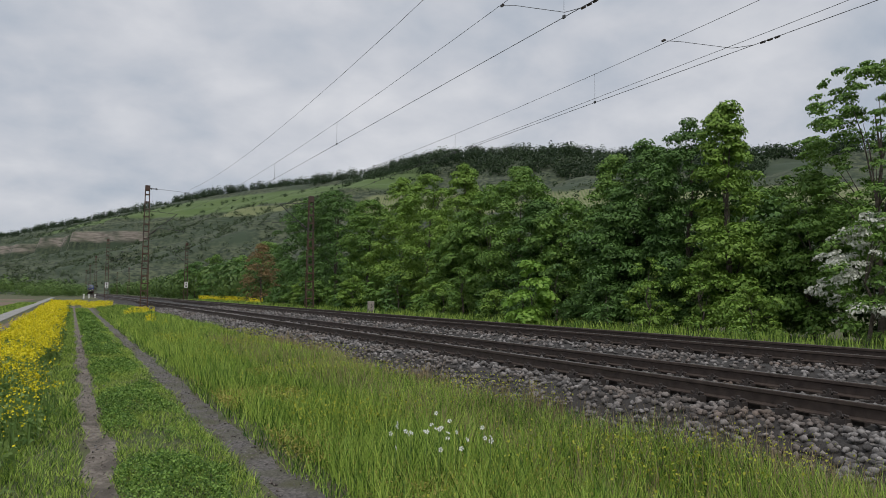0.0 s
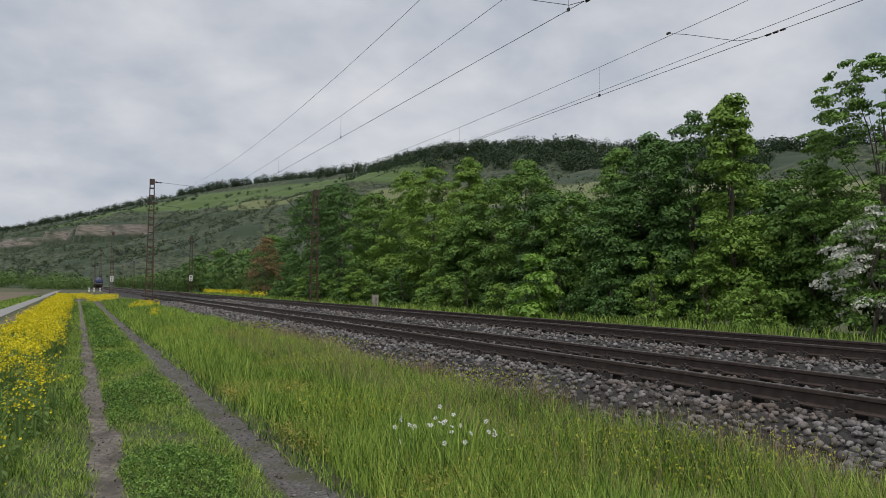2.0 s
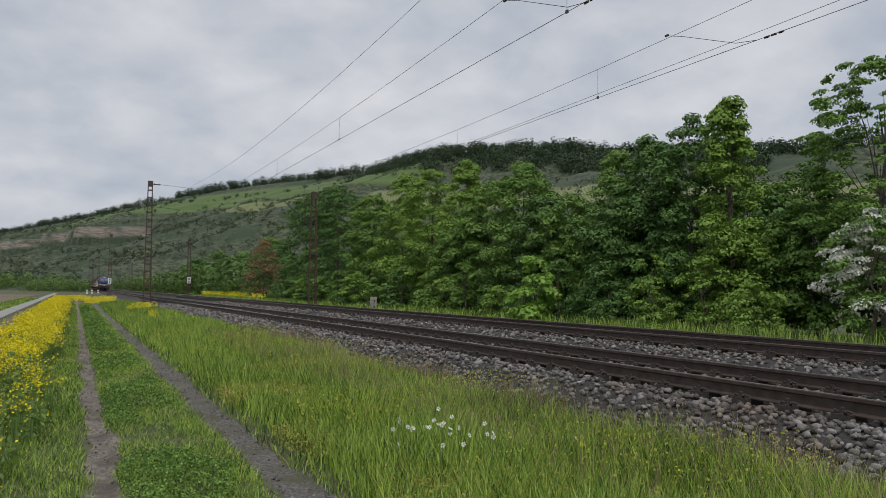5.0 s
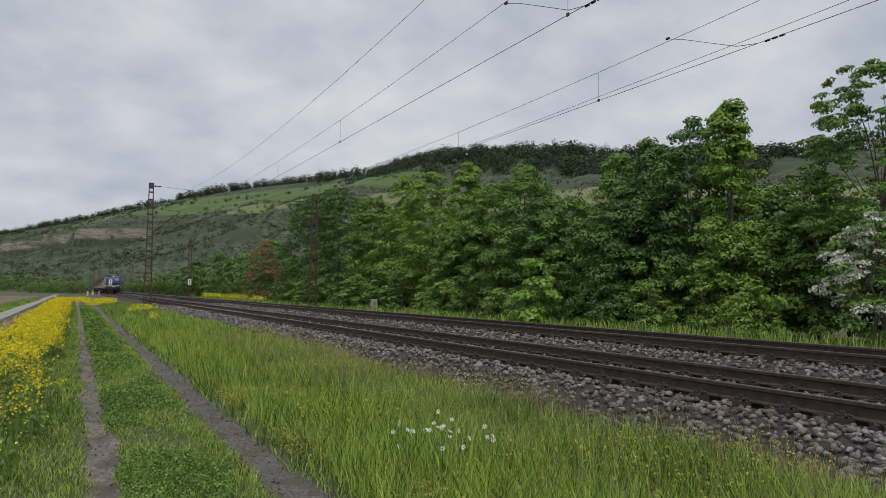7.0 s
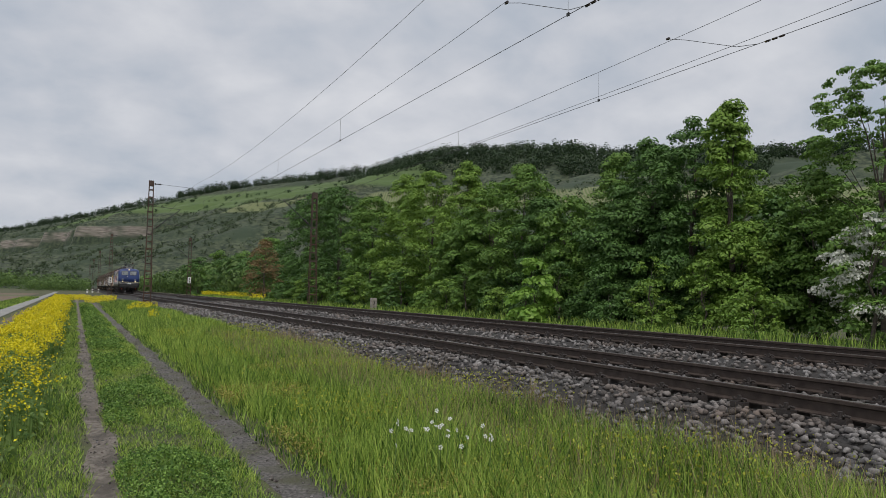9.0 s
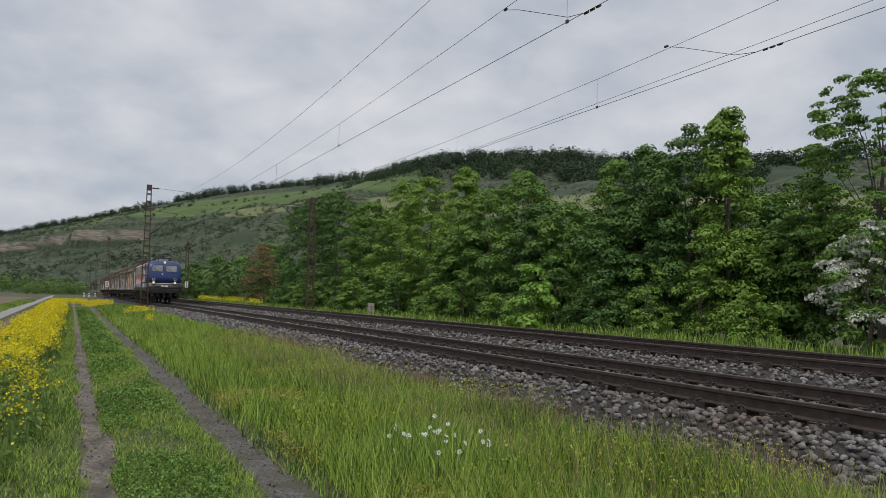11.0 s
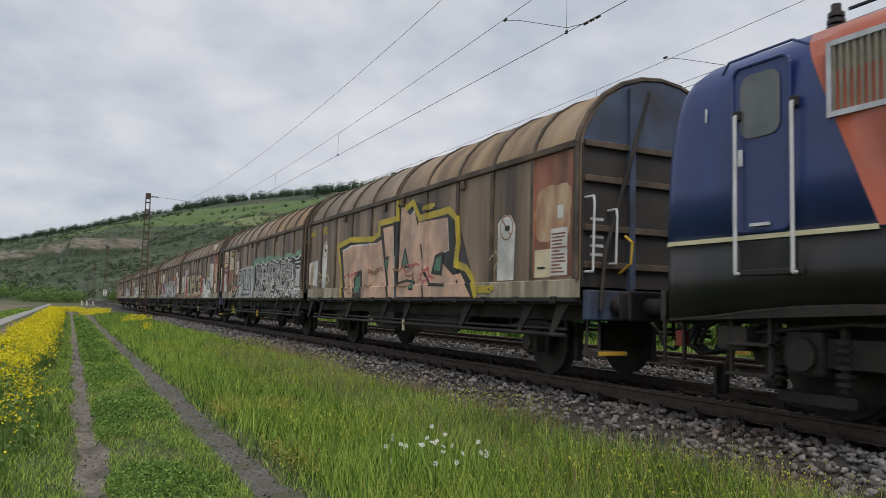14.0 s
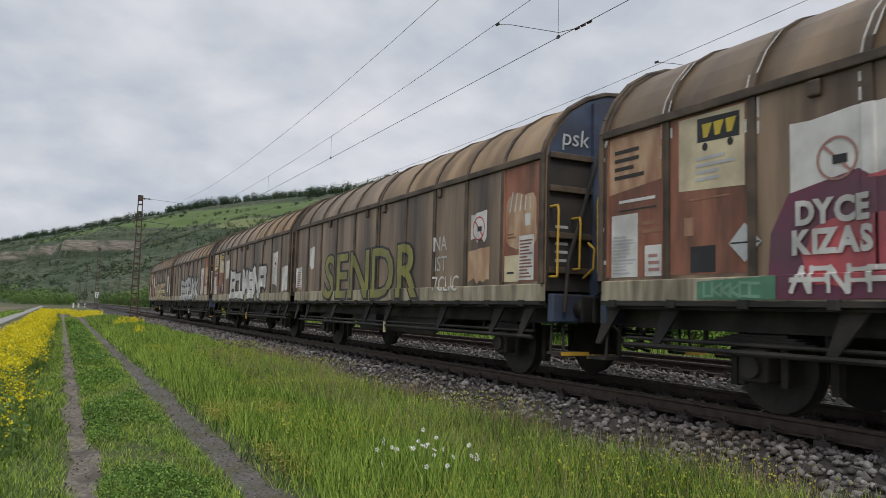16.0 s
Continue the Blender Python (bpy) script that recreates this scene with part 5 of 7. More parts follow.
def build_trees():
    T = [(19.3, 17.8, 7.25, 1.4, "leaf_light", 0.14, "pointed"), (19.7, 19.9, 7.1, 1.5, "leaf_dark", 0.13, "round"), (19.8, 22.1, 6.75, 1.75, "leaf_dark", 0.14, "round"),
         (19.8, 24.1, 6.5, 1.6, "leaf_mid", 0.13, "pointed"), (18.8, 22.6, 4.4, 1.8, "leaf_dark", 0.14, "round"), (19.2, 26.6, 5.0, 1.5, "leaf_mid", 0.14, "round"),
         (19.3, 30.6, 6.9, 2.1, "leaf_mid", 0.15, "round"), (19.2, 28.6, 5.2, 1.5, "leaf_dark", 0.14, "round"), (19.7, 34.2, 6.5, 2.0, "leaf_mid", 0.16, "round"),
         (19.8, 37.2, 8.1, 1.9, "leaf_light", 0.16, "pointed"), (19.4, 41.0, 8.0, 2.2, "leaf_light", 0.16, "round"), (19.8, 46.0, 8.5, 2.5, "leaf_light", 0.17, "pointed"),
         (19.5, 51.6, 7.6, 2.3, "leaf_mid", 0.18, "round"), (19.3, 58.5, 9.1, 3.0, "leaf_dark", 0.2, "round"), (19.6, 66.5, 9.4, 3.4, "leaf_dark", 0.21, "round"),
         (19.8, 87.5, 6.6, 2.5, "leaf_brown", 0.2, "pointed"), (20.6, 15.8, 4.7, 1.6, "leaf_mid", 0.13, "round"), (22.4, 12.6, 6.0, 2.0, "leaf_mid", 0.15, "round"), (18.8, 36.0, 4.4, 1.6, "leaf_mid", 0.15, "round")]
    names = {"leaf_dark": "tall broadleaf tree with dark green dense foliage", "leaf_mid": "broadleaf tree in full green leaf beside the track",
             "leaf_light": "young broadleaf tree with light green leaves", "leaf_brown": "rounded tree with sparse reddish brown foliage"}
    for x, y, top, r, m, leaf, form in T:
        build_tree("tree", x, y, top, r, m, names[m], leaves=24000 if m != "leaf_brown" else 5000, leaf=leaf * 0.92, blobs=int(90 + 26 * r), form=form, size=0.29 * r ** 0.5 + 0.08, flat=0.72, droop=0.3)
    build_tree("tree", 20.3, 13.3, 7.5, 2.6, "leaf_mid", "tall airy tree with bare limbs showing between leaves", leaves=27000, leaf=0.105, blobs=300, low=0.24, form="airy", size=0.27, flat=0.5, droop=0.2)
    for k in range(30):     # second row and the far stretch of the hedge
        y = 6 + k * 2.6 if k < 22 else 78 + (k - 22) * 13
        x = 23.3 + 1.2 * math.sin(k * 2.4)
        top = (4.4 + 0.8 * math.sin(k * 1.3)) if k < 22 else 6.6 + 1.3 * math.sin(k * 1.9)
        build_tree("tree", x, y, top, 2.4 if k < 22 else 3.6, "leaf_dark" if k % 3 else "leaf_mid", "broadleaf tree in the second row of the hedge",
                   leaves=3200 if k < 22 else 7000, leaf=0.28 if k < 22 else 0.3, blobs=46, low=0.0)
    for k in range(34):     # shrubs at the foot of the hedge
        y = 8.0 + k * 1.9 + 0.5 * math.sin(k * 3.1)
        if 10.5 < y < 14.6:
            continue
        x = 17.5 + 0.45 * math.sin(k * 1.7)
        m = "leaf_dark" if 20 < y < 29 else "leaf_light" if 14 < y < 19.5 or k % 7 == 0 else ("leaf_mid", "leaf_light", "leaf_dark", "leaf_mid", "leaf_mid")[k % 5]
        build_tree("shrub", x, y, 1.2 + 1.1 * math.sin(k * 2.3) ** 2, 0.95, m, "low leafy shrub at the foot of the hedge", leaves=2400, leaf=0.11 if y < 35 else 0.15,
                   blobs=30, low=0.0, cat="shrub", size=0.3, group="shrubs along the hedge")
    build_tree("maple_bush", 15.7, 24.1, 2.25, 1.0, "leaf_bright", "bright green young maple bush with large leaves", leaves=2300, leaf=0.2, blobs=26, low=0.0, cat="shrub", size=0.34, form="pointed", droop=0.5, group="shrubs along the hedge")
    haw = build_tree("hawthorn", 17.7, 11.9, 3.1, 1.15, "leaf_mid", "hawthorn bush covered with white blossom", leaves=4500, leaf=0.11, blobs=44, low=0.0, cat="shrub", size=0.34, group="shrubs along the hedge")
    c, q = crown_clumps(3.25, 1.25, 0.03, "round", 80, 0.22)
    p, n = clump_leaves(c, q, 4000, 0.5, 0.45, 0.5)
    V, F = leaf_quads(p, n, 0.075, 0.9)
    b = fast_mesh("blossoms", V, F, "blossom")
    b.parent = haw
    b["label"] = "clusters of small white flowers"
    # far trees on the valley floor and along the line
    def far_row(name, n, xr, yr, size, mat_name, lab, leaves=130):
        x, y = rng.uniform(*xr, n), rng.uniform(*yr, n)
        r = size * rng.uniform(0.6, 1.25, n)
        k = np.repeat(np.arange(n), leaves)
        e = rng.normal(size=(len(k), 3))
        e /= np.linalg.norm(e, axis=1)[:, None]
        p = np.stack([x, y, ground_z(x) + r * 0.9], 1)[k] + e * (r[k] * rng.uniform(0.5, 1.1, len(k)))[:, None]
        V, F = leaf_quads(p, e, r[k] * 0.24, 0.8)
        tagged(fast_mesh(name, V, F, mat_name), lab, "woodland", kind="stuff")
    far_row("valley_trees", 260, (-260, 0), (420, 620), 5.0, "valley_tree", "belt of trees across the far valley floor")
    far_row("valley_bushes", 150, (-16, 4), (270, 420), 2.2, "valley_tree", "bushes at the end of the straight line")
    far_row("line_trees", 200, (18.5, 40), (96, 420), 2.9, "valley_tree", "mixed trees along the far stretch of the line", 260)


def scatter(n, x0, x1, y0, y1, power=1.9):
    return rng.uniform(x0, x1, n), y0 + (y1 - y0) * rng.random(n) ** power


def build_grass():
    def patchy(x, y):
        return np.sin(x * 3.3 + y * 0.9) + np.sin(y * 1.6 + 2) + rng.normal(size=len(x)) * 0.8 > -0.4 - (5.0 - x) * 1.5

    def ragged(x, y):
        d = np.minimum(np.abs(x - 0.27) - 0.13 - 0.05 * np.sin(y * 1.7) - 0.03 * np.sin(y * 5.1), np.abs(x - 1.65) - 0.17 - 0.06 * np.sin(y * 1.3 + 1) - 0.03 * np.sin(y * 4.3))
        return d + rng.normal(size=len(x)) * 0.025 > 0

    def meadow(name, n, x0, x1, y0, y1, h, w, lean, mat_name, lab, power=1.9, keep=None, cat="grass"):
        x, y = scatter(n, x0, x1, y0, y1, power)
        if keep is not None:
            ok = keep(x, y)
            x, y = x[ok], y[ok]
        far = 1 + np.maximum(y - 6, 0) / 22
        hh = rng.uniform(*h, len(x)) * (0.5 + 0.62 * (0.5 + 0.5 * np.sin(x * 2.1 + y * 0.8) * np.sin(y * 1.3 - x)) + 0.42 * (0.5 + 0.5 * np.sin(x * 7.3 + 2 * np.sin(y * 1.9)) * np.sin(y * 4.1 + x * 2.7)))
        tagged(blade_field(name, x, y, ground_z(x), hh, w * far * rng.uniform(0.7, 1.3, len(x)), lean, mat_name), lab, cat, kind="stuff")
    meadow("bank_grass", 130000, 2.1, 4.7, 1.8, 75, (0.10, 0.38), 0.0088, 0.6, "grass", "tall lush grass on the bank beside the track")
    meadow("bank_grass", 28000, 4.2, 5.4, 1.6, 60, (0.08, 0.24), 0.011, 0.6, "grass", "grass creeping into the edge of the ballast", 1.6, patchy)
    meadow("seed_grass", 12000, 3.3, 5.3, 1.6, 22, (0.22, 0.46), 0.006, 0.35, "grass_dry", "pale brown seeding grass along the ballast", 1.3, patchy)
    meadow("verge_grass", 18000, 1.80, 2.6, 1.6, 60, (0.05, 0.17), 0.010, 0.9, "grass", "short grass at the edge of the path", 1.9, ragged)
    meadow("path_grass", 70000, 0.36, 1.50, 1.6, 80, (0.03, 0.09), 0.0075, 1.0, "grass", "short grass on the crown of the path", 1.9, ragged)
    meadow("path_grass", 60000, -0.95, 0.20, 1.6, 80, (0.04, 0.12), 0.0075, 1.0, "grass", "short grass beside the field path", 1.9, ragged)
    meadow("far_verge_grass", 15000, 13.7, 17.6, 6, 110, (0.15, 0.4), 0.014, 0.5, "grass", "grass strip between far track and hedge", 1.4)
    meadow("field_grass", 9000, -1.9, -0.7, 2, 60, (0.12, 0.4), 0.012, 0.5, "grass", "grass at the edge of the rape strip", 1.5)
    meadow("lane_grass", 8000, -6.4, -4.3, 12, 120, (0.08, 0.2), 0.02, 0.6, "grass", "grass strip beside the farm lane", 1.4)
    meadow("bright_grass", 22000, 2.0, 4.6, 1.8, 40, (0.14, 0.44), 0.007, 0.5, "grass_bright", "bright yellow-green stalks in the bank grass", 1.8)
    meadow("bright_grass", 42000, -0.9, 1.55, 1.8, 50, (0.03, 0.11), 0.007, 1.0, "grass_bright", "bright yellow-green short grass on the path", 1.9, ragged)
    # yellowing low herbs at the edge of the bank
    n = 30000
    x, y = scatter(n, 1.9, 3.4, 2.5, 14, 1.2)
    ok = np.sin(x * 2.6 + y * 1.3) + np.sin(y * 2.1 - x) + rng.normal(size=n) * 0.4 > 0.55
    x, y = x[ok], y[ok]
    P = np.stack([x, y, ground_z(x) + rng.uniform(0.05, 0.2, len(x))], 1)
    N = rng.normal(size=P.shape) * 0.6 + np.array([0, 0, 1])
    N /= np.linalg.norm(N, axis=1)[:, None]
    V, F = leaf_quads(P, N, 0.022 * (1 + y / 30), 0.8)
    tagged(fast_mesh("yellow_herbs", V, F, "dry_herb"), "low yellowing herbs along the path", "herbs", kind="stuff")
    # clover and herbs on the crown of the path: rounded mounds with gaps between them
    n = 300000
    x, y = scatter(n, 0.36, 1.5, 2.6, 60, 2.1)
    heap = np.sin(y * 1.15 + 1.2 * np.sin(x * 2.2)) + 0.7 * np.sin(y * 2.6 + x * 3.1) + 0.45 * np.sin(x * 7.0 - y * 1.4) + np.interp(y, [2.6, 4.4, 5.4, 40], [-0.8, -0.25, 0.28, 0.2])
    side = np.clip((x - 0.37) / 0.12, 0, 1) * np.clip((1.30 - x + 0.12 * np.sin(y * 1.9)) / 0.3, 0, 1)
    swell = 0.03 + 0.15 * np.clip(heap, 0, 1.5) ** 0.8 * side * (0.8 + 0.3 * np.sin(x * 19 + y * 5) * np.sin(y * 13 - x * 6))
    ok = (heap * side + rng.normal(size=n) * 0.1 > 0.16)
    ok &= rng.random(n) < 0.62 + 0.38 * np.sin(x * 9 + y * 3.7) * np.sin(y * 6.1 - x * 4)
    x, y, swell = x[ok], y[ok], swell[ok]
    P = np.stack([x, y, ground_z(x) + swell * rng.uniform(0.55, 1.08, len(x))], 1)
    N = rng.normal(size=P.shape) * 0.8 + np.array([0, 0, 0.9])
    N /= np.linalg.norm(N, axis=1)[:, None]
    V, F = leaf_quads(P, N, 0.022 * (1 + np.maximum(y - 5, 0) / 16), 0.7)
    tagged(fast_mesh("clover", V, F, "herb"), "dark green clover and herbs on the path", "herbs", kind="stuff")
    # yellow-green weeds in the bank
    n = 26000
    x, y = scatter(n, 2.2, 5.5, 2.5, 26, 1.3)
    ok = np.sin(x * 2.2 + y * 0.9 + 1) + np.sin(y * 1.7) + rng.normal(size=n) * 0.4 > 0.5
    x, y = x[ok], y[ok]
    P = np.stack([x, y, ground_z(x) + rng.uniform(0.12, 0.42, len(x))], 1)
    N = rng.normal(size=P.shape)
    N /= np.linalg.norm(N, axis=1)[:, None]
    V, F = leaf_quads(P, N, 0.020 * (1 + y / 25), 0.8)
    tagged(fast_mesh("weed_flowers", V, F, "weed"), "yellow-green flowering weeds in the bank grass", "herbs", kind="stuff")


def build_rape():
    n = 1500
    y = 3.0 + 85 * rng.random(n) ** 1.3
    x = rng.uniform(-1.65, -0.38, n) + 0.12 * np.sin(y * 0.7)
    ok = rng.random(n) < np.clip((y - 1) / 11, 0.3, 1)
    x, y = x[ok], y[ok]
    h = rng.uniform(0.4, 0.75, len(x)) * np.interp(y, [3, 12], [0.8, 1.0])
    k = np.repeat(np.arange(len(x)), 7)
    sx, sy = x[k] + rng.normal(size=len(k)) * 0.09, y[k] + rng.normal(size=len(k)) * 0.09
    hh = h[k] * rng.uniform(0.7, 1.08, len(k))
    tagged(blade_field("rape_stems", sx, sy, ground_z(sx), hh, np.full(len(k), 0.014) * (1 + sy / 40), 0.15, "rape_stem"), "green stems of flowering rape at the field edge", "rape", kind="stuff")
    k2 = np.repeat(np.arange(len(x)), 26)
    P = np.stack([x[k2] + rng.normal(size=len(k2)) * 0.12, y[k2] + rng.normal(size=len(k2)) * 0.12, ground_z(x[k2]) + h[k2] * rng.uniform(0.1, 0.8, len(k2))], 1)
    N = rng.normal(size=P.shape) + np.array([0, 0, 0.5])
    N /= np.linalg.norm(N, axis=1)[:, None]
    V, F = leaf_quads(P, N, 0.085 * (1 + P[:, 1] / 60), 0.4)
    tagged(fast_mesh("rape_leaves", V, F, "rape_stem"), "blue-green leaves of flowering rape", "rape", kind="stuff")
    j = np.repeat(np.arange(len(k)), 13)
    keep = rng.random(len(j)) < np.interp(sy[j], [3, 8, 13, 22], [0.05, 0.14, 0.55, 1.0])
    j = j[keep]
    P = np.stack([sx[j] + rng.normal(size=len(j)) * 0.03, sy[j] + rng.normal(size=len(j)) * 0.03, ground_z(sx[j]) + hh[j] + rng.uniform(-0.11, 0.03, len(j))], 1)
    N = rng.normal(size=P.shape) + np.array([0, 0, 0.8])
    N /= np.linalg.norm(N, axis=1)[:, None]
    V, F = leaf_quads(P, N, 0.022 * (1 + P[:, 1] / 30), 0.9)
    tagged(fast_mesh("rape_blossoms", V, F, "rape"), "bright yellow rape blossom along the path", "rape", kind="stuff")

    def clump(cx, cy, r, m, lift):
        a = rng.uniform(0, 6.28, m)
        q = r * np.sqrt(rng.random(m))
        px, py = cx + q * np.cos(a), cy + 2.2 * q * np.sin(a)
        P = np.stack([px, py, ground_z(px) + lift * (0.75 + 0.35 * np.sin(px * 3.1 + py * 1.9)) + rng.uniform(-0.25, 0.15, m)], 1)
        N = rng.normal(size=P.shape) + np.array([0, 0, 0.6])
        N /= np.linalg.norm(N, axis=1)[:, None]
        return leaf_quads(P, N, 0.025 * (1 + cy / 30), 0.9)
    for cx, cy, r, m, lift in ((2.4, 84, 1.5, 2200, 0.5), (0.6, 98, 1.2, 1300, 0.5), (3.6, 50, 0.7, 1100, 0.45), (4.5, 52, 0.4, 450, 0.4), (3.25, 36, 0.26, 260, 0.45), (3.5, 33.4, 0.2, 200, 0.4), (17.6, 92, 1.3, 1100, 0.6), (18.0, 112, 1.6, 1200, 0.6), (17.0, 78, 0.8, 500, 0.5)):
        V, F = clump(cx, cy, r, m, lift)
        ob = fast_mesh("rape_clump", V, F, "rape")
        tagged(ob, "yellow clump of self-sown rape in the grass", "rape", "self-sown rape clumps")
    # white campions
    n = 26
    for i in range(n):
        fl = empty("campion")
        fl.location = (2.68 + rng.uniform(-0.42, 0.4), 5.6 + rng.uniform(-0.6, 0.6), -0.62)
        hgt = rng.uniform(0.38, 0.56)
        bm = bmesh.new()
        rod(bm, (0, 0, 0), (0.02, 0.01, hgt), 0.0025, 5)
        part("stem", bm, "rape_stem", fl)
        bm = bmesh.new()
        tilt = Matrix.Translation((0.02, 0.01, hgt)) @ pose(0, 0, 0, rng.uniform(20, 80), 0, rng.uniform(-60, 60))
        for k in range(5):
            a = k * 1.2566
            vs = [bm.verts.new(tilt @ Vector((math.cos(a + d) * q, math.sin(a + d) * q, zz))) for d, q, zz in ((0, 0.002, 0), (0.45, 0.016, 0.004), (0.22, 0.021, 0.003), (0, 0.018, 0.002), (-0.22, 0.021, 0.003), (-0.45, 0.016, 0.004))]
            bm.faces.new(vs)
        part("petals", bm, "petal", fl)
        tagged(fl, "white campion flower on a thin stem", "flower", "white campions in the bank")


for _n, _c in dict(peach=(0.72, 0.47, 0.34), p_ochre=(0.50, 0.36, 0.16), p_flame=(0.62, 0.30, 0.14), p_plum=(0.17, 0.05, 0.09), p_rose=(0.62, 0.12, 0.14), faded_red=(0.42, 0.22, 0.19), p_brown=(0.36, 0.17, 0.09), p_yellow=(0.62, 0.47, 0.05), p_black=(0.02, 0.02, 0.022), p_white=(0.74, 0.73, 0.70), p_green=(0.10, 0.26, 0.16), p_silver=(0.52, 0.53, 0.54),
                   p_red=(0.52, 0.06, 0.06), p_gold=(0.42, 0.29, 0.08), p_pink=(0.20, 0.055, 0.095), p_lime=(0.28, 0.27, 0.07), p_cream=(0.70, 0.60, 0.40), p_mint=(0.20, 0.38, 0.27)).items():
    M[_n] = surf("spray_" + _n, _c, tuple(q * 0.72 for q in _c), 2.6, 0.6, 0.05, 30, c3=tuple(q * 0.5 + 0.04 for q in _c), scale3=1.3)


M["worn_tan"] = surf("worn_tan_primer", (0.40, 0.22, 0.13), (0.56, 0.40, 0.25), 3.0, 0.6, 0.08, 20, c3=(0.24, 0.09, 0.055), scale3=1.8, stretch=(1, 1.5, 0.5))


def wall_x(layer):
    return -(WHALF + 0.003 + 0.0022 * layer)


def patch(wagon, name, pts, layer, material, lab=""):
    bm = bmesh.new()
    f = bm.faces.new([bm.verts.new((wall_x(layer), y, z)) for y, z in pts])
    bmesh.ops.triangulate(bm, faces=[f])
    bmesh.ops.recalc_face_normals(bm, faces=bm.faces)
    on_ribs(bm)
    return part(name, bm, material, wagon, lab)


def rect(y0, y1, z0, z1):
    return [(y1, z0), (y0, z0), (y0, z1), (y1, z1)]


def painted_words(wagon, name, txt, y_left, z, size, layer, material, lab, bold=0.0, squeeze=1.0):
    """Sprayed words, letter by letter."""
    at = 0.0
    for ch in txt:
        bm = lettering(ch, size, 0.0, bold)
        wide = max(v.co.x for v in bm.verts)
        for v in bm.verts:
            v.co = Vector((wall_x(layer) - v.co.z * 0.3, y_left - (at + v.co.x) * squeeze, z + v.co.y))
        bmesh.ops.triangulate(bm, faces=bm.faces)
        on_ribs(bm)
        part(name, bm, material, wagon, lab)
        at += (wide - bold) + size * 0.06


def scrawl(wagon, name, y0, y1, z0, z1, layer, material, seed, letters=6, thick=0.1, lab="", rise=0.0, shift=(0.0, 0.0)):
    """Row of thick angular strokes like sprayed letters that cannot be read."""
    r = random.Random(seed)
    w = (y1 - y0) / letters
    for i in range(letters):
        bm = bmesh.new()
        k = 0
        a0, a1 = y1 - i * w, y1 - (i + 0.92) * w
        zb, zt = z0 + r.uniform(0, 0.08) * (z1 - z0), z1 - r.uniform(0, 0.18) * (z1 - z0)
        corner = [(a0, zb), (a1, zb), (a1, zt), (a0, zt), (a0, (zb + zt) / 2), (a1, (zb + zt) / 2), ((a0 + a1) / 2, zt)]
        form = r.choice([((0, 3), (3, 2), (2, 5), (5, 4)), ((0, 3), (3, 2), (0, 1)), ((0, 6), (6, 1), (4, 5)), ((0, 3), (3, 2), (4, 5), (0, 1)), ((3, 0), (0, 1), (1, 2)), ((0, 3), (3, 1), (1, 2)), ((0, 3), (4, 2), (4, 1)), ((3, 2), (3, 4), (4, 5), (5, 1), (1, 0))])
        up = rise * (i / max(1, letters - 1)) + shift[1]
        for p, q in form:
            (ya, za), (yb, zb2) = corner[p], corner[q]
            ya, yb, za, zb2 = ya + shift[0], yb + shift[0], za + up, zb2 + up
            d = Vector((yb - ya, zb2 - za)).normalized()
            t = thick * r.uniform(0.8, 1.2) / 2
            nx, nz = -d.y * t, d.x * t
            ex, ez = d.x * t, d.y * t
            x = wall_x(layer) - 0.0004 * (k % 7)
            k += 1
            bm.faces.new([bm.verts.new((x, yy, zz)) for yy, zz in ((ya - ex + nx, za - ez + nz), (yb + ex + nx, zb2 + ez + nz), (yb + ex * 1.6, zb2 + ez * 1.6), (yb + ex - nx, zb2 + ez - nz), (ya - ex - nx, za - ez - nz))])
        bmesh.ops.recalc_face_normals(bm, faces=bm.faces)
        on_ribs(bm)
        part(name, bm, material, wagon, lab)


def stroke(wagon, name, pts, width, layer, material, lab=""):
    """A sprayed line of even width through the points."""
    bm = bmesh.new()
    P = [Vector(p) for p in pts]
    left, right = [], []
    for k, p in enumerate(P):
        d0 = (p - P[k - 1]).normalized() if k else (P[1] - p).normalized()
        d1 = (P[k + 1] - p).normalized() if k + 1 < len(P) else d0
        m = d0 + d1
        m = m.normalized() if m.length > 0.2 else d0
        n = Vector((-m.y, m.x)) * (width / 2 / max(0.55, m.dot(d0)))
        for side, q in ((left, p + n), (right, p - n)):
            side.append(bm.verts.new((wall_x(layer), q.x, q.y)))
    for k in range(len(P) - 1):
        bm.faces.new((left[k], left[k + 1], right[k + 1], right[k]))
    bmesh.ops.recalc_face_normals(bm, faces=bm.faces)
    on_ribs(bm)
    return part(name, bm, material, wagon, lab)


def disc(y, z, ry, rz, n=18):
    return [(y - ry * math.cos(6.2832 * k / n), z + rz * math.sin(6.2832 * k / n)) for k in range(n)]


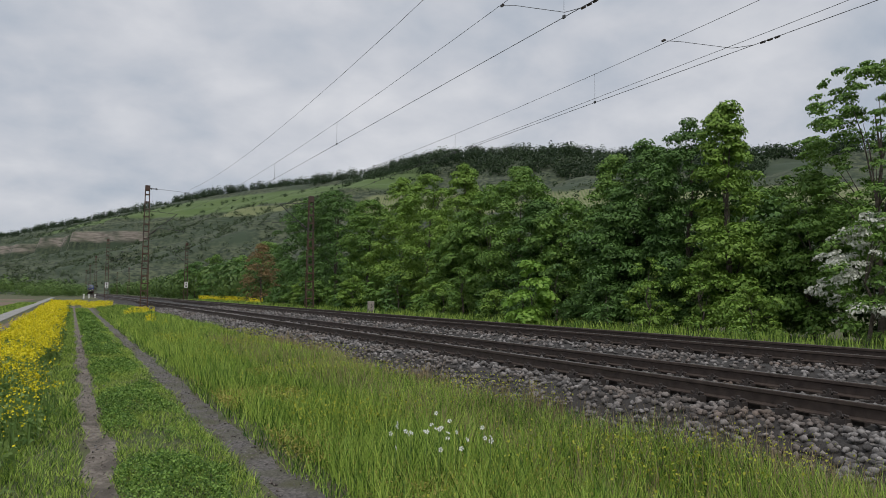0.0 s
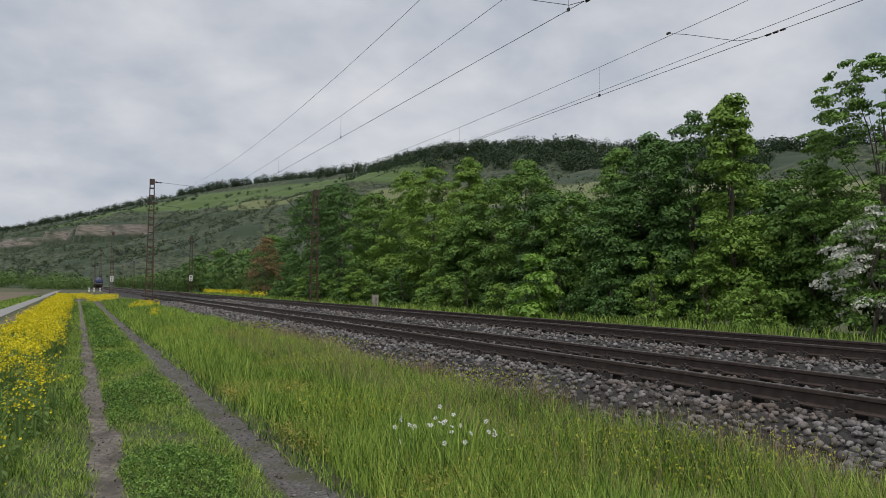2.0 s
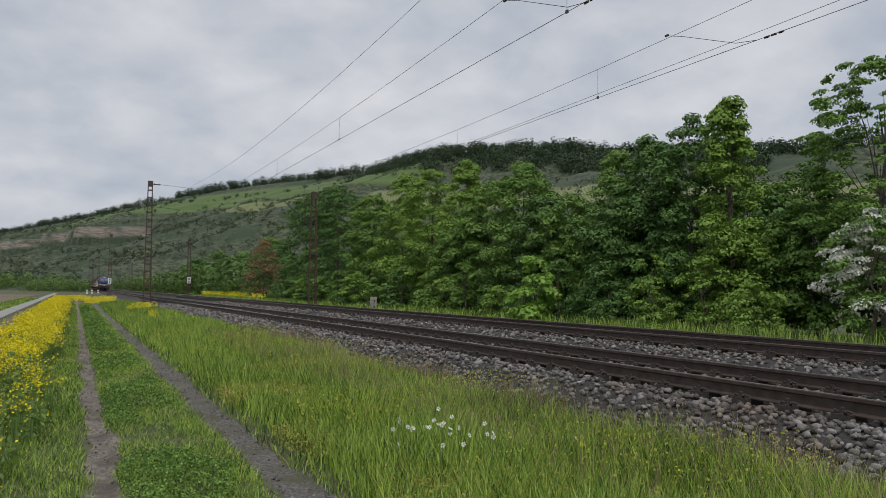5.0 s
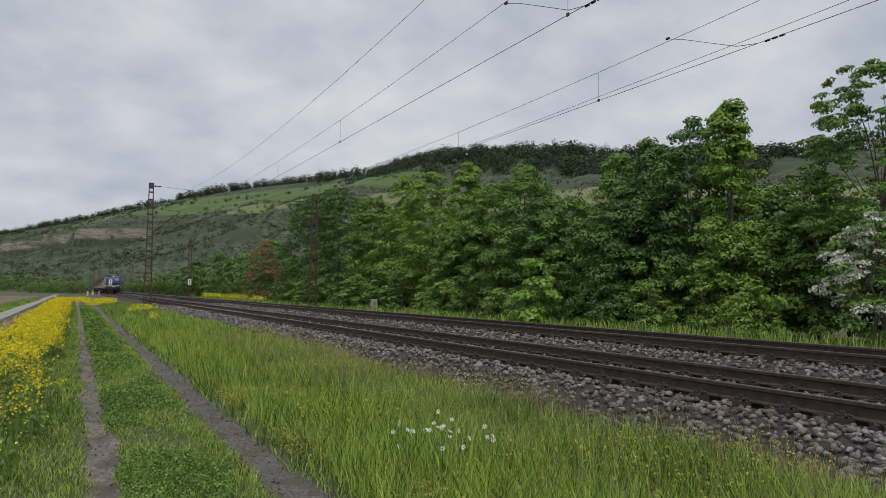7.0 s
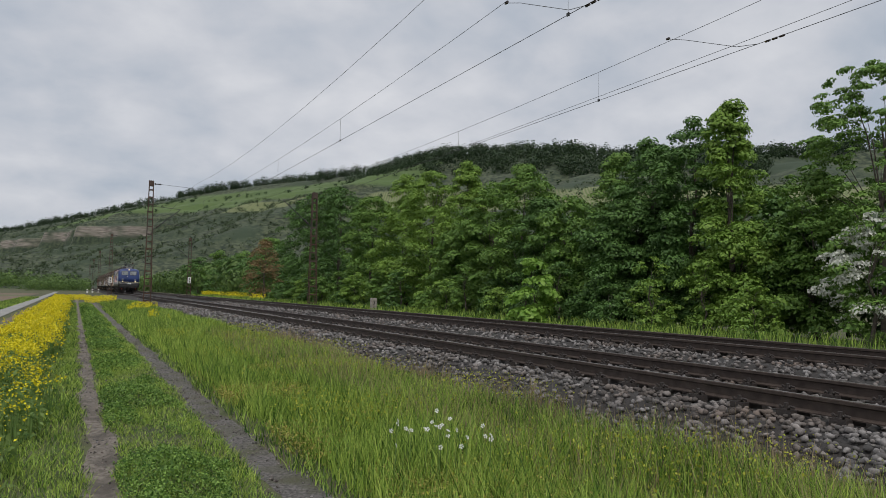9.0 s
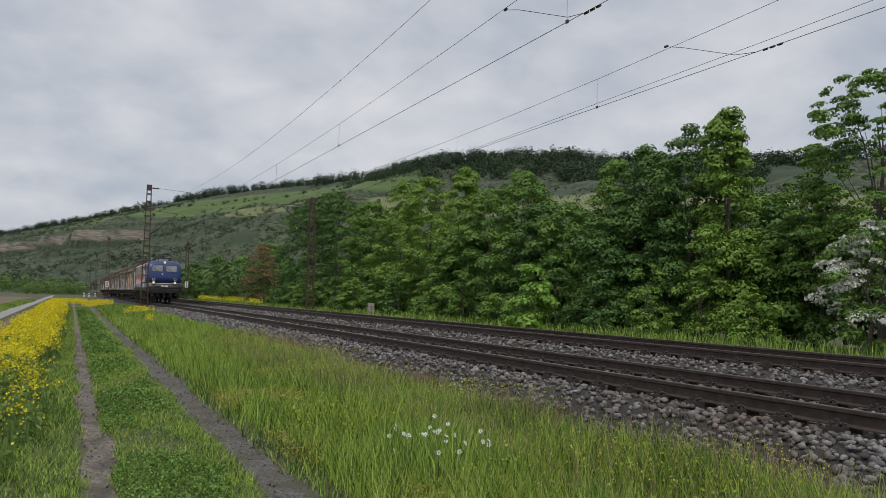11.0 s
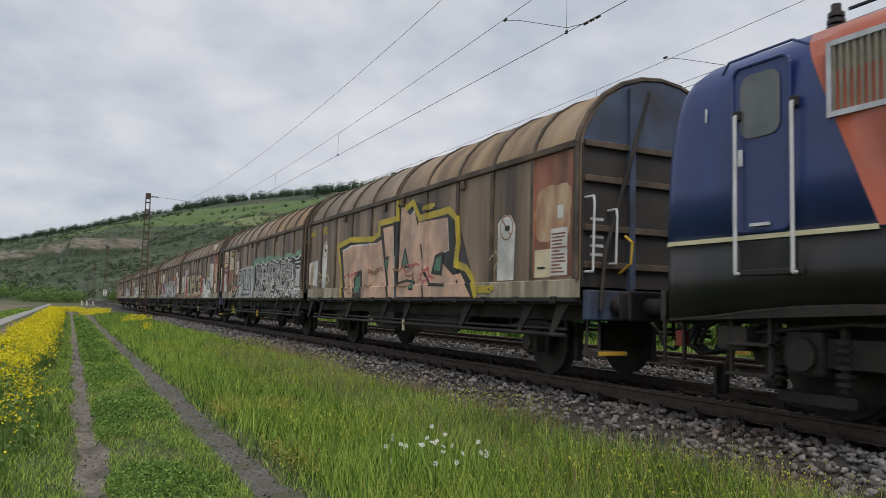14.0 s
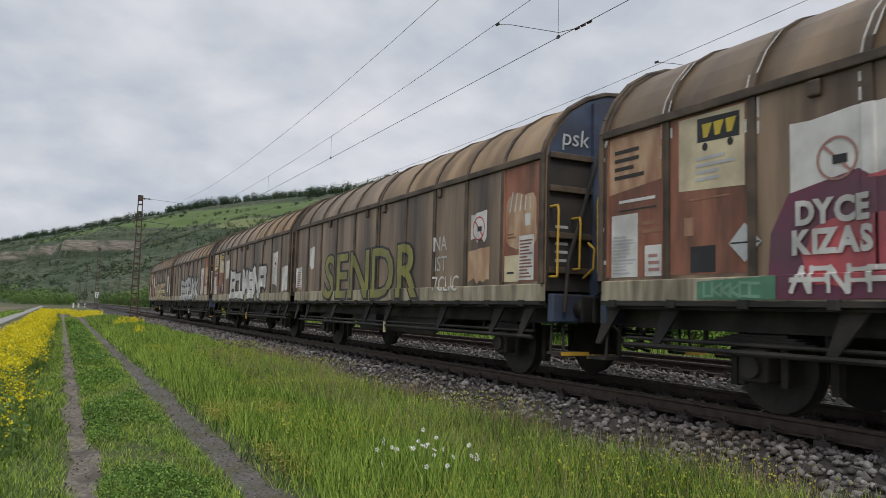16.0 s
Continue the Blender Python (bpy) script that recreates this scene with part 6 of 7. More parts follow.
def curls(wagon, name, y0, y1, z0, z1, layer, material, seed, count, lab=""):
    """Sprayed rings, eyes, combs and hooks in cells side by side."""
    r = random.Random(seed)
    rows = 3 if z1 - z0 > 0.5 else 1
    cols = count // rows
    w, h = (y1 - y0) / cols, (z1 - z0) / rows
    for c in range(cols):
        bm = bmesh.new()
        k = 0

        def band(cy, cz, ra, rb, a0, span, t):
            n, x = 14, wall_x(layer) - 0.0003 * (k % 9)
            ring = [[bm.verts.new((x, cy + (ra + o) * math.cos(a0 + span * q / n), cz + (rb + o) * math.sin(a0 + span * q / n))) for q in range(n + 1)] for o in (-t, t)]
            for q in range(n):
                bm.faces.new((ring[0][q], ring[0][q + 1], ring[1][q + 1], ring[1][q]))

        def bar(ya, za, yb, zb, t):
            d = Vector((yb - ya, zb - za)).normalized() * t
            x = wall_x(layer) - 0.0003 * (k % 9)
            bm.faces.new([bm.verts.new((x, yy, zz)) for yy, zz in ((ya - d.y, za + d.x), (yb - d.y, zb + d.x), (yb + d.y, zb - d.x), (ya + d.y, za - d.x))])
        for row in range(rows):
            cy, cz = y0 + w * (c + 0.5), z0 + h * (row + 0.5) + r.uniform(-0.04, 0.04)
            ra, rb, t = w * r.uniform(0.42, 0.58), h * r.uniform(0.42, 0.6), r.uniform(0.018, 0.028)
            kind = r.choice("eyes eyes hook hook comb arch wave".split())
            if kind == "eyes":
                band(cy, cz, ra, rb, 0, 6.2832, t)
                k += 1
                band(cy, cz, ra * 0.45, rb * 0.45, 0, 6.2832, t)
            elif kind == "hook":
                band(cy, cz, ra, rb, r.uniform(0, 6.28), 4.3, t)
                k += 1
                band(cy, cz, ra * 0.5, rb * 0.5, r.uniform(0, 6.28), 3.6, t)
            elif kind == "comb":
                for q in range(4):
                    bar(cy - ra + q * ra * 0.66, cz - rb, cy - ra + q * ra * 0.66, cz + rb * r.uniform(0.5, 1), t)
                    k += 1
                bar(cy - ra, cz - rb, cy + ra, cz - rb, t)
            elif kind == "arch":
                for q in (1.0, 0.68, 0.36):
                    band(cy, cz - rb * 0.6, ra * q, rb * 1.5 * q, 0, 3.1416, t * 0.8)
                    k += 1
            else:
                for q in range(3):
                    band(cy - ra * 0.7 + q * ra * 0.7, cz, ra * 0.34, rb * 0.8, 3.1416 * (q % 2), 3.1416, t)
                    k += 1
            k += 1
        bmesh.ops.recalc_face_normals(bm, faces=bm.faces)
        on_ribs(bm)
        part(name, bm, material, wagon, lab)


def text_bars(wagon, y0, y1, z0, z1, rows, layer, material, name="small_print"):
    bm = bmesh.new()
    h = (z1 - z0) / rows
    r = random.Random(int(y0 * 100) + rows)
    for k in range(rows):
        b = y0 + (y1 - y0) * r.choice((0.0, 0.1, 0.25, 0.4))
        box(bm, wall_x(layer) - 0.001, wall_x(layer), b, y1, z0 + k * h, z0 + k * h + h * 0.45)
    return part(name, bm, material, wagon)


def no_step_sign(wagon, y, z, layer, material="faded_red"):
    n = 24
    bm = bmesh.new()
    for k in range(n):
        a, b = 6.2832 * k / n, 6.2832 * (k + 1) / n
        x = wall_x(layer)
        bm.faces.new([bm.verts.new((x, y + q * math.cos(t), z + q * math.sin(t))) for q, t in ((0.2, a), (0.2, b), (0.175, b), (0.175, a))])
    sx = wall_x(layer) - 0.0006
    bm.faces.new([bm.verts.new((sx, y + p, z + q)) for p, q in ((0.14, 0.12), (0.12, 0.14), (-0.14, -0.12), (-0.12, -0.14))])
    s = part("round_sign", bm, material, wagon, "round red prohibition sign, faded")
    bm = bmesh.new()
    box(bm, wall_x(layer) - 0.0012, wall_x(layer), y - 0.1, y + 0.04, z - 0.05, z + 0.03)
    part("pictogram", bm, "p_black", s)


def label_panel(w, y0, y1, worn):
    """Rust-red end panel with its data plates."""
    patch(w, "worn_panel", rect(y0, y1, 1.44, 3.18), 0, "rust", "rust-red weathered end panel")
    patch(w, "primer_patch", blob(y0 + 0.04, y1 - 0.04, 1.95, 2.75, int(y0 * 10) + worn, 0.1), 1, "worn_tan")
    patch(w, "data_plate", rect(y0 + 0.1, y0 + 0.5, 1.46, 2.12), 2, "p_white")
    text_bars(w, y0 + 0.13, y0 + 0.47, 1.5, 2.08, 12, 3, "rust")
    patch(w, "data_plate", rect(y0 + 0.5, y1 - 0.02, 1.44, 1.84), 2, "p_cream")
    text_bars(w, y0 + 0.56, y1 - 0.1, 1.56, 1.63, 1, 3, "p_black")
    patch(w, "data_plate", rect(y0 + 0.2, y0 + 0.34, 2.26, 2.44), 2, "p_white")
    if worn:
        patch(w, "data_plate", rect(y0 + 0.55, y1 - 0.06, 2.06, 2.26), 2, "worn_tan")
        text_bars(w, y0 + 0.58, y1 - 0.1, 2.1, 2.2, 2, 3, "rust")


def owner_panel(w, worn):
    """Two data panels at the unit's tail: cream above, rust-red below, with print, plates and logo board."""
    cream = "worn_tan" if worn else "p_cream"
    patch(w, "worn_panel", rect(11.42, 12.4, 1.44, 3.18), 0, "rust")
    patch(w, "data_panel", [(12.38, 2.46), (11.44, 2.56), (11.44, 3.16), (12.38, 3.16)], 1, cream, "cream data panel")
    text_bars(w, 11.7, 12.28, 2.64, 3.06, 4, 2, "wend")
    text_bars(w, 11.5, 12.2, 2.34, 2.42, 1, 1, "p_white")
    text_bars(w, 11.55, 12.2, 2.24, 2.28, 1, 1, "p_black")
    patch(w, "data_plate", rect(11.86, 12.33, 1.44, 2.2), 1, "p_white")
    text_bars(w, 11.9, 12.3, 1.48, 1.96, 12, 2, "p_silver")
    patch(w, "data_plate", rect(11.34 + 0.1, 11.74, 1.44, 1.8), 1, "p_white")
    text_bars(w, 11.48, 11.68, 1.5, 1.74, 3, 2, "faded_red")
    text_bars(w, 11.5, 11.78, 1.95, 2.14, 2, 1, "p_brown")
    patch(w, "worn_panel", rect(10.27, 11.33, 1.44, 3.18), 0, "rust")
    patch(w, "owner_panel", [(11.2, 2.36), (10.3, 2.32), (10.3, 3.16), (11.2, 3.16)], 1, "p_cream", "cream owner's panel")
    board = patch(w, "logo_board", [(10.93, 2.86), (10.36, 2.84), (10.36, 3.1), (10.93, 3.12)], 2, "p_black")
    for q in (10.48, 10.82):
        patch(w, "logo_wheel", disc(q, 2.8, 0.04, 0.045, 10), 2, "p_black")
    for k in range(3):
        q = 10.86 - 0.16 * k
        patch(w, "logo_mark", [(q, 3.05), (q - 0.14, 3.05), (q - 0.11, 3.0), (q - 0.06, 3.0), (q - 0.08, 2.9), (q - 0.02, 2.9)], 3, "p_yellow", "yellow angular logo shape")
    text_bars(w, 10.42, 10.95, 2.44, 2.74, 4, 2, "p_silver")
    text_bars(w, 10.5, 11.05, 2.24, 2.28, 1, 1, "p_brown")
    patch(w, "data_plate", rect(10.98, 11.12, 1.86, 2.06), 1, "worn_tan")
    patch(w, "vent_plate", rect(10.68, 11.03, 1.46, 1.74), 1, "p_black")
    bm = bmesh.new()
    c = (10.3, 1.74)
    bm.faces.new([bm.verts.new((wall_x(5), c[0] + p, c[1] + q)) for p, q in ((0, 0.2), (0.2, 0), (0, -0.2), (-0.2, 0))])
    bmesh.ops.recalc_face_normals(bm, faces=bm.faces)
    part("danger_diamond", bm, "p_silver", w, "pale diamond plate")
    bm = bmesh.new()
    box(bm, wall_x(5) - 0.002, wall_x(5) - 0.001, c[0] - 0.18, c[0] + 0.18, c[1] - 0.008, c[1] + 0.008)
    part("small_print", bm, "p_black", w)


def build_wagon(lead, blue_end, warm):
    """One half of a close-coupled pair; y = 0 at its front wall."""
    w = empty("freight_wagon")
    prof = wagon_profile()
    bm = bmesh.new()
    n = len(prof)
    ys = [0.0, WLEN]
    rings = [[bm.verts.new((x, y, z)) for x, z in prof] for y in ys]
    for i in range(n - 1):
        f = bm.faces.new((rings[0][i], rings[0][i + 1], rings[1][i + 1], rings[1][i]))
        f.material_index = 0 if i in (0, n - 2) else 1
        f.smooth = i not in (0, n - 2)
    for ring in rings:
        bm.faces.new(ring)
    bmesh.ops.recalc_face_normals(bm, faces=bm.faces)
    body = part("body", bm, "wagon", w, "sooty brown sliding wall and curved roof")
    body.data.materials.append(M["wroof"])
    # ribs: wall posts and roof hoops
    for k, y in enumerate(RIBS):
        thin = 0.035 if k in (5, 6) else 0.05
        bm = bmesh.new()
        for sx in (-1, 1):
            box(bm, *sorted((sx * (WHALF - 0.01), sx * (WHALF + 0.022))), y - thin, y + thin, 1.40, 3.20)
        outer, inner = wagon_profile(0.03)[1:-1], wagon_profile(-0.01)[1:-1]
        for q in range(len(outer) - 1):
            a, b, c, d = outer[q], outer[q + 1], inner[q + 1], inner[q]
            v = [bm.verts.new((p[0], y + s, p[1])) for s in (-0.035, 0.035) for p in (a, b, c, d)]
            for idx in ((0, 1, 5, 4), (0, 3, 2, 1), (4, 5, 6, 7)):
                bm.faces.new([v[i] for i in idx])
        bmesh.ops.recalc_face_normals(bm, faces=bm.faces)
        part("rib", bm, "wrib", w)
    for sx in (-1, 1):
        bm = bmesh.new()
        box(bm, *sorted((sx * (WHALF - 0.02), sx * (WHALF + 0.05))), 0, WLEN, 3.19, 3.29, 0.012)
        part("eaves_beam", bm, "wrib", w)
        bm = bmesh.new()
        box(bm, *sorted((sx * (WHALF - 0.04), sx * (WHALF + 0.030))), 0.0, WLEN, 1.15, 1.40, 0.012)
        part("sill", bm, "sill", w, "stained beige sill board")
        bm = bmesh.new()
        box(bm, *sorted((sx * (WHALF - 0.06), sx * (WHALF + 0.05))), 0.02, WLEN - 0.02, 1.10, 1.15)
        for k in range(13):
            y = 0.5 + k * 0.98
            box(bm, *sorted((sx * (WHALF + 0.01), sx * (WHALF + 0.07))), y - 0.06, y + 0.06, 1.07, 1.17, 0.01)
        part("door_track", bm, "frame", w)
        for y in (3.3, 9.5, 6.9, 5.9):
            bm = bmesh.new()
            box(bm, *sorted((sx * (WHALF + 0.0), sx * (WHALF + 0.05))), y - 0.07, y + 0.07, 3.02, 3.18, 0.02)
            part("lifting_eye", bm, "wrib", w)
    # roof ridge cap
    bm = bmesh.new()
    box(bm, -0.12, 0.12, 0.0, WLEN, 4.27, 4.33, 0.02)
    part("ridge_cap", bm, "wrib", w)
    # end walls with frame, brace, rails and steps
    for y, s, outer_end in ((0.0, -1, lead), (WLEN, 1, not lead)):
        pr = wagon_profile(0.035)
        bm = bmesh.new()
        for q in range(len(pr) - 1):
            a, b = Vector((pr[q][0], y, pr[q][1])), Vector((pr[q + 1][0], y, pr[q + 1][1]))
            rod(bm, a, b, 0.04, 6)
        part("end_frame", bm, "wrib", w)
        bm = bmesh.new()
        plate(bm, [(x * 0.97, y + s * 0.004, z) for x, z in wagon_profile()[1:-1]], 0.012)
        part("end_gable", bm, "wblue" if blue_end else "wend", w, "faded blue gable panel" if blue_end else "")
        bm = bmesh.new()
        box(bm, -1.38, 1.38, *sorted((y, y + s * 0.014)), 1.3, 3.24)
        part("end_wall", bm, "wend", w, "sooty dark end wall")
        for zz in (3.20, 2.72, 2.05, 1.55):
            bm = bmesh.new()
            box(bm, -1.36, 1.36, *sorted((y, y + s * 0.07)), zz, zz + 0.09, 0.01)
            part("end_beam", bm, "wrib", w)
        for xx in (-0.62, 0.54):
            bm = bmesh.new()
            box(bm, xx, xx + 0.1, *sorted((y, y + s * 0.09)), 1.2, 4.1, 0.01)
            part("end_post", bm, "wblue" if blue_end and s < 0 else "wrib", w)
        if outer_end:
            d = lambda q: y + s * q
            bm = bmesh.new()
            rod(bm, (-0.35, d(0.16), 4.05), (-1.1, d(0.16), 1.75), 0.03, 7)
            rod(bm, (-1.1, d(0.16), 1.75), (-1.2, d(0.2), 1.0), 0.03, 7)
            part("brace_rod", bm, "frame", w)
            for xx, z0, z1, m in ((-1.33, 1.5, 2.5, "yellow" if warm else "handrail"), (-0.95, 1.62, 2.35, "yellow" if warm else "handrail"), (0.95, 1.62, 2.35, "yellow")):
                bm = bmesh.new()
                tube(bm, [(xx, d(0.02), z1), (xx, d(0.2), z1), (xx, d(0.22), z1 - 0.1), (xx, d(0.2), z0), (xx, d(0.02), z0)], 0.017, 7)
                part("grab_rail", bm, m, w)
            bm = bmesh.new()
            tube(bm, [(-0.8, d(0.1), 1.5), (-0.8, d(0.32), 1.62), (-0.8, d(0.35), 1.9), (-0.8, d(0.2), 2.0)], 0.018, 7)
            part("grab_rail", bm, "yellow", w)
            bm = bmesh.new()
            for k in range(6):
                box(bm, -1.24, -1.02, *sorted((d(0.014), d(0.018))), 1.6 + 0.12 * k, 1.64 + 0.12 * k)
            part("small_print", bm, "p_silver", w)
            bm = bmesh.new()
            box(bm, -1.35, 1.35, *sorted((d(0.0), d(0.14))), 0.86, 1.26, 0.02)
            part("headstock", bm, "wblue" if blue_end else "frame", w)
            for sx in (-1, 1):
                bm = bmesh.new()
                rod(bm, (sx * 0.875, d(0.1), 1.05), (sx * 0.875, d(0.38), 1.05), 0.13, 14)
                rod(bm, (sx * 0.875, d(0.36), 1.05), (sx * 0.875, d(0.52), 1.05), 0.10, 14)
                b = part("buffer", bm, "frame", w, "", True)
                bm = bmesh.new()
                box(bm, sx * 0.875 - 0.28, sx * 0.875 + 0.28, *sorted((d(0.50), d(0.545))), 0.86, 1.24, 0.03)
                part("buffer_plate", bm, "frame", b)
                bm = bmesh.new()
                box(bm, *sorted((sx * 0.9, sx * 1.36)), *sorted((d(0.02), d(0.36))), 0.42, 0.46)
                rod(bm, (sx * 1.1, d(0.05), 0.45), (sx * 1.1, d(0.05), 0.9), 0.02, 6)
                rod(bm, (sx * 1.32, d(0.05), 0.45), (sx * 1.28, d(0.05), 1.0), 0.02, 6)
                st = part("shunter_step", bm, "frame", w)
                bm = bmesh.new()
                box(bm, *sorted((sx * 0.9, sx * 1.36)), *sorted((d(0.36), d(0.375))), 0.415, 0.465)
                part("step_edge", bm, "yellow", st)
            bm = bmesh.new()
            tube(bm, [(0, d(0.1), 1.0), (0, d(0.3), 0.95), (0.02, d(0.45), 0.7), (0, d(0.3), 0.5)], 0.035, 7)
            tube(bm, [(-0.4, d(0.1), 0.95), (-0.4, d(0.4), 0.75), (-0.38, d(0.5), 0.55), (-0.2, d(0.5), 0.5)], 0.022, 7)
            part("coupling", bm, "frame", w)
    # underframe
    bm = bmesh.new()
    for sx in (-1, 1):
        box(bm, *sorted((sx * 0.98, sx * 1.10)), 0.05, WLEN - 0.05, 0.84, 1.12)
    box(bm, -0.2, 0.2, 0.05, WLEN - 0.05, 0.86, 1.1)
    box(bm, -1.38, 1.38, 0.05, WLEN - 0.05, 1.06, 1.12)
    for y in np.linspace(0.6, WLEN - 0.6, 8):
        box(bm, -1.1, 1.1, y - 0.06, y + 0.06, 0.84, 1.08)
    under = part("underframe", bm, "frame", w, "grimy black underframe")
    for sx in (-1, 1):
        bm = bmesh.new()
        rod(bm, (sx * 1.36, 0.35, 0.64), (sx * 1.36, WLEN - 0.35, 0.64), 0.03, 8)
        rod(bm, (sx * 1.33, 0.35, 0.72), (sx * 1.33, WLEN - 0.35, 0.72), 0.022, 8)
        part("side_rail", bm, "frame", w, "long brake rod along the side")
        for y in (0.45, 1.3, 3.2, 5.7, 6.9, 9.2, 11.4, 12.4):
            bm = bmesh.new()
            plate(bm, [(sx * 1.30, y - 0.14, 1.08), (sx * 1.30, y + 0.14, 1.08), (sx * 1.34, y + 0.3, 0.62), (sx * 1.34, y + 0.2, 0.62)], 0.03)
            part("bracket", bm, "frame", w)
        bm = bmesh.new()
        plate(bm, [(sx * 1.0, y, z) for y, z in ((3.6, 0.86), (4.3, 0.52), (8.2, 0.52), (8.9, 0.86))], 0.05)
        part("truss", bm, "frame", w)
        bm = bmesh.new()
        box(bm, *sorted((sx * 1.1, sx * 1.32)), 6.5, 6.9, 0.58, 0.86, 0.02)
        part("brake_box", bm, "frame", w)
        bm = bmesh.new()
        rod(bm, (sx * 1.37, 5.86, 0.5), (sx * 1.37, 5.86, 0.72), 0.03, 7)
        part("brake_handle", bm, "p_cream" if lead else "yellow", w)
        for ay in (1.55, 10.45):
            bm = bmesh.new()
            rod(bm, (sx * 0.70, ay, 0.5), (sx * 0.80, ay, 0.5), 0.49, 26)
            rod(bm, (sx * 0.66, ay, 0.5), (sx * 0.70, ay, 0.5), 0.515, 26)
            wh = part("wheel", bm, "frame", w)
            bm = bmesh.new()
            rod(bm, (sx * 0.801, ay, 0.5), (sx * 0.805, ay, 0.5), 0.485, 26)
            part("wheel_rim", bm, "bogie", wh)
            bm = bmesh.new()
            rod(bm, (sx * 0.80, ay, 0.5), (sx * 0.95, ay, 0.5), 0.13, 12)
            box(bm, *sorted((sx * 0.92, sx * 1.16)), ay - 0.17, ay + 0.17, 0.34, 0.68, 0.03)
            rod(bm, (sx * 1.14, ay, 0.5), (sx * 1.22, ay, 0.5), 0.12, 12)
            part("axle_box", bm, "frame", w)
            bm = bmesh.new()
            for j in range(5):
                box(bm, *sorted((sx * 0.96, sx * 1.08)), ay - 0.75 + 0.1 * j, ay + 0.75 - 0.1 * j, 0.70 + 0.025 * j, 0.722 + 0.025 * j)
            for k in (-0.75, 0.75):
                rod(bm, (sx * 1.02, ay + k, 0.68), (sx * 1.02, ay + k, 0.95), 0.03, 6)
            part("leaf_spring", bm, "frame", w)
            for k in (-0.30, 0.22):
                bm = bmesh.new()
                plate(bm, [(sx * 0.96, ay + k, 1.0), (sx * 0.96, ay + k + 0.08, 1.0), (sx * 0.96, ay + k + 0.08, 0.3), (sx * 0.96, ay + k, 0.3)], 0.06)
                part("horn_guide", bm, "frame", w)
            for k in (-0.66, 0.56):
                bm = bmesh.new()
                box(bm, sx * 0.7 - 0.05, sx * 0.7 + 0.05, ay + k, ay + k + 0.09, 0.25, 0.8)
                part("brake_block", bm, "bogie", w)
    return w


def drip_patch(w, y0, y1, z0, z1, layer, material, seed, skew=0.05):
    """A roughly rolled rectangle of paint with runs at its foot."""
    r = random.Random(seed)
    top = [(y0 + (y1 - y0) * k / 5, z1 + skew * (0.5 - k / 5) + r.uniform(-0.015, 0.015)) for k in range(6)]
    low = [(y1 - (y1 - y0) * k / 7, z0 + r.uniform(0.0, 0.12)) for k in range(8)]
    return patch(w, "paint_patch", low + top, layer, material)


def edge_flakes(w, seed, n=26):
    """Pale flakes of old paint along posts and roof hoops."""
    r = random.Random(seed)
    bm = bmesh.new()
    for k in range(n):
        y = r.choice(RIBS[1:-1]) + r.choice((-0.075, 0.075))
        z = r.uniform(2.85, 3.15)
        h = r.uniform(0.05, 0.2)
        box(bm, wall_x(1) - 0.001, wall_x(1), y - 0.012, y + 0.012, z - h / 2, z + h / 2)
    for k in range(18):
        y = r.choice((0.06, WLEN - 0.06)) + r.uniform(-0.05, 0.05)
        z = r.choice((1.6, 2.0, 2.45, 2.9, 3.1)) + r.uniform(-0.06, 0.06)
        box(bm, -WHALF - 0.027, -WHALF - 0.02, y - 0.02, y + 0.02, z, z + 0.05)
    part("paint_flakes", bm, "p_white", w, "flaking pale paint")
    for y in RIBS[1:-1]:
        bm = bmesh.new()
        o = wagon_profile(0.034)[1:5]
        for d in (-0.05, 0.044):
            for p, q in zip(o[:-1], o[1:]):
                if r.random() < 0.7:
                    bm.faces.new([bm.verts.new(v) for v in ((-p[0], y + d, p[1]), (-p[0], y + d + 0.014, p[1]), (-q[0], y + d + 0.014, q[1]), (-q[0], y + d, q[1]))])
        part("hoop_edge", bm, "p_white", w)


def block_letters(w, y0, y1, z0, z1, seed, count, fill, lab, rise=0.0, base=2, edge="p_black", shine="p_white"):
    """Chunky sprayed letters: dark edge, fill, thin bright highlights."""
    wide = (y1 - y0) / count
    scrawl(w, "graffiti_edge", y0, y1, z0, z1, base, edge, seed, count, wide * 0.52, "", rise)
    scrawl(w, "graffiti_letter", y0, y1, z0, z1, base + 2, fill, seed, count, wide * 0.34, lab, rise)
    scrawl(w, "graffiti_highlight", y0, y1, z0, z1, base + 4, shine, seed, count, wide * 0.055, "", rise, (wide * 0.1, 0.05))


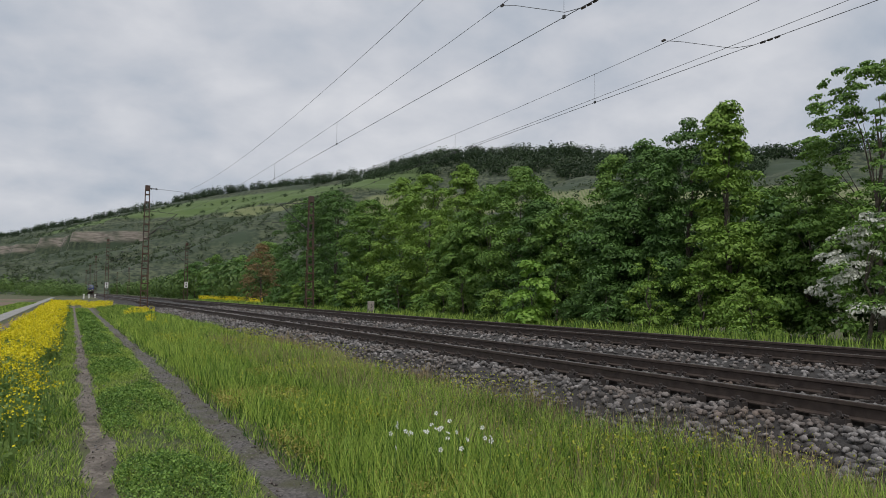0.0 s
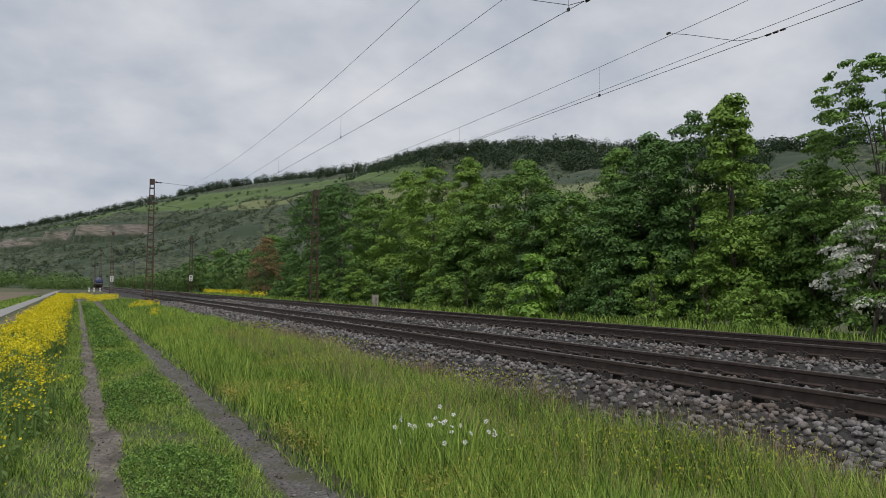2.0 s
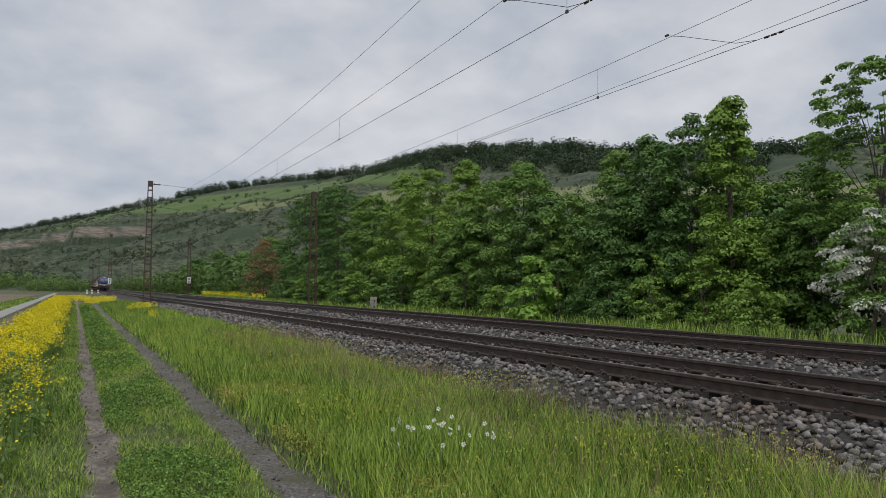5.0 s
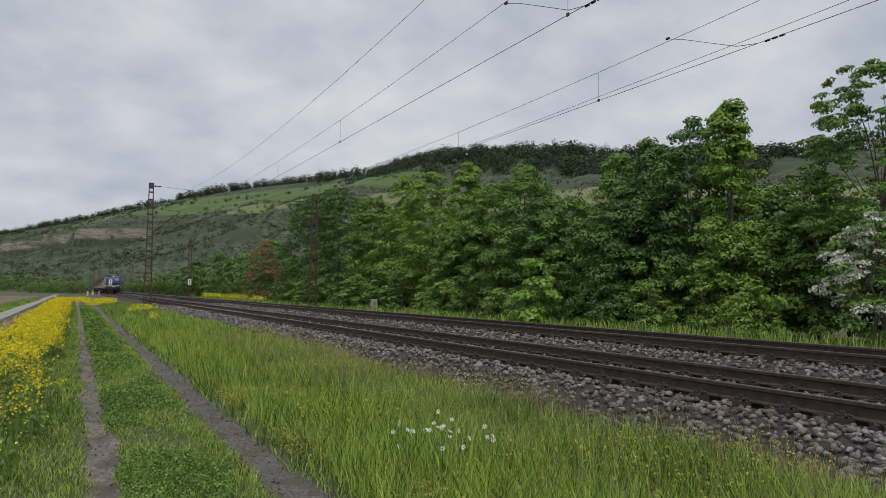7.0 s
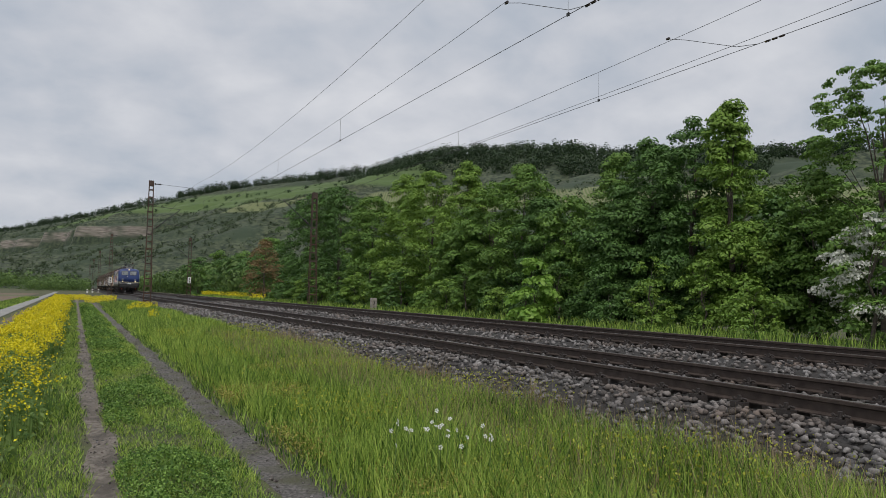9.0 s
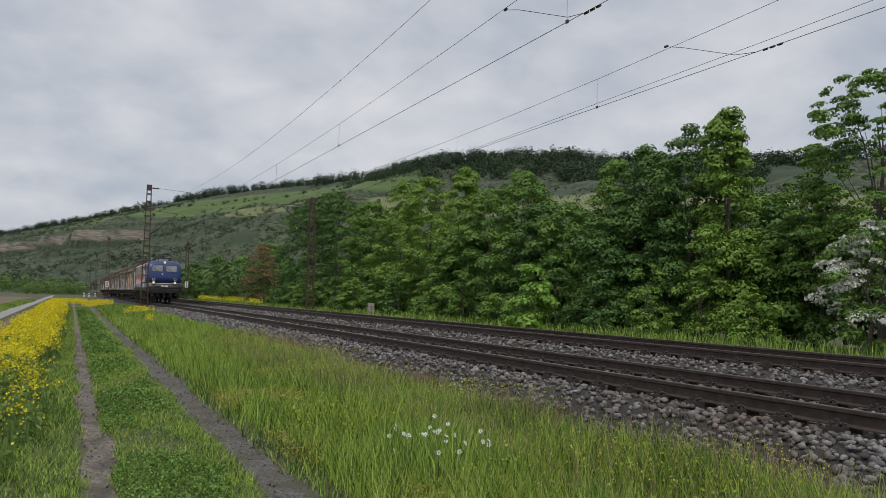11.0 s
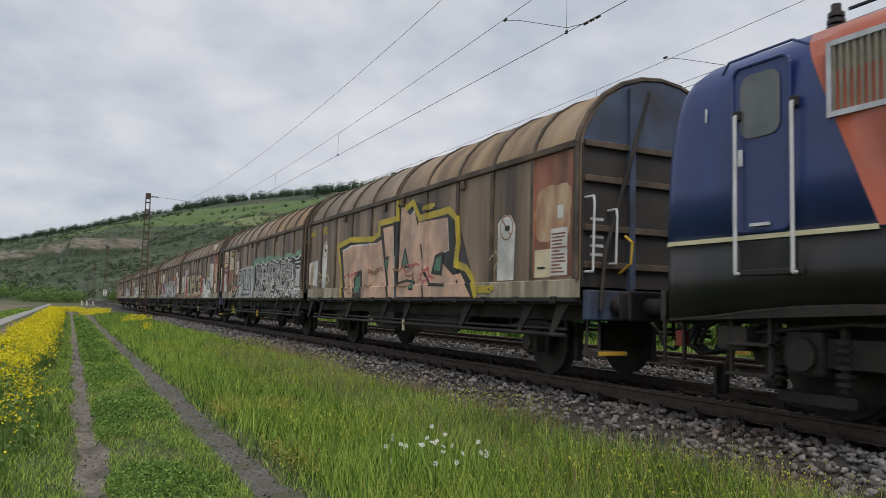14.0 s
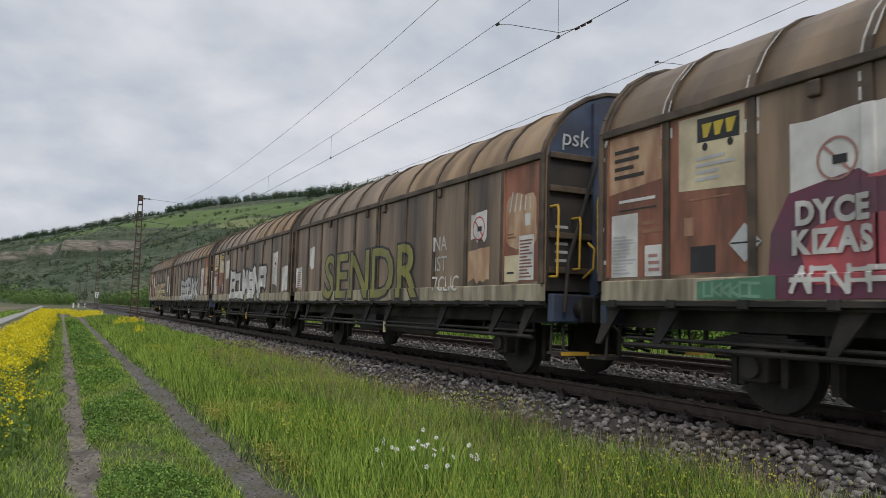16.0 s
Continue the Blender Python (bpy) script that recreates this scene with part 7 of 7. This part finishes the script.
def decorate(w, i):
    lead = i % 2 == 0
    if lead:
        label_panel(w, 0.14, 1.06, i)
    else:
        owner_panel(w, i not in (1, 5))
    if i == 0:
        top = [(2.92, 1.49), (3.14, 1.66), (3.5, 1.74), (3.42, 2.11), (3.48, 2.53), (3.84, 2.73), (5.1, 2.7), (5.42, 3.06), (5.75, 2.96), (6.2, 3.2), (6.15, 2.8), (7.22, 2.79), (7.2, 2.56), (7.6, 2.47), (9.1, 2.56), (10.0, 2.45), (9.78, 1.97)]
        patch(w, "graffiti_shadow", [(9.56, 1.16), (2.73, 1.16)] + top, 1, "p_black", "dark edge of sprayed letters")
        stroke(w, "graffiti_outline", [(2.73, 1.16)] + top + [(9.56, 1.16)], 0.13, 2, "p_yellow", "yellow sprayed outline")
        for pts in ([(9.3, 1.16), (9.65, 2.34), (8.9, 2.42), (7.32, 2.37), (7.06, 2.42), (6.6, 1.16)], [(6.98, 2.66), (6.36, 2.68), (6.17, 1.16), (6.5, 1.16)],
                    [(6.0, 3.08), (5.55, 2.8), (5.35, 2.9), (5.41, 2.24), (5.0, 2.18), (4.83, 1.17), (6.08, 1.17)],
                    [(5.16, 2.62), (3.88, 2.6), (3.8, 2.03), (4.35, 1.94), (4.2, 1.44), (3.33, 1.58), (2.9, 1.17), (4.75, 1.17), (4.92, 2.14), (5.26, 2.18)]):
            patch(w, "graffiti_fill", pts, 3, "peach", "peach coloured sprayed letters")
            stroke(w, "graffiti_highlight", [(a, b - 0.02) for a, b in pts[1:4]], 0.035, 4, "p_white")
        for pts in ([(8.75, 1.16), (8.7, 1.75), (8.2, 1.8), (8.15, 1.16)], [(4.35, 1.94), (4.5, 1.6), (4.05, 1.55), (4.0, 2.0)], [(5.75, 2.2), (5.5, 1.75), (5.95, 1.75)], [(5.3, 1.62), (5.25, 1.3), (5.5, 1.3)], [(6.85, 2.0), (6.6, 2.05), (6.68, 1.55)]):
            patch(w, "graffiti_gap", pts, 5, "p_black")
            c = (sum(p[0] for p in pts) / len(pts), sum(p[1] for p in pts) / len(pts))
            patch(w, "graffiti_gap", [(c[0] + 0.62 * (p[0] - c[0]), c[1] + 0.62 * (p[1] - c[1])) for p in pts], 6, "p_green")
        stroke(w, "graffiti_line", [(5.0, 2.18), (4.85, 1.7), (4.55, 1.4), (3.9, 1.38)], 0.06, 5, "p_black")
        stroke(w, "graffiti_line", [(6.05, 1.45), (5.6, 1.5), (5.2, 1.45)], 0.05, 5, "p_black")
        r = random.Random(5)
        for k in range(16):
            y, z = r.uniform(3.6, 9.2), r.uniform(1.25, 1.85)
            stroke(w, "graffiti_line", [(y + 0.16 * q * r.uniform(0.6, 1.4), z + r.uniform(-0.1, 0.1)) for q in range(4)], r.uniform(0.02, 0.045), 7, r.choice(("p_brown", "p_brown", "p_rose")))
        for y0, z0, y1, z1, q in ((12.0, 2.85, 12.36, 3.0, 3), (4.44, 2.84, 4.95, 2.92, 5), (2.15, 1.24, 2.8, 1.34, 7), (10.9, 2.85, 11.3, 3.05, 4)):
            scrawl(w, "tag", y0, y1, z0, z1, 4, "p_yellow", int(y0 * 7), q, 0.032)
        patch(w, "paint_patch", [(2.1, 1.42), (1.61, 1.42), (1.62, 1.9), (1.58, 2.25), (1.71, 2.42), (1.91, 2.44), (2.1, 2.33), (2.06, 2.2)], 1, "p_white")
        no_step_sign(w, 1.84, 2.24, 2, "p_brown")
        patch(w, "paint_patch", [(11.28, 1.42), (10.98, 1.42), (10.9, 2.0), (10.86, 2.5), (11.0, 2.66), (11.22, 2.6), (11.3, 2.2)], 1, "p_white")
        no_step_sign(w, 11.08, 2.42, 2, "p_brown")
        stroke(w, "tag", [(11.5, 1.85), (11.2, 1.7), (11.4, 1.6), (11.1, 1.6), (10.8, 1.75), (10.65, 1.62), (10.85, 1.52), (11.0, 1.68)], 0.03, 3, "p_cream")
        stroke(w, "tag", [(2.3, 1.75), (2.15, 1.9), (2.05, 1.75), (2.2, 1.6)], 0.025, 3, "p_cream")
        drip_patch(w, 11.7, 12.4, 1.45, 2.16, 1, "p_white", 70)
        patch(w, "data_plate", rect(12.06, 12.36, 1.5, 2.08), 2, "p_cream")
        text_bars(w, 12.08, 12.34, 1.53, 2.04, 11, 3, "faded_red")
    elif i == 1:
        crest = [(0.06, 2.62), (0.48, 2.56), (1.02, 2.43), (2.3, 2.48), (3.88, 2.5), (4.81, 2.54), (6.1, 2.55)]
        haze = [(q[0] + 0.0, q[1]) for q in crest]
        spiky = []
        for p, q in zip(haze[:-1], haze[1:]):
            m = max(2, int((q[0] - p[0]) / 0.16))
            spiky += [(p[0] + (q[0] - p[0]) * k / m, p[1] + (q[1] - p[1]) * k / m + (0.09 if k % 2 else -0.03)) for k in range(m)]
        patch(w, "graffiti_glow", [(6.4, 1.6), (0.06, 1.6)] + spiky + [(6.5, 2.5)], 1, "p_mint", "green sprayed haze")
        dark = [(6.15, 1.16), (0.07, 1.16), (0.07, 2.38)] + [(0.25 + 0.35 * k, 2.38 + 0.05 * math.sin(k * 1.9)) for k in range(17)] + [(6.2, 2.3)]
        patch(w, "graffiti_ground", dark, 2, "p_black")
        stroke(w, "graffiti_line", [(0.1 + 0.2 * k, 2.34 + 0.05 * math.sin(k * 1.6) + (0.03 if k % 2 else 0)) for k in range(31)], 0.045, 3, "p_white")
        curls(w, "graffiti_line", 1.05, 6.1, 1.42, 2.28, 3, "p_white", 21, 48, "white sprayed curls and eyes")
        curls(w, "graffiti_line", 0.1, 6.1, 1.17, 1.38, 3, "p_white", 27, 22)
        for g in (0.0, 0.12):
            a, b, c, e = 0.22 - g, 0.82 + g, 1.44 - g * 0.3, 2.1 + g
            stroke(w, "graffiti_edge", [(a, c), (a, e - 0.1), (a + 0.1, e), (b - 0.1, e), (b, e - 0.1), (b, c), (a, c)], 0.04, 4, "p_white")
        patch(w, "data_plate", rect(0.32, 0.74, 1.5, 2.02), 3, "p_white")
        text_bars(w, 0.35, 0.71, 1.53, 1.99, 11, 4, "p_silver")
        patch(w, "graffiti_fill", [(9.5, 1.18), (6.42, 1.18), (6.6, 2.34), (7.6, 2.36), (8.3, 2.33), (9.3, 2.26)], 1, "p_silver", "silver sprayed block letters")
        painted_words(w, "graffiti_edge", "PILS", 9.25, 1.32, 1.25, 3, "p_black", "dark edge of sprayed letters", 0.07, 1.05)
        painted_words(w, "graffiti_letter", "PILS", 9.25, 1.32, 1.25, 5, "p_silver", "silver sprayed letters", 0.015, 1.05)
        patch(w, "graffiti_glow", blob(9.2, 10.62, 1.3, 2.25, 15, 0.05), 1, "worn_tan", "sprayed tan face")
        patch(w, "graffiti_fill", [(10.66, 1.75), (10.5, 1.4), (10.2, 1.2), (9.7, 1.17), (9.4, 1.3), (9.24, 1.8), (9.42, 1.62), (9.75, 1.42), (10.1, 1.42), (10.4, 1.55)], 2, "p_black", "dark sprayed mouth with pale teeth")
        for q in (10.24, 9.72):
            patch(w, "graffiti_eye", disc(q, 1.9, 0.22, 0.28), 2, "p_black")
            patch(w, "graffiti_eye", disc(q, 1.92, 0.09, 0.14), 4, "p_gold")
            patch(w, "graffiti_eye", disc(q - 0.03, 1.92, 0.02, 0.12, 10), 5, "p_black")
        for k, (y, z) in enumerate(((10.54, 1.47), (10.36, 1.38), (10.19, 1.31), (10.03, 1.3), (9.86, 1.32), (9.7, 1.37), (9.51, 1.53), (9.43, 1.67))):
            patch(w, "graffiti_tooth", disc(y, z, 0.055, 0.06, 8), 4, "p_cream")
        drip_patch(w, 9.28, 9.72, 2.05, 2.62, 3, "p_white", 33)
        no_step_sign(w, 9.46, 2.33, 4, "p_red")
        stroke(w, "graffiti_line", [(9.95, 2.1), (10.02, 1.85), (9.96, 1.65)], 0.05, 4, "p_silver")
        stroke(w, "graffiti_line", [(9.2, 1.2), (9.1, 1.7), (9.14, 2.15)], 0.06, 4, "p_white")
    elif i == 2:
        drip_patch(w, 1.42, 2.28, 1.6, 2.79, 1, "p_white", 82, -0.03)
        no_step_sign(w, 1.86, 2.4, 2)
        for pts in ([(4.33, 1.3), (4.35, 2.19), (4.1, 2.12), (3.9, 2.0), (3.68, 2.1), (3.75, 1.9), (4.0, 1.86), (4.1, 1.62), (3.54, 1.7), (3.9, 1.4)],
                    [(4.3, 1.17), (3.6, 1.6), (3.03, 2.2), (2.46, 2.18), (2.66, 1.75), (2.12, 1.68), (1.85, 1.42), (1.83, 1.17)]):
            c = (sum(p[0] for p in pts) / len(pts), sum(p[1] for p in pts) / len(pts))
            patch(w, "graffiti_edge", [(c[0] + 1.1 * (p[0] - c[0]), max(1.16, c[1] + 1.1 * (p[1] - c[1]))) for p in pts], 2, "p_black")
            patch(w, "graffiti_letter", pts, 4, "p_white", "white sprayed letters with green dots")
        for y, z, q in ((4.22, 1.98, 0.09), (2.85, 2.0, 0.12), (2.68, 1.95, 0.08), (2.1, 1.36, 0.12), (2.3, 1.26, 0.09), (3.25, 1.5, 0.1), (3.6, 1.3, 0.08)):
            patch(w, "graffiti_dot", disc(y, z, q, q * 0.85, 14), 5, "p_green")
        stroke(w, "graffiti_line", [(2.75, 1.95), (2.95, 1.65), (2.6, 1.6), (2.55, 1.72)], 0.07, 5, "p_black")
        for k in range(5):
            stroke(w, "tag", [(3.75 - 0.16 * k, 2.18 - 0.02 * k), (3.62 - 0.12 * k, 1.75)], 0.025, 3, "p_silver")
        patch(w, "graffiti_fill", [(5.42, 1.2), (4.66, 1.2), (4.62, 2.25), (5.42, 2.28)], 1, "p_rose", "bright red sprayed block")
        block_letters(w, 5.0, 9.4, 1.3, 2.3, 32, 6, "p_ochre", "ochre sprayed letters with dark edges", 0.06)
        patch(w, "graffiti_fill", rect(10.01, 10.66, 1.19, 2.28), 1, "p_rose", "bright red sprayed block")
        for q, word in enumerate(("OLD", "BUT", "GOLD")):
            painted_words(w, "graffiti_letter", word, (10.52, 10.4, 10.36)[q], 1.78 - 0.16 * q, (0.2, 0.15, 0.15)[q], 4, "p_black", "thin black sprayed words", 0.003, 0.85)
        stroke(w, "graffiti_edge", [(9.98, 1.22), (10.0, 2.3), (9.2, 2.42)], 0.09, 2, "p_black")
        block_letters(w, 9.16, 9.92, 1.32, 2.28, 7, 1, "p_ochre", "ochre sprayed letter with white highlights")
        drip_patch(w, 10.1, 11.03, 1.5, 2.76, 0, "p_silver", 51)
        no_step_sign(w, 10.5, 2.36, 2)
        drip_patch(w, 11.26, 12.36, 1.42, 2.42, 0, "p_white", 41)
        patch(w, "data_plate", rect(11.78, 12.28, 1.46, 2.08), 1, "p_cream")
        text_bars(w, 11.82, 12.24, 1.5, 2.04, 12, 2, "faded_red")
        patch(w, "data_plate", rect(11.36, 11.52, 1.6, 1.76), 1, "p_ochre")
        stroke(w, "tag", [(11.6, 2.0), (11.52, 1.75), (11.46, 1.95), (11.38, 1.75), (11.3, 1.98)], 0.03, 2, "p_silver")
        scrawl(w, "tag", 11.4, 12.0, 1.2, 1.34, 5, "p_green", 43, 6, 0.03)
        bm = bmesh.new()
        box(bm, -1.36, -1.18, 1.45, 2.0, 3.42, 3.70, 0.01)
        part("roof_patch", bm, "p_white", w, "white patch on the roof edge")
        edge_flakes(w, 90)
    elif i == 3:
        for k, (a, b, z) in enumerate(((9.0, 7.9, 2.42), (7.3, 6.6, 2.5), (5.9, 4.9, 2.5), (4.7, 3.9, 2.55), (3.2, 2.2, 2.6))):
            patch(w, "graffiti_glow", [(a, 2.1), (b, 2.1), (b - 0.05, z - 0.05), (b + 0.25 * (a - b), z - 0.16), (b + 0.4 * (a - b), z + 0.05), (b + 0.7 * (a - b), z - 0.12), (a, z - 0.2)], 1, ("p_rose", "p_flame", "p_rose", "p_rose", "p_flame")[k], "flame-coloured sprayed haze")
        patch(w, "graffiti_ground", [(9.1, 1.18), (1.75, 1.18), (1.85, 2.2), (4.5, 2.24), (9.0, 2.2)], 2, "p_plum")
        block_letters(w, 1.95, 8.5, 1.28, 2.2, 33, 9, "p_silver", "silver sprayed letters with black edges", 0.05, 3)
        for a, b, m in ((1.5, 1.9, "p_flame"), (1.2, 1.55, "p_plum"), (1.3, 1.7, "faded_red")):
            patch(w, "graffiti_glow", blob(a, b, 1.42, 2.2, int(a * 50), 0.25), 2 if m == "p_flame" else 1, m)
        drip_patch(w, 1.46, 2.2, 1.85, 2.79, 0, "p_white", 61)
        no_step_sign(w, 1.82, 2.38, 3)
        drip_patch(w, 0.16, 1.17, 1.42, 2.4, 1, "p_white", 62)
        patch(w, "data_plate", rect(0.2, 0.62, 1.48, 2.1), 2, "p_white")
        text_bars(w, 0.24, 0.58, 1.52, 2.06, 11, 3, "p_silver")
        patch(w, "graffiti_glow", [(1.7, 1.17), (0.15, 1.17), (0.15, 1.38), (1.7, 1.38)], 4, "p_plum")
        drip_patch(w, 8.7, 9.78, 2.0, 2.84, 0, "p_white", 63)
        no_step_sign(w, 9.3, 2.42, 3)
        patch(w, "graffiti_glow", [(10.05, 1.17), (8.6, 1.17), (8.6, 2.0), (9.1, 2.3), (9.8, 2.16), (10.0, 1.8)], 1, "p_plum", "plum coloured sprayed cloud")
        patch(w, "graffiti_glow", blob(8.7, 9.6, 1.3, 1.9, 14, 0.2), 2, "p_rose")
        for q, word in enumerate(("DYCE", "KIZAS")):
            painted_words(w, "graffiti_letter", word, (9.72, 9.76)[q], 1.86 - 0.27 * q, 0.3, 10, "p_white", "white sprayed words", 0.014, 0.9)
        scrawl(w, "graffiti_letter", 8.8, 9.74, 1.24, 1.46, 10, "p_white", 41, 5, 0.04)
        patch(w, "graffiti_glow", [(10.9, 1.17), (9.92, 1.17), (9.92, 1.4), (10.9, 1.36)], 4, "p_green")
        scrawl(w, "tag", 10.1, 10.8, 1.2, 1.34, 6, "p_mint", 42, 6, 0.03)
        edge_flakes(w, 91)
    elif i == 4:
        painted_words(w, "graffiti_shadow", "SENDR", 9.85, 1.24, 1.5, 2, "p_black", "dark edge of sprayed letters", 0.07, 1.2)
        painted_words(w, "graffiti_letter", "SENDR", 9.85, 1.24, 1.5, 4, "p_lime", "faded yellow-green sprayed letters", 0.02, 1.2)
        for q, word in enumerate(("NA", "1ST", "7CLIC")):
            painted_words(w, "graffiti_letter", word, 3.5, 2.05 - 0.36 * q, 0.38, 2, "p_white", "thin white sprayed words", 0.0, 0.95)
        drip_patch(w, 1.6, 2.12, 2.08, 2.6, 1, "p_white", 64)
        no_step_sign(w, 1.86, 2.34, 2, "p_red")
        drip_patch(w, 1.5, 2.2, 1.42, 2.0, 0, "worn_tan", 65)
        for k in range(5):
            stroke(w, "tag", [(0.9 - 0.14 * k, 2.5), (0.82 - 0.12 * k, 2.8 - 0.03 * k)], 0.03, 4, "p_white")
        drip_patch(w, 11.9, 12.4, 1.45, 2.1, 0, "p_white", 66)
        text_bars(w, 11.98, 12.32, 1.52, 2.0, 9, 1, "faded_red")
        drip_patch(w, 10.8, 11.2, 2.0, 2.6, 0, "p_white", 67)
    else:
        if i % 2:
            drip_patch(w, 0.16, 0.9, 1.42, 2.2, 1, "p_white", 100 + i)
            drip_patch(w, 1.5, 2.1, 1.6, 2.7, 1, "p_white", 110 + i)
            no_step_sign(w, 1.8, 2.35, 2)
            drip_patch(w, 9.0, 9.8, 2.0, 2.8, 0, "p_white", 120 + i)
        else:
            drip_patch(w, 1.5, 2.2, 1.42, 2.7, 1, "p_white", 130 + i)
            no_step_sign(w, 1.86, 2.35, 2)
        block_letters(w, 3.0, 8.6, 1.34, 2.2, 60 + i, 7, ("p_silver", "p_ochre", "p_white")[i % 3], "sprayed letters")
    labs = ["weathered brown covered freight wagon with peach graffiti", "weathered brown covered freight wagon with white and green graffiti", "weathered brown covered freight wagon with red and gold graffiti",
            "weathered brown covered freight wagon with silver graffiti", "weathered brown covered freight wagon with yellow-green graffiti"]
    tagged(w, labs[i] if i < 5 else "weathered brown covered freight wagon at the train's end", "freight wagon", "wagons of the train")


# ---- build ----
build_ground()
build_hill()
build_ballast()
build_track("track_near", XC, 0.0, "near railway track with rusty rails on sleepers")
build_track("track_far", XF, ZF, "far railway track with rusty rails on sleepers")
build_overhead()
build_markers()
loco = build_loco()
wagons = []
for i in range(8):
    wg = build_wagon(i % 2 == 0, i != 1, i in (3, 4))
    if i == 4:
        tag = part("graffiti_letter", lettering("psk", 0.36, 0.1, 0.0), "p_silver", wg, "thin white sprayed tag")
        tag.matrix_basis = pose(-1.16, -0.024, 3.42, 90, 0, 0)
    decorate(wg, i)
    wagons.append(wg)
build_trees()
build_rape()
build_grass()


def front_y(t):
    """Where the train's front buffers are at t seconds."""
    return 17.55 - 26.65 * (t - 13.0)


def motions():
    times = [0, 2, 4, 6, 8, 10, 12, 14, 16]
    walk(loco, [(t, pose(XC, front_y(t), 0)) for t in times])
    for i, wg in enumerate(wagons):
        start = 17.2 + 26.95 * (i // 2) + (13.15 if i % 2 else 0.0)
        walk(wg, [(t, pose(XC, front_y(t) + start, 0)) for t in times])


motions()
